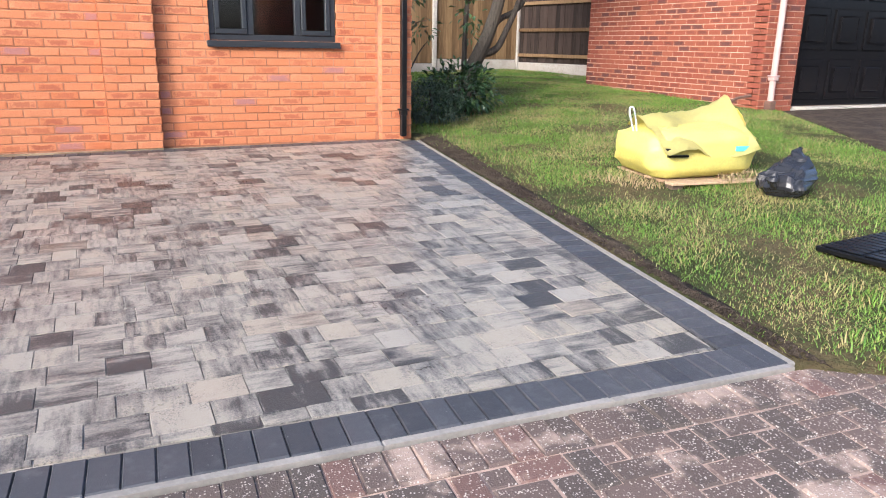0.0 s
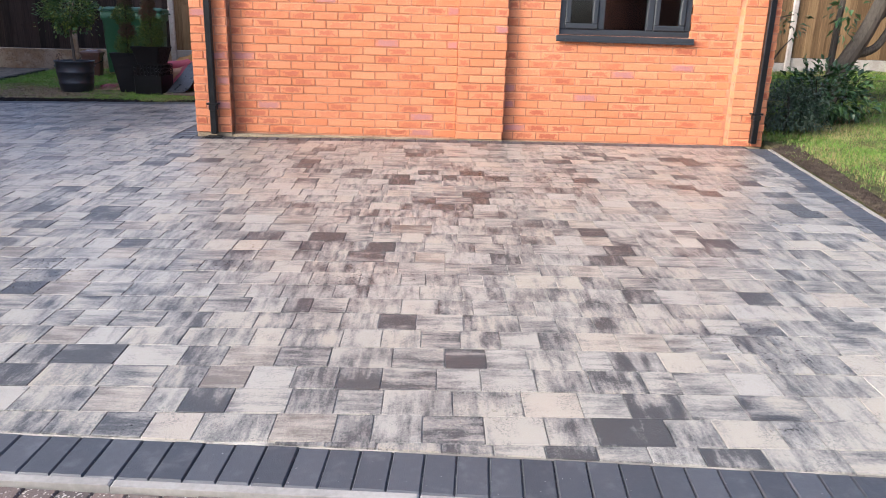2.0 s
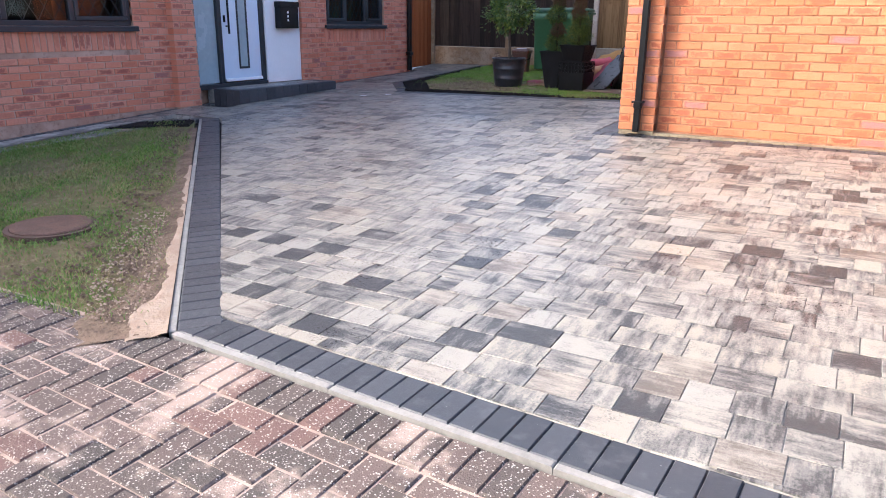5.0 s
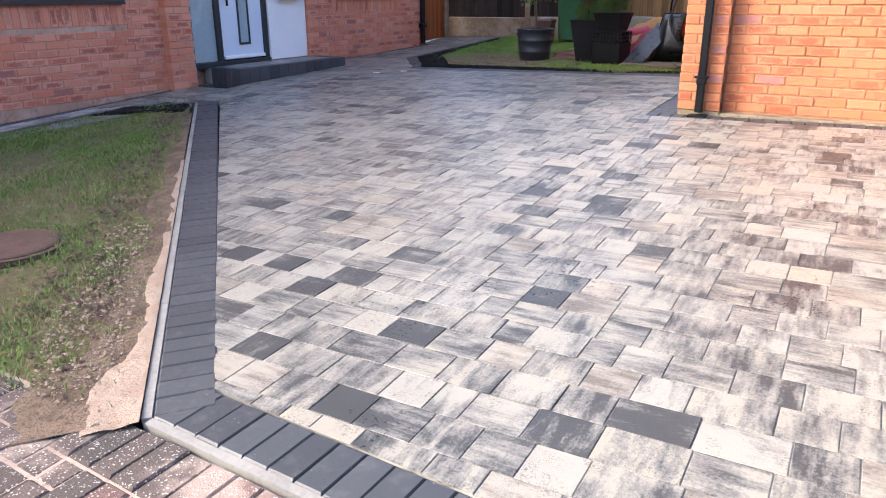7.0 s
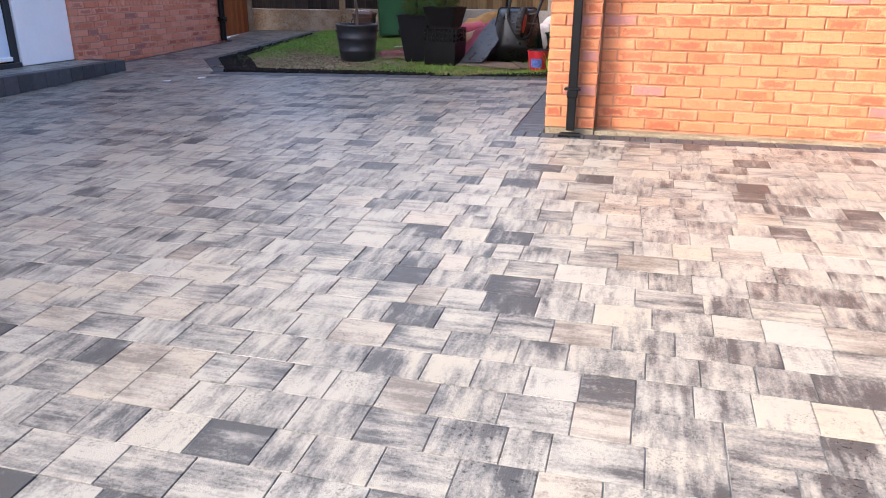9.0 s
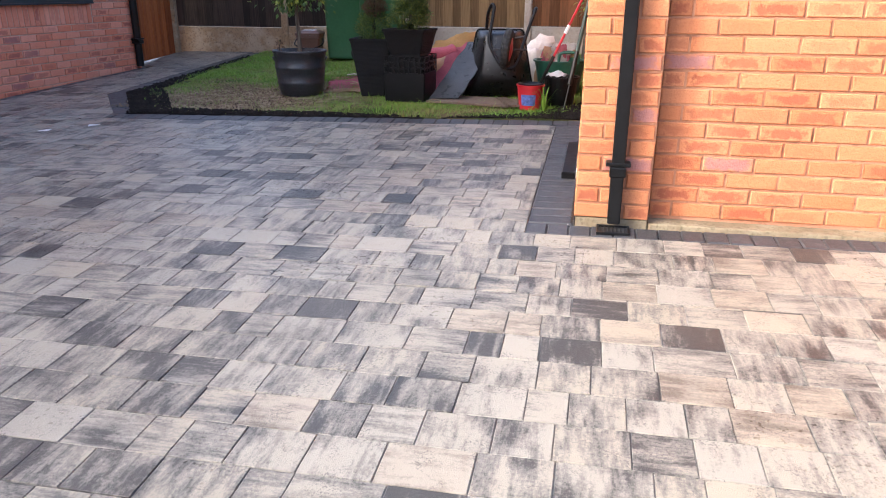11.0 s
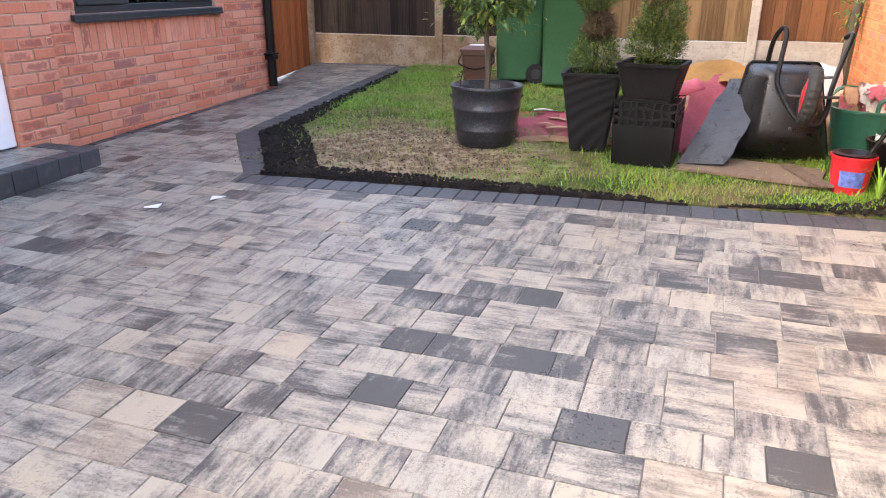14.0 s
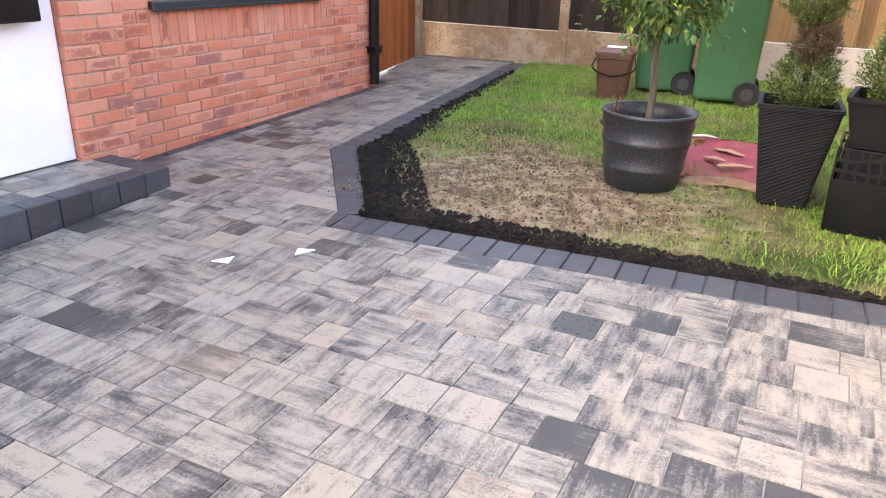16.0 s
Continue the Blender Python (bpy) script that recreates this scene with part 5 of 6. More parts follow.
BAY = leaf_material("bay_leaf", (0.04, 0.10, 0.024), (0.11, 0.20, 0.045), (0.28, 0.34, 0.06))
LAUREL = leaf_material("laurel_leaf", (0.02, 0.055, 0.02), (0.045, 0.10, 0.03), (0.08, 0.15, 0.05), 0.3)
SHRUB = leaf_material("shrub_leaf", (0.025, 0.05, 0.03), (0.05, 0.085, 0.045), (0.09, 0.12, 0.07))
CONIFER = leaf_material("conifer_spray", (0.026, 0.060, 0.014), (0.09, 0.145, 0.028), (0.22, 0.25, 0.05), 0.6)
DEAD = leaf_material("dead_conifer_spray", (0.09, 0.05, 0.03), (0.16, 0.10, 0.065), (0.10, 0.11, 0.045), 0.8)
PALE_BARK = fence_material("pale_bay_bark", (0.07, 0.058, 0.045), (0.20, 0.17, 0.135))
BARK = fence_material("grey_bark", (0.030, 0.025, 0.021), (0.09, 0.078, 0.06))


def leaves(name, spots, size, wide, material, parent, droop=0.3, seed=1, label=""):
    """A folded leaf of four triangles at each spot (place, outward way)."""
    rg = random.Random(seed)
    verts, faces = [], []
    for p, way in spots:
        p = Vector(p)
        d = (Vector(way).normalized() + Vector((rg.uniform(-1, 1), rg.uniform(-1, 1), rg.uniform(-1, 0.8))) * 0.8).normalized()
        d.z -= droop * rg.random()
        side = d.cross(Vector((rg.uniform(-0.5, 0.5), rg.uniform(-0.5, 0.5), 1))).normalized()
        up = side.cross(d).normalized()
        l = size * rg.uniform(0.6, 1.2)
        w = l * wide
        k = len(verts)
        mid = p + d * l * 0.5
        verts += [p, mid + side * w / 2 + up * w * 0.25, p + d * l - up * l * 0.12, mid - side * w / 2 + up * w * 0.25, mid]
        faces += [(k, k + 1, k + 4), (k + 1, k + 2, k + 4), (k + 2, k + 3, k + 4), (k + 3, k, k + 4)]
    return part_raw(name, [tuple(v) for v in verts], faces, material, parent, label)


def part_raw(name, verts, faces, material, parent, label=""):
    ob = new(name, raw_mesh(name, verts, faces, material))
    ob.parent = parent
    if label:
        ob["label"] = label
    return ob


def cloud(n, centre, radii, seed, inner=0.35, lump=0.35):
    """Spots through an uneven ball of foliage, with their outward ways."""
    rg = random.Random(seed)
    out = []
    for _ in range(n):
        v = Vector((rg.gauss(0, 1), rg.gauss(0, 1), rg.gauss(0, 1))).normalized()
        k = 1 + lump * noise.noise(v * 2.3 + Vector((seed, 0, 0))) * 1.6
        r = (inner + (1 - inner) * rg.random() ** 0.5) * k
        out.append(((centre[0] + v.x * r * radii[0], centre[1] + v.y * r * radii[1], centre[2] + v.z * r * radii[2]), (v.x, v.y, v.z)))
    return out


def tub_texture():
    m = Mat("wet_black_tub", 0.35)
    c = m.mix(m.step(m.noise(120, 3, 0.6), 0.55, 0.64), (0.021, 0.025, 0.031), (0.075, 0.082, 0.092))
    m.colour(c)
    m.rough(m.math("ADD", 0.2, m.math("MULTIPLY", m.noise(60), 0.35)))
    m.bump(m.noise(55, 3), 0.004, 0.6)
    return m.m


TX, TY = -4.80, 11.17
tub = thing("plant_tub", "black barrel-shaped plastic plant tub with hoop bands, wet, on the lawn", "planter", (TX, TY, gz(TX, TY)))
TUB = tub_texture()
prof = [(r * 1.05, z * 1.03) for r, z in [(0.175, 0.0), (0.19, 0.01), (0.208, 0.10), (0.212, 0.105), (0.214, 0.13), (0.211, 0.135), (0.224, 0.24), (0.229, 0.245), (0.231, 0.27), (0.227, 0.275), (0.236, 0.385), (0.244, 0.39), (0.245, 0.41), (0.228, 0.41), (0.222, 0.34)]]
part("barrel", loft(bmesh.new(), [ring(r, z, 36) for r, z in prof], cap=False), TUB, tub, "", True)
part("soil", loft(bmesh.new(), [ring(0.226, 0.33, 28), ring(0.10, 0.345, 28)]), SOIL, tub, "dark soil")
for s in (0.4, 3.5):
    bm = tube(bmesh.new(), bend([(0.23 * math.cos(s - 0.25), 0.23 * math.sin(s - 0.25), 0.33), (0.25 * math.cos(s), 0.25 * math.sin(s), 0.35), (0.23 * math.cos(s + 0.25), 0.23 * math.sin(s + 0.25), 0.33)]), 0.014, 6)
    part("grip", bm, TUB, tub)
bay = thing("bay_tree", "small standard bay tree with a rounded leafy crown in a tub", "tree", (TX, TY, gz(TX, TY) + 0.34))
bm = tube(bmesh.new(), bend([(0.0, 0, 0), (0.005, 0, 0.2), (-0.012, 0.01, 0.4), (0.01, 0, 0.6)]), 0.021, 9, 0.016)
part("trunk", bm, PALE_BARK, bay)
rg = random.Random(4)
bm = bmesh.new()
for i in range(13):
    a, l = rg.uniform(0, 6.28), rg.uniform(0.2, 0.34)
    b0 = Vector((0.005, 0, rg.uniform(0.46, 0.6)))
    tube(bm, bend([b0, b0 + Vector((math.cos(a) * l * 0.4, math.sin(a) * l * 0.4, 0.12)), b0 + Vector((math.cos(a) * l, math.sin(a) * l, rg.uniform(0.1, 0.42)))], 3), 0.008, 5, 0.003)
part("branches", bm, BARK, bay)
leaves("crown", cloud(2700, (0, 0, 0.75), (0.33, 0.33, 0.27), 3, 0.35, 0.35) + cloud(200, (0, 0, 0.58), (0.33, 0.33, 0.14), 6, 0.5, 0.5), 0.056, 0.5, BAY, bay, -0.15, 2)
sprig = thing("seedling", "thin reddish seedling at the tub's edge", "plant", (TX - 0.16, TY - 0.08, gz(TX, TY) + 0.33))
part("stem", tube(bmesh.new(), bend([(0, 0, 0), (-0.01, 0, 0.1), (0.01, 0, 0.19)]), 0.003, 5), BARK, sprig)
leaves("leaf_cluster", cloud(26, (0, 0, 0.15), (0.035, 0.035, 0.07), 8, 0.2), 0.035, 0.5, DEAD, sprig, 0.2, 9)


def weave():
    m = Mat("dark_woven_plastic", 0.6, 0, 0.25)
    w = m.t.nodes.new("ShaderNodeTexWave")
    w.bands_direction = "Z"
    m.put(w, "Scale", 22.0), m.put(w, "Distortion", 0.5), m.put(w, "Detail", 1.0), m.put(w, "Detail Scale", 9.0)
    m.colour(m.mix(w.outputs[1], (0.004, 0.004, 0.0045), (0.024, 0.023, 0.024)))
    m.bump(w.outputs[1], 0.006, 0.9)
    return m.m


WEAVE = weave()


def square_pot(name, at, turn, w0, w1, h, label, rim=0.02):
    p = thing(name, label, "planter", at, turn, "dark square planters")
    bm = loft(bmesh.new(), [square(w0, w0, 0, 0.02), square(w1, w1, h - rim, 0.02), square(w1 + 0.014, w1 + 0.014, h - rim, 0.02), square(w1 + 0.014, w1 + 0.014, h, 0.02),
                            square(w1 - 0.03, w1 - 0.03, h, 0.02), square(w1 - 0.04, w1 - 0.04, h - 0.06, 0.02)], cap=False)
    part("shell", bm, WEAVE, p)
    part("soil", loft(bmesh.new(), [square(w1 - 0.035, w1 - 0.035, h - 0.06, 0.02), square(0.1, 0.1, h - 0.045, 0.02)]), SOIL, p, "dark soil")
    part("foot", boxed(-w0 / 2 + 0.01, w0 / 2 - 0.01, -w0 / 2 + 0.01, w0 / 2 - 0.01, -0.02, 0.012), BLACK, p)
    return p


PX, PY = -4.07, 11.23
square_pot("tall_planter", (PX, PY, gz(PX, PY) + 0.01), 4, 0.235, 0.38, 0.52, "tall tapered dark woven planter on the lawn")
CX, CY = -3.665, 11.02
cube = thing("cube_planter", "black metal cube planter with a cut-out leaf pattern round the top", "planter", (CX, CY, gz(CX, CY)), -4, "dark square planters")
part("box", loft(bmesh.new(), [square(0.37, 0.37, 0.0, 0.008, n=2), square(0.385, 0.385, 0.25, 0.008, n=2)], cap=False), BLACK, cube)
part("liner", loft(bmesh.new(), [square(0.34, 0.34, 0.02, 0.01, n=2), square(0.345, 0.345, 0.39, 0.01, n=2)]), NEAR_BLACK, cube, "dark inner liner")
rg = random.Random(21)


def fret_plate(rg):
    """A pierced plate: uneven cells with a hole in each, 4 mm thick."""
    nu, nz = 8, 3
    at = [[(-0.192 + 0.384 * i / nu + (rg.uniform(-0.014, 0.014) if 0 < i < nu else 0), 0.25 + 0.155 * k / nz + (rg.uniform(-0.014, 0.014) if 0 < k < nz else 0)) for i in range(nu + 1)] for k in range(nz + 1)]
    bm = bmesh.new()
    knots = [[bm.verts.new((u, -0.193, z)) for u, z in row] for row in at]
    for k in range(nz):
        for i in range(nu):
            outer = [knots[k][i], knots[k][i + 1], knots[k + 1][i + 1], knots[k + 1][i]]
            cu, cz = sum(v.co.x for v in outer) / 4, sum(v.co.z for v in outer) / 4
            q = rg.uniform(0.62, 0.8)
            inner = [bm.verts.new((cu + (v.co.x - cu) * q, -0.193, cz + (v.co.z - cz) * q)) for v in outer]
            back = [bm.verts.new((v.co.x, -0.186, v.co.z)) for v in inner]
            for e in range(4):
                n1 = (e + 1) % 4
                bm.faces.new((outer[e], outer[n1], inner[n1], inner[e]))
                bm.faces.new((inner[e], inner[n1], back[n1], back[e]))
    return bm


for side_turn in range(4):
    bm = fret_plate(rg)
    bm.transform(Matrix.Rotation(side_turn * math.pi / 2, 4, "Z"))
    part("fretwork", bm, BLACK, cube, "cut-out leaf fretwork")
square_pot("planter", (CX, CY, gz(CX, CY) + 0.42), -6, 0.30, 0.385, 0.21, "square dark woven planter standing on a black cube")


def conifer(at, h, r, balls, label, seed):
    """A topiary conifer: a stem with green and browned tufts of upright sprays."""
    c = thing("conifer", label, "conifer", at, 0, "potted conifers")
    part("stem", tube(bmesh.new(), bend([(0, 0, 0), (0.01, 0, h * 0.5), (0, 0.01, h)]), 0.018, 8, 0.008), BARK, c)
    for i, (z, rr, hh, dead) in enumerate(balls):
        spots = [(p, (w[0] * 0.7, w[1] * 0.7, w[2] * 0.4 + 0.7)) for p, w in cloud(int(5000 * rr / 0.2), (0.02 * math.sin(i * 2.1), 0.02 * math.cos(i * 2.1), z), (rr, rr, hh), seed + i, 0.45, 0.3)]
        leaves("dead_foliage" if dead else "foliage", spots, 0.028, 0.32, DEAD if dead else CONIFER, c, 0.0, seed + i)
    return c


conifer((PX, PY, gz(PX, PY) + 0.46), 1.15, 0.2, ((0.17, 0.165, 0.16, False), (0.36, 0.10, 0.12, True), (0.56, 0.145, 0.14, False), (0.74, 0.09, 0.1, True), (0.92, 0.115, 0.14, False), (1.1, 0.07, 0.12, False)),
        "spiral-clipped conifer with browned gaps in a tall planter", 40)
conifer((CX, CY, gz(CX, CY) + 0.56), 0.85, 0.2, ((0.17, 0.175, 0.15, False), (0.32, 0.14, 0.16, False), (0.50, 0.10, 0.13, True), (0.66, 0.085, 0.13, True)),
        "bushy green conifer with a browned top in a square planter", 60)


# ---- heap behind the planters ----
PINK = plain("pink_underlay", (0.52, 0.13, 0.17), 0.85, 0.18, 7, 0.004)
TAN = plain("tan_felt_backing", (0.50, 0.31, 0.19), 0.9, 0.18, 7, 0.004)
OCHRE = plain("ochre_underlay", (0.55, 0.33, 0.12), 0.9, 0.15, 7, 0.004)
PALE_CLOTH = plain("pale_waste", (0.62, 0.56, 0.52), 0.85, 0.15, 9, 0.004)
RED = plain("red_plastic", (0.50, 0.02, 0.03), 0.35, 0.1, 8, 0.0005)
TRUG = plain("dark_green_plastic", (0.02, 0.10, 0.065), 0.4, 0.15, 6, 0.0006)
GREEN_POLE = plain("grey_green_pole", (0.03, 0.055, 0.042), 0.5, 0.2, 12, 0.0005)
WET_SLATE = plain("wet_dark_slate_board", (0.038, 0.041, 0.046), 0.3, 0.55, 7, 0.003)
OLD_WOOD = fence_material("muddy_old_board", (0.07, 0.05, 0.038), (0.17, 0.125, 0.095))
PALE_WOOD = fence_material("pale_pallet_wood", (0.30, 0.20, 0.12), (0.48, 0.35, 0.23))


def draped(name, corners, hump, material, label, seed, category="underlay", thick=0.012, n=16, fold=0.02):
    """A limp sheet between four corners (given height over the ground), humped in the middle and creased."""
    a, b, c, d = [Vector(p) for p in corners]
    bm = bmesh.new()
    rows = []
    for i in range(n + 1):
        row = []
        for j in range(n + 1):
            u, v = i / n, j / n
            p = (a * (1 - u) + b * u) * (1 - v) + (d * (1 - u) + c * u) * v
            p.z += hump * math.sin(math.pi * u) * math.sin(math.pi * v) + fold * noise.noise((u * 4 + seed, v * 3, seed)) + fold * 0.5 * noise.noise((u * 11, v * 9, seed))
            p.x += 0.02 * noise.noise((v * 5, u * 2, seed + 3))
            p.y += 0.03 * noise.noise((u * 6, v * 2, seed + 5))
            p.z = gz(p.x, p.y) + max(p.z, 0.006)
            row.append(bm.verts.new(p))
        rows.append(row)
    for r0, r1 in zip(rows, rows[1:]):
        for k in range(n):
            bm.faces.new((r0[k], r0[k + 1], r1[k + 1], r1[k]))
    bmesh.ops.solidify(bm, geom=bm.faces[:], thickness=-thick)
    t = thing(name, label, category)
    part("sheet", bm, material, t, "", True)
    return t


draped("underlay_sheet", [(-4.62, 11.36, 0.01), (-3.95, 11.42, 0.01), (-4.0, 12.3, 0.03), (-4.92, 12.34, 0.01)], 0.015, PINK, "pink foam underlay lying flat on the lawn", 1)
draped("felt_strip", [(-4.62, 11.27, 0.012), (-3.9, 11.30, 0.012), (-3.95, 11.44, 0.02), (-4.60, 11.42, 0.02)], 0.01, TAN, "tan felt strip along the pink underlay", 2)
for i, (x, y, a, l) in enumerate(((-4.35, 11.62, 20, 0.2), (-4.42, 11.92, -25, 0.2), (-4.48, 11.72, -12, 0.13), (-4.62, 12.25, 10, 0.16))):
    s = thing("torn_scrap", "torn tan scrap lying on the underlay", "scrap", (x, y, gz(x, y) + 0.04), a, "torn scraps")
    bm = bmesh.new()
    loft(bm, [[(-l / 2, -0.015, 0), (-l / 2, 0.02, 0.0), (-l / 2, 0.02, 0.006), (-l / 2, -0.015, 0.006)], [(0, -0.035, 0.012), (0, 0.03, 0.01), (0, 0.03, 0.016), (0, -0.035, 0.018)],
              [(l / 2, -0.01, 0), (l / 2, 0.008, 0), (l / 2, 0.008, 0.006), (l / 2, -0.01, 0.006)]])
    part("scrap", bm, PALE_CLOTH if i == 3 else TAN, s)
draped("underlay_heap", [(-3.62, 11.15, 0.02), (-3.02, 11.25, 0.05), (-2.95, 12.2, 0.42), (-3.75, 12.1, 0.35)], 0.16, PINK, "crumpled pink underlay heaped on the lawn", 3, fold=0.07)
draped("underlay_heap", [(-3.66, 11.75, 0.34), (-2.95, 11.75, 0.40), (-2.85, 12.25, 0.40), (-3.7, 12.3, 0.40)], 0.10, OCHRE, "ochre underlay folded over the pink heap", 4, fold=0.06)
for i, (a, b, r, mt, lab) in enumerate((((-3.72, 11.35, 0.17), (-3.42, 11.62, 0.24), 0.10, TAN, "rolled tan backed underlay"), ((-3.70, 11.5, 0.30), (-3.40, 11.75, 0.36), 0.075, PINK, "rolled pink underlay"))):
    t = thing("underlay_roll", lab + " lying on the heap", "underlay", group="underlay rolls")
    bm = bmesh.new()
    p0, p1 = Vector((a[0], a[1], gz(*a[:2]) + a[2])), Vector((b[0], b[1], gz(*b[:2]) + b[2]))
    tube(bm, [p0 + (p1 - p0) * k / 6 + Vector((0, 0, 0.012 * math.sin(k))) for k in range(7)], r, 16)
    part("roll", bm, mt, t, "", True)
    bm = bmesh.new()
    way = (p1 - p0).normalized()
    tube(bm, [p0 - way * 0.004, p0 + way * 0.02], r * 0.55, 12)
    part("core", bm, TAN if mt is PINK else PINK, t)


def slab(name, p, u, v, thick, material, label, category="board", jag=0.0, seed=1):
    """A sawn or torn board: corner p, along u, across v."""
    p, u, v = Vector(p), Vector(u), Vector(v)
    nrm = u.cross(v).normalized() * thick
    rg = random.Random(seed)
    n = 8
    edge0 = [p + u * k / n + v.normalized() * rg.uniform(-jag, jag) for k in range(n + 1)]
    edge1 = [p + v + u * k / n + v.normalized() * rg.uniform(-jag, jag) for k in range(n + 1)]
    bm = loft(bmesh.new(), [[a, b, b + nrm, a + nrm] for a, b in zip(edge0, edge1)])
    t = thing(name, label, category)
    part("board", bm, material, t)
    return t


g = gz(-3.2, 10.9)
slab("slate_board", (-3.45, 10.86, g + 0.035), (0.25, 0.56, 0.46), (0.27, -0.03, 0.02), 0.014, WET_SLATE, "wet dark grained board leaning on the heap", "board", 0.012, 3)
slab("ground_board", (-3.46, 10.76, g + 0.012), (0.78, -0.14, 0.0), (0.08, 0.36, 0.01), 0.018, OLD_WOOD, "muddy flat board lying on the grass", "board", 0.008, 5)
slab("plank", (-2.86, 10.98, g + 0.034), (0.16, -0.44, -0.004), (0.09, 0.03, 0.0), 0.016, OLD_WOOD, "short muddy plank on the ground", "board", 0.003, 7)


TRAY = plain("scuffed_black_tray", (0.011, 0.011, 0.012), 0.3, 0.5, 9, 0.003, 0.0, 0.45)


def wheelbarrow():
    """Stood on its nose against the heap with its tray's underside to the drive."""
    w = thing("wheelbarrow", "black wheelbarrow stood on end, red-hubbed wheel and frame towards the drive", "wheelbarrow", (-2.86, 11.12, gz(-2.85, 11.2) + 0.01))
    lean = Matrix.Rotation(radians(8), 4, "Z") @ Matrix.Rotation(radians(-9), 4, "X")

    def tray_ring(y, low, high, z0, z1, r=0.06):
        pts = square(1.0, 1.0, 0.0, r, n=5)
        out = []
        for px, pz, _ in pts:
            k = pz + 0.5
            out.append((px * (low + (high - low) * k), y + 0.02 * math.cos(px * 3), z0 + (z1 - z0) * k))
        return out
    rings = [tray_ring(0.16, 0.66, 0.42, 0.0, 0.62), tray_ring(0.145, 0.655, 0.415, 0.005, 0.615), tray_ring(0.05, 0.54, 0.38, 0.05, 0.60, 0.12),
             tray_ring(-0.09, 0.34, 0.29, 0.15, 0.56, 0.14), tray_ring(-0.105, 0.29, 0.25, 0.18, 0.54, 0.14)]
    bm = loft(bmesh.new(), rings)
    bm.transform(lean)
    part("tray", bm, TRAY, w, "scuffed black tray", True)
    rim = tray_ring(0.16, 0.665, 0.425, -0.002, 0.625)
    bm = tube(bmesh.new(), rim + rim[:1], 0.010, 8)
    bm.transform(lean)
    part("tray_rim", bm, BLACK, w)
    frame_line = [(-0.125, 0.04, 0.62), (-0.115, 0.0, 0.74), (-0.085, -0.05, 0.81), (-0.062, -0.08, 0.78), (-0.085, -0.12, 0.61), (-0.095, -0.16, 0.48), (-0.03, -0.26, 0.33), (0.04, -0.30, 0.255),
                  (0.12, -0.30, 0.255), (0.17, -0.26, 0.34), (0.20, -0.18, 0.45), (0.25, -0.12, 0.61), (0.30, -0.08, 0.75), (0.312, -0.04, 0.785), (0.295, 0.02, 0.77)]
    bm = tube(bmesh.new(), bend(frame_line), 0.015, 10)
    bm.transform(lean)
    part("frame", bm, BLACK, w, "bent black steel tube")
    for a, b in (((-0.088, -0.14, 0.55), (-0.09, -0.08, 0.52)), ((0.22, -0.15, 0.53), (0.10, -0.08, 0.52))):
        bm = tube(bmesh.new(), [a, b], 0.009, 8)
        bm.transform(lean)
        part("strut", bm, GREY_HUB, w)
    cx, cy, cz = 0.06, -0.28, 0.41
    turn = Matrix.Translation((cx, cy, cz)) @ Matrix.Rotation(radians(-8), 4, "Z") @ Matrix.Rotation(radians(8), 4, "Y") @ Matrix.Translation((-cx, -cy, -cz))
    prof = [(0.09, -0.03), (0.135, -0.04), (0.163, -0.027), (0.170, 0), (0.163, 0.027), (0.135, 0.04), (0.09, 0.03)]
    knob = lambda i, r: r * (1 + (0.03 if i % 4 < 2 and r > 0.15 else 0))
    bm = loft(bmesh.new(), [[(cx + o, cy + knob(i, r) * math.cos(2 * math.pi * i / 96), cz + knob(i, r) * math.sin(2 * math.pi * i / 96)) for i in range(96)] for r, o in prof], cap=False)
    bm.transform(lean @ turn)
    wheel = part("wheel", bm, TYRE, w, "black ribbed rubber tyre")
    bm = loft(bmesh.new(), [[(cx + o, cy + r * math.cos(2 * math.pi * i / 20), cz + r * math.sin(2 * math.pi * i / 20)) for i in range(20)] for r, o in ((0.04, -0.045), (0.10, -0.033), (0.10, 0.033), (0.04, 0.045))])
    bm.transform(lean @ turn)
    part("hub", bm, RED, wheel, "red hub")
    bm = tube(bmesh.new(), [(-0.06, cy + 0.02, cz), (0.23, cy + 0.04, cz)], 0.009, 8)
    bm.transform(lean)
    part("axle", bm, GREY_HUB, w)
    for sx, sz in ((-0.1, 0.25), (0.02, 0.22), (0.12, 0.25)):
        bm = tube(bmesh.new(), [(sx, -0.10, sz), (sx, -0.112, sz)], 0.011, 8)
        bm.transform(lean)
        part("bolt", bm, GREY_HUB, w)
    return w


wheelbarrow()
ham = thing("hand_tool", "short wooden-handled tool with a red grip on the heap", "tool")
z = gz(-3.1, 11.5) + 0.50
part("shaft", tube(bmesh.new(), [(-3.02, 11.6, z), (-2.80, 11.62, z + 0.02)], 0.014, 8), PALE_WOOD, ham)
part("grip", tube(bmesh.new(), [(-3.10, 11.595, z + 0.015), (-3.06, 11.6, z + 0.0), (-3.02, 11.6, z)], 0.022, 8), RED, ham, "red rubber grip")


def bucket(name, at, r0, r1, h, material, label, category="bucket"):
    b = thing(name, label, category, at)
    part("pail", loft(bmesh.new(), [ring(r0, 0, 28), ring(r0 * 1.02, 0.01, 28), ring(r1, h, 28), ring(r1 * 1.07, h, 28), ring(r1 * 1.07, h + 0.012, 28), ring(r1 * 0.97, h + 0.012, 28), ring(r0 * 0.96, 0.02, 28)]), material, b, "", False)
    return b


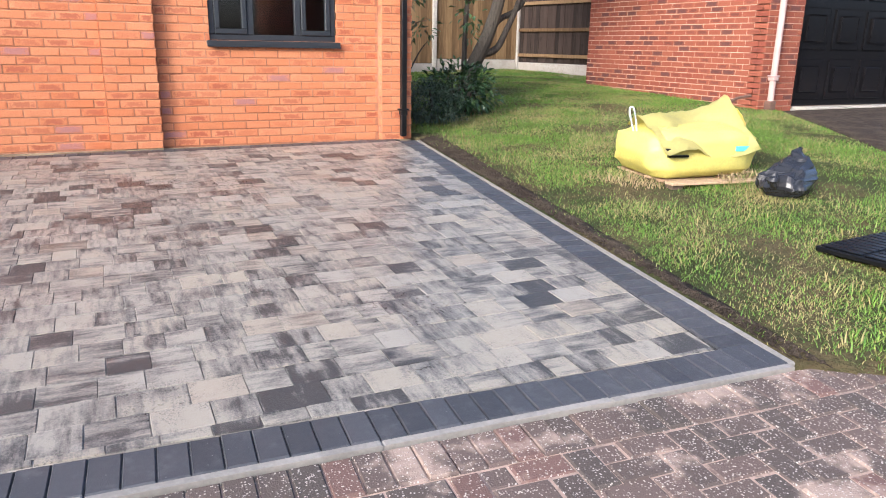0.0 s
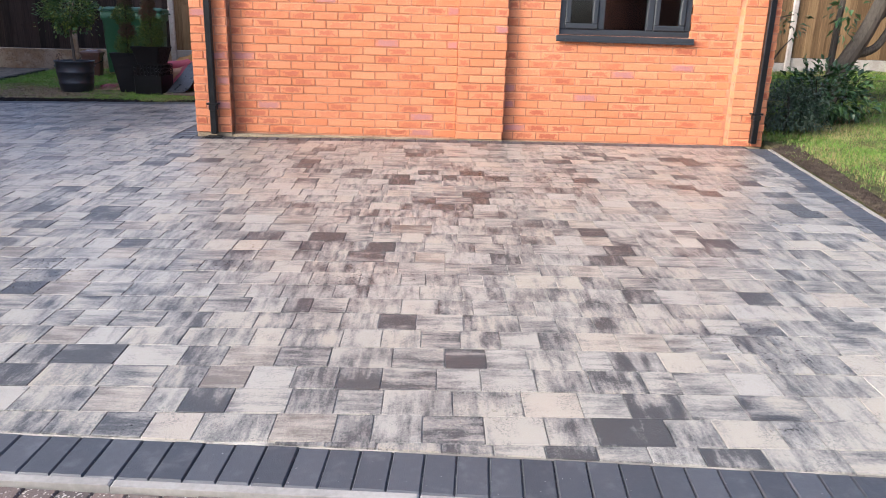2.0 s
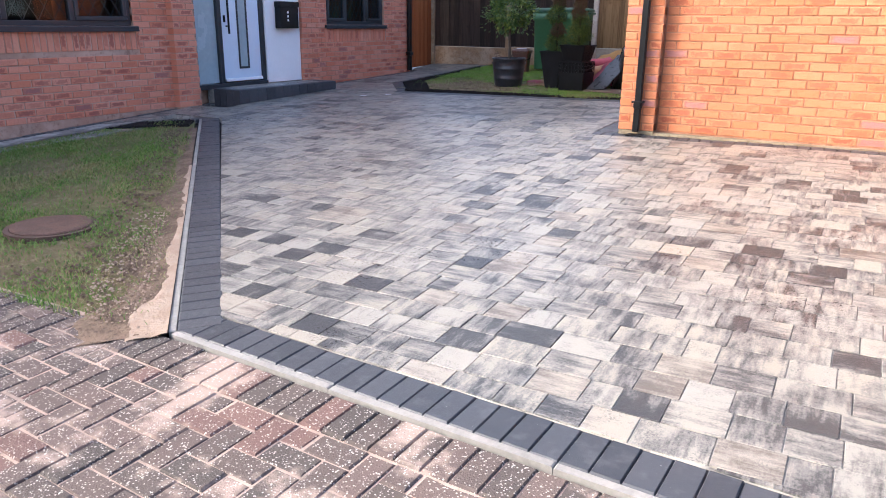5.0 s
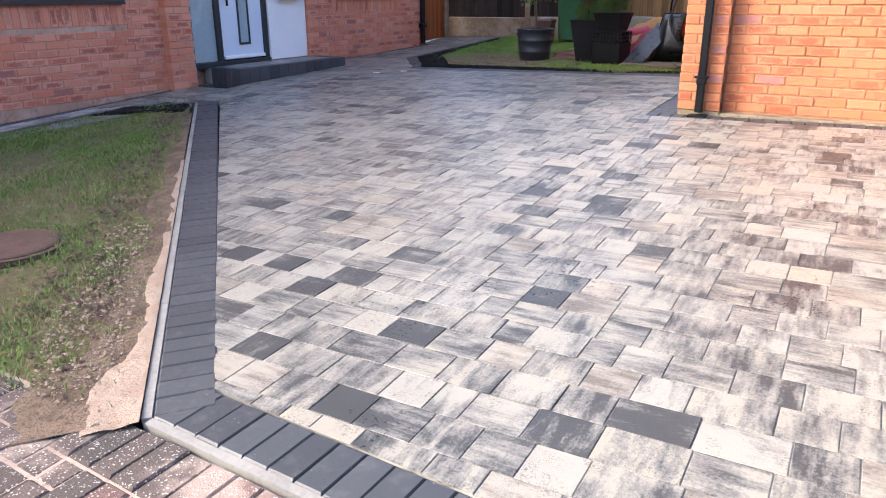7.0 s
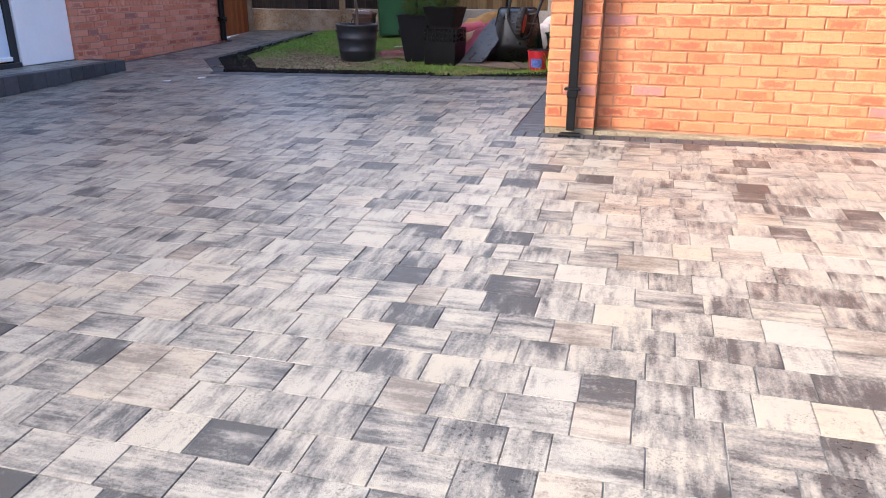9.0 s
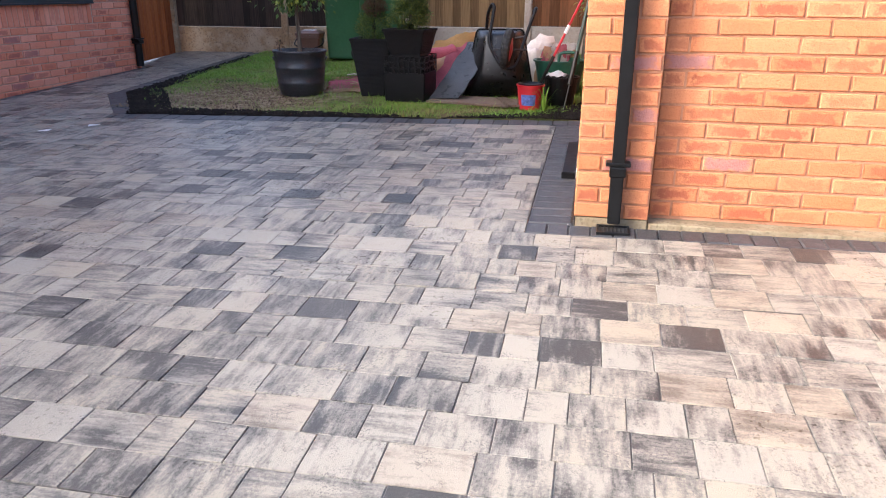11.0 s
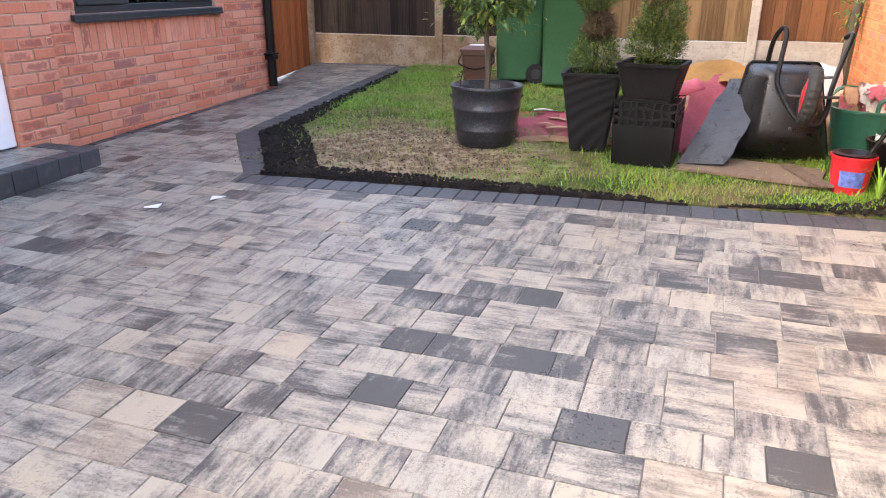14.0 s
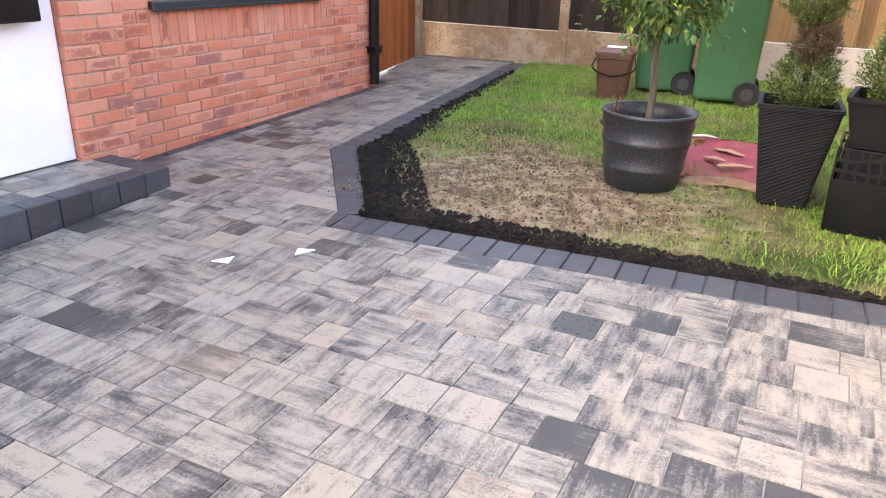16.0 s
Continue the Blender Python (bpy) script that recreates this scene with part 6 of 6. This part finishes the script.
BX, BY = -2.53, 10.64
red = bucket("mop_bucket", (BX, BY, gz(BX, BY)), 0.088, 0.112, 0.20, RED, "small red plastic mop bucket with a coloured label")
part("label", loft(bmesh.new(), [[(0.1005 * (0.9 + z * 1.1) * math.cos(a), 0.1005 * (0.9 + z * 1.1) * math.sin(a), z) for a in [radians(-130 + 9 * k) for k in range(9)]] for z in (0.045, 0.135)], close=False, cap=False), plain("blue_label", (0.10, 0.16, 0.45), 0.4, 0.6, 40), red, "blue and pink printed label")
part("wringer", loft(bmesh.new(), [ring(0.10, 0.19, 20), ring(0.112, 0.222, 20), ring(0.085, 0.225, 20), ring(0.05, 0.20, 20)]), BLACK, red, "black wringer insert")
mop = thing("mop_pole", "red metal mop pole with a pale joint leaning on the wall", "pole")
a, b = Vector((-2.46, 10.66, gz(-2.5, 10.6) + 0.2)), Vector((-2.09, 10.62, 1.12))
part("sleeve", tube(bmesh.new(), [a, a + (b - a) * 0.3], 0.013, 8), BLACK, mop, "black lower sleeve")
part("pole", tube(bmesh.new(), [a + (b - a) * 0.3, b], 0.0105, 8), RED, mop, "red pole")
part("joint", tube(bmesh.new(), [a + (b - a) * 0.52, a + (b - a) * 0.6], 0.0135, 8), WHITE, mop, "white joint sleeve")
spade = thing("long_tool", "long grey-green handled tool leaning against the brick wall", "tool")
a, b = Vector((-2.24, 10.52, gz(-2.2, 10.5) + 0.02)), Vector((-2.085, 10.86, 1.04))
part("shaft", tube(bmesh.new(), [a + (b - a) * 0.5, b], 0.017, 8), GREEN_POLE, spade)
part("socket", tube(bmesh.new(), [a + (b - a) * 0.22, a + (b - a) * 0.5], 0.019, 8), BLACK, spade)
part("tine", tube(bmesh.new(), [a, a + (b - a) * 0.22], 0.006, 6), BLACK, spade)
dark_b = bucket("builders_bucket", (-2.29, 10.86, gz(-2.3, 10.9)), 0.11, 0.15, 0.24, BLACK, "black rubber bucket with white rag beside the wall")
draped("white_rag", [(-2.42, 10.76, 0.265), (-2.26, 10.74, 0.262), (-2.24, 10.92, 0.265), (-2.4, 10.9, 0.27)], 0.03, WHITE, "crumpled white rag on the bucket", 9, "rag", 0.006, 8, 0.03)
VX, VY = -2.34, 11.52
trug = thing("garden_trug", "dark green plastic trug full of torn underlay scraps", "trug", (VX, VY, gz(VX, VY)))
part("tub", loft(bmesh.new(), [ring(0.17, 0, 30), ring(0.18, 0.01, 30), ring(0.235, 0.30, 30), ring(0.25, 0.30, 30), ring(0.25, 0.315, 30), ring(0.225, 0.315, 30), ring(0.165, 0.02, 30)]), TRUG, trug)
for s in (-1, 1):
    part("handle", tube(bmesh.new(), bend([(s * 0.09 - 0.09, -0.23 * s, 0.30), (s * 0.09 - 0.07, -0.25 * s, 0.39), (s * 0.09 + 0.07, -0.25 * s, 0.39), (s * 0.09 + 0.09, -0.23 * s, 0.30)]), 0.014, 8), TRUG, trug)
rg = random.Random(77)
for i in range(11):
    a, r = rg.uniform(0, 6.28), rg.uniform(0.0, 0.15)
    x, y, z = VX + r * math.cos(a), VY + r * math.sin(a), 0.28 + rg.uniform(0, 0.12)
    w, d = rg.uniform(0.10, 0.17), rg.uniform(0.08, 0.13)
    draped("waste_scrap", [(x - w / 2, y - d / 2, z), (x + w / 2, y - d / 2, z + rg.uniform(-0.06, 0.1)), (x + w / 2, y + d / 2, z + 0.06), (x - w / 2, y + d / 2, z + rg.uniform(0, 0.1))],
           0.03, (PINK, PALE_CLOTH, TAN, PALE_CLOTH)[i % 4], "torn scrap of underlay in the trug", 20 + i, "scrap", 0.012, 6, 0.04)["group"] = "torn scraps"
for i, (x, y, r, mt) in enumerate(((-2.55, 12.2, 0.17, PALE_CLOTH), (-2.48, 11.75, 0.13, TAN), (-2.62, 11.85, 0.15, PALE_CLOTH))):
    t = thing("waste_sack", "pale crumpled sack of waste behind the wheelbarrow", "sack", (x, y, gz(x, y)), 0, "waste sacks")
    bm = bmesh.new()
    bmesh.ops.create_icosphere(bm, subdivisions=3, radius=r)
    for v in bm.verts:
        v.co = v.co * (1 + 0.35 * noise.noise(v.co * 9 + Vector((i, 0, 0))))
        v.co.z = max(v.co.z * 1.5 + r * 1.3, 0)
    part("sack", bm, mt, t)
tuft = thing("grass_tuft", "tuft of long pale green leaves beside the bucket", "plant", (-2.40, 10.50, gz(-2.4, 10.5)))
rg = random.Random(5)
verts, faces = [], []
for i in range(22):
    a, l, w = rg.uniform(0, 6.28), rg.uniform(0.12, 0.25), 0.006
    dx, dy, sx, sy = math.cos(a), math.sin(a), -math.sin(a) * w, math.cos(a) * w
    k = len(verts)
    for s, q in ((0.0, 0.0), (0.3, 0.55), (0.7, 0.85), (1.0, 0.8)):
        verts += [(dx * s * l * 0.6 + sx * (1 - s), dy * s * l * 0.6 + sy * (1 - s), q * l), (dx * s * l * 0.6 - sx * (1 - s), dy * s * l * 0.6 - sy * (1 - s), q * l)]
    faces += [(k + j, k + j + 1, k + j + 3, k + j + 2) for j in (0, 2, 4)]
part_raw("leaf_blades", verts, faces, LUSH_GRASS, tuft)
small = thing("small_tree", "slim young tree with few leaves against the rear fence", "tree", (-2.15, 14.2, gz(-2.1, 14.2)))
part("trunk", tube(bmesh.new(), bend([(0, 0, 0), (0.02, 0, 0.6), (0.06, 0.02, 1.2), (0.04, 0, 1.9)]), 0.055, 9, 0.03), BARK, small)
leaves("foliage", cloud(110, (0.02, -0.05, 0.75), (0.16, 0.14, 0.25), 12, 0.3, 0.6) + cloud(420, (0.05, 0, 1.7), (0.5, 0.4, 0.45), 13, 0.3, 0.6), 0.075, 0.4, BAY, small, 0.3, 31)
for x, y in ((-6.15, 9.27), (-5.89, 9.50)):
    t = thing("corner_spacer", "small white plastic corner piece on the paving", "spacer", (x, y, gz(x, y) + 0.002), 15 if x < -6 else 200, "corner pieces")
    bm = loft(bmesh.new(), [[(-0.04, -0.03, 0), (0.04, -0.03, 0), (0.03, 0.045, 0)], [(-0.04, -0.03, 0.006), (0.04, -0.03, 0.006), (0.03, 0.045, 0.006)]])
    part("plate", bm, WHITE, t)

# ---- on the side lawn ----
YELLOW = plain("pale_yellow_sack", (0.56, 0.50, 0.13), 0.5, 0.14, 7, 0.006)
SHEEN = plain("black_polythene", (0.02, 0.021, 0.024), 0.22, 0.3, 9, 0.003)
BGX, BGY, BGT = 4.86, 5.28, -8
bag = thing("bulk_bag", "slumped pale yellow bulk bag with a loose flap", "bag", (BGX, BGY, gz(BGX, BGY) + 0.03), BGT)


def lumpy(bm, k, seed, scale):
    for v in bm.verts:
        n1 = noise.noise_vector(v.co * scale + Vector((seed, 0, 0)))
        v.co += n1 * k + noise.noise_vector(v.co * scale * 2.7 + Vector((0, seed, 0))) * k * 0.5
    return bm


def dense(rings, n):
    """Rings filled in between, for shapes that are then dented."""
    out = []
    for a, b in zip(rings, rings[1:]):
        for i in range(n):
            out.append([tuple(Vector(p) * (1 - i / n) + Vector(q) * (i / n)) for p, q in zip(a, b)])
    return out + [rings[-1]]


rings = [square(0.86, 0.66, 0.0, 0.10, n=9), square(1.0, 0.78, 0.06, 0.18, n=9), square(1.02, 0.80, 0.20, 0.2, n=9), square(0.98, 0.76, 0.30, 0.22, n=9), square(0.80, 0.6, 0.38, 0.22, 0.02, n=9), square(0.3, 0.25, 0.42, 0.1, n=9)]
bm = lumpy(loft(bmesh.new(), dense(rings, 4)), 0.04, 3, 5.0)
part("filled_body", bm, YELLOW, bag, "", True)


def flap():
    bm = bmesh.new()
    n = 18
    rows = []
    for i in range(n + 1):
        row = []
        for j in range(n + 1):
            u, v = i / n, j / n
            x = -0.46 + 0.86 * u
            y = -0.44 + 0.62 * v
            z = 0.20 + (0.27 + 0.10 * u * u) * min(1, v * 1.35) - 0.10 * (v > 0.8) * (v - 0.8) * 5
            z += 0.035 * noise.noise((u * 5, v * 4, 2.0)) + 0.02 * noise.noise((u * 13, v * 9, 5.0)) + 0.05 * (1 - v) * math.sin(u * 7)
            if u > 0.72:
                z += (u - 0.72) * 0.22 * v
            y -= 0.05 * math.sin(u * 6 + 1) * (1 - v)
            row.append(bm.verts.new((x, y, z)))
        rows.append(row)
    for r0, r1 in zip(rows, rows[1:]):
        for k in range(n):
            bm.faces.new((r0[k], r0[k + 1], r1[k + 1], r1[k]))
    bmesh.ops.solidify(bm, geom=bm.faces[:], thickness=0.004)
    return bm


part("top_flap", flap(), plain("faded_yellow_flap", (0.62, 0.57, 0.22), 0.5, 0.08, 5, 0.003), bag, "faded yellow loose flap", True)
part("inner_fold", lumpy(loft(bmesh.new(), dense([square(0.26, 0.4, 0.25, 0.08, 0.40, 0.05, n=7), square(0.28, 0.42, 0.40, 0.09, 0.40, 0.05, n=7), square(0.16, 0.26, 0.52, 0.07, 0.40, 0.05, n=7)], 4)), 0.02, 9, 6.0), plain("deep_yellow_fold", (0.78, 0.56, 0.07), 0.45, 0.1, 5, 0.003), bag, "deeper yellow folded side", True)
WEBBING = plain("grey_webbing", (0.42, 0.45, 0.47), 0.7, 0.15, 30)
for pts in ([(-0.50, 0.0, 0.34), (-0.53, 0.0, 0.42), (-0.555, 0.0, 0.52), (-0.52, 0.0, 0.53), (-0.49, 0.0, 0.44), (-0.47, 0, 0.34)], [(0.50, 0.25, 0.36), (0.62, 0.28, 0.38), (0.74, 0.30, 0.33), (0.6, 0.33, 0.33)]):
    part("lifting_loop", tube(bmesh.new(), bend(pts), 0.008, 6), WEBBING, bag, "grey webbing loop")
part("stick", tube(bmesh.new(), bend([(0.36, 0.02, 0.52), (0.47, 0.0, 0.60), (0.60, -0.03, 0.63)]), 0.013, 7), RUST, bag, "short dark stick")
for x0, x1, z0, z1, y in ((-0.44, -0.30, 0.225, 0.245, -0.405), (-0.42, -0.24, 0.175, 0.192, -0.41)):
    part("print_bar", boxed(x0, x1, y - 0.012, y + 0.02, z0, z1), BLACK, bag, "dark printed bar")
part("print_bar", boxed(0.22, 0.35, -0.412, -0.38, 0.21, 0.25), plain("turquoise_print", (0.12, 0.55, 0.55), 0.5, 0.1), bag, "turquoise printed bar")
pal = thing("pallet", "weathered wooden pallet under the yellow bag", "pallet", (BGX - 0.02, BGY - 0.05, gz(BGX, BGY) - 0.075), BGT)
for k in range(6):
    part("deck_board", boxed(-0.40, 0.56, -0.44 + k * 0.15, -0.33 + k * 0.15, 0.068, 0.088, bevel=0.003), PALE_WOOD, pal)
for x in (-0.33, 0.07, 0.48):
    for y in (-0.36, 0.0, 0.34):
        part("block", boxed(x - 0.05, x + 0.05, y - 0.05, y + 0.05, -0.04, 0.067, bevel=0.004), OLD_WOOD, pal)
RX, RY = 5.05, 4.36
sack = thing("rubbish_bag", "shiny black rubbish bag with a pulled-up corner on the grass", "bag", (RX, RY, gz(RX, RY)), 18)
rings = [[(x * 0.98, y * 0.98, z * 0.98) for x, y, z in q] for q in (square(0.30, 0.26, 0.0, 0.06, n=9), square(0.40, 0.34, 0.07, 0.1, n=9), square(0.40, 0.34, 0.16, 0.1, 0.02, n=9), square(0.30, 0.26, 0.22, 0.08, 0.07, n=9), square(0.14, 0.10, 0.30, 0.03, 0.15, n=9), square(0.03, 0.03, 0.35, 0.01, 0.20, n=9))]
part("bag", lumpy(loft(bmesh.new(), dense(rings, 4)), 0.035, 5, 9.0), SHEEN, sack)
part("knot", lumpy(loft(bmesh.new(), dense([square(0.05, 0.05, 0.08, 0.015, -0.2, n=5), square(0.08, 0.07, 0.14, 0.02, -0.24, n=5), square(0.03, 0.03, 0.20, 0.01, -0.23, n=5)], 3)), 0.012, 7, 20), SHEEN, sack)
STRAW = blade_material("dry_straw", (0.30, 0.22, 0.12), (0.42, 0.33, 0.19), (0.25, 0.2, 0.1), 0.1)
blades("straw", [(4.15, 4.98), (4.55, 4.86), (4.4, 5.3), (4.0, 5.45)], 1800, 0.11, 0.007, STRAW, "dry straw and roots beside the pallet", 0.0, lambda x, y: 0.8, 55)
blades("straw", [(4.8, 4.72), (5.35, 4.62), (5.3, 4.9), (4.9, 4.92)], 1500, 0.08, 0.007, STRAW, "dry straw and roots beside the pallet", 0.04, lambda x, y: 0.8, 56)
mat = thing("rubber_mat", "dark ribbed rubber mat lying on the lawn", "mat", (4.58, 3.12, gz(4.58, 3.12) + 0.035), 6)
part("sheet", boxed(-0.42, 0.42, -0.27, 0.27, -0.02, 0.012, bevel=0.006), BLACK, mat)
for i in range(12):
    for j in range(2):
        part("rib", boxed(-0.40 + i * 0.068, -0.35 + i * 0.068, -0.25 + j * 0.26, -0.01 + j * 0.26, 0.0125, 0.022, bevel=0.004), BLACK, mat)

# shrubs, tree and distant edge
shrub = thing("laurel_bush", "glossy dark green laurel bush beside the garage corner", "bush", (4.62, 9.15, gz(4.6, 9.1)))
bm = bmesh.new()
rg = random.Random(3)
for i in range(12):
    a = rg.uniform(0, 6.28)
    tube(bm, bend([(0.1 * math.cos(a), 0.1 * math.sin(a), 0), (0.22 * math.cos(a), 0.22 * math.sin(a), 0.25), (0.36 * math.cos(a), 0.36 * math.sin(a), 0.5)], 3), 0.012, 5, 0.005)
part("stems", bm, BARK, shrub)
leaves("foliage", cloud(900, (0, 0, 0.33), (0.46, 0.46, 0.34), 21, 0.3, 0.3), 0.105, 0.5, LAUREL, shrub, 0.1, 22)
low = thing("evergreen_shrub", "dense small-leaved dark shrub at the foot of the wall", "bush", (3.98, 8.65, gz(4, 8.6)))
part("stems", tube(bmesh.new(), bend([(0, 0, 0), (0.02, 0, 0.2), (0, 0.02, 0.4)]), 0.015, 6), BARK, low)
leaves("foliage", cloud(3600, (0, 0, 0.24), (0.42, 0.42, 0.27), 25, 0.4, 0.3), 0.04, 0.5, SHRUB, low, 0.1, 26)
thin = thing("climbing_shrub", "thin twiggy shrub with dark leaves by the wall", "bush", (3.9, 9.3, gz(3.9, 9.3)))
bm = bmesh.new()
for p in ([(0, 0, 0), (0.05, 0, 0.6), (-0.03, 0, 1.3), (0.0, 0, 1.9)], [(0.03, 0, 0.5), (0.2, 0, 0.8), (0.32, 0, 0.95)], [(0.0, 0, 0.9), (0.15, 0, 1.15), (0.3, 0, 1.2)]):
    tube(bm, bend(p), 0.012, 6, 0.005)
part("stems", bm, BARK, thin)
leaves("foliage", cloud(70, (0.2, 0, 1.1), (0.28, 0.2, 0.14), 27, 0.2, 0.6) + cloud(90, (0.05, 0, 1.55), (0.25, 0.2, 0.3), 28, 0.2, 0.6), 0.09, 0.42, LAUREL, thin, 0.3, 28)
tree = thing("tree", "grey-barked leaning garden tree with forked limbs", "tree", (5.55, 10.7, gz(5.5, 10.7)))
part("trunk", tube(bmesh.new(), bend([(-0.1, 0, -0.05), (0.0, 0, 0.35), (0.30, 0, 0.95), (0.50, 0, 1.6), (0.62, 0.1, 2.4)]), 0.13, 12, 0.075), BARK, tree)
for pts, r in (([(0.12, 0, 0.62), (0.45, 0.02, 0.72), (0.62, 0.02, 1.0), (0.78, 0, 1.35), (1.0, 0.1, 1.9)], 0.06), ([(0.26, 0, 0.9), (0.5, 0.05, 1.15), (0.85, 0.05, 1.35), (1.1, 0, 1.8)], 0.055), ([(-0.05, 0.1, 0.2), (-0.04, 0.12, 0.9), (0.0, 0.15, 1.6), (-0.06, 0.2, 2.4)], 0.045)):
    part("limb", tube(bmesh.new(), bend(pts), r, 10, r * 0.6), BARK, tree)
# unseen crown, made wide and dense to shade the neighbour's wall and block sky
leaves("crown", cloud(9000, (0.6, -0.3, 3.7), (2.0, 2.0, 1.5), 30, 0.2, 0.5) + cloud(60, (0.05, 0.1, 1.2), (0.2, 0.1, 0.5), 34, 0.3), 0.13, 0.45, LAUREL, tree, 0.3, 33)

# houses across the road close the place behind the camera
RENDER_WALL = mixed_ground("far_brick", (0.30, 0.13, 0.09), (0.36, 0.17, 0.12), (0.24, 0.12, 0.09), 2, 0.005)
for x in (-14, -1, 12):
    h = thing("far_house", "plain red brick house across the road", "house", (x, -19, -0.75), 0, "houses across the road")
    part("wall", boxed(-4.2, 4.2, -3.5, 3.5, -0.2, 5.0), RENDER_WALL, h)
    bm = loft(bmesh.new(), [[(-4.5, -3.8, 5.0), (4.5, -3.8, 5.0), (4.5, 3.8, 5.0), (-4.5, 3.8, 5.0)], [(-4.5, -0.05, 7.0), (4.5, -0.05, 7.0), (4.5, 0.05, 7.0), (-4.5, 0.05, 7.0)]])
    part("roof", bm, ROOF, h)
    for wx in (-2.3, 2.0):
        for wz in (1.0, 3.4):
            # near-black boxes stand in for the dim rooms behind these windows
            part("window", boxed(wx - 0.8, wx + 0.8, 3.46, 3.53, wz, wz + 1.1), NEAR_BLACK, h)
    part("door", boxed(-0.45, 0.45, 3.46, 3.54, 0.0, 2.05), WHITE, h)
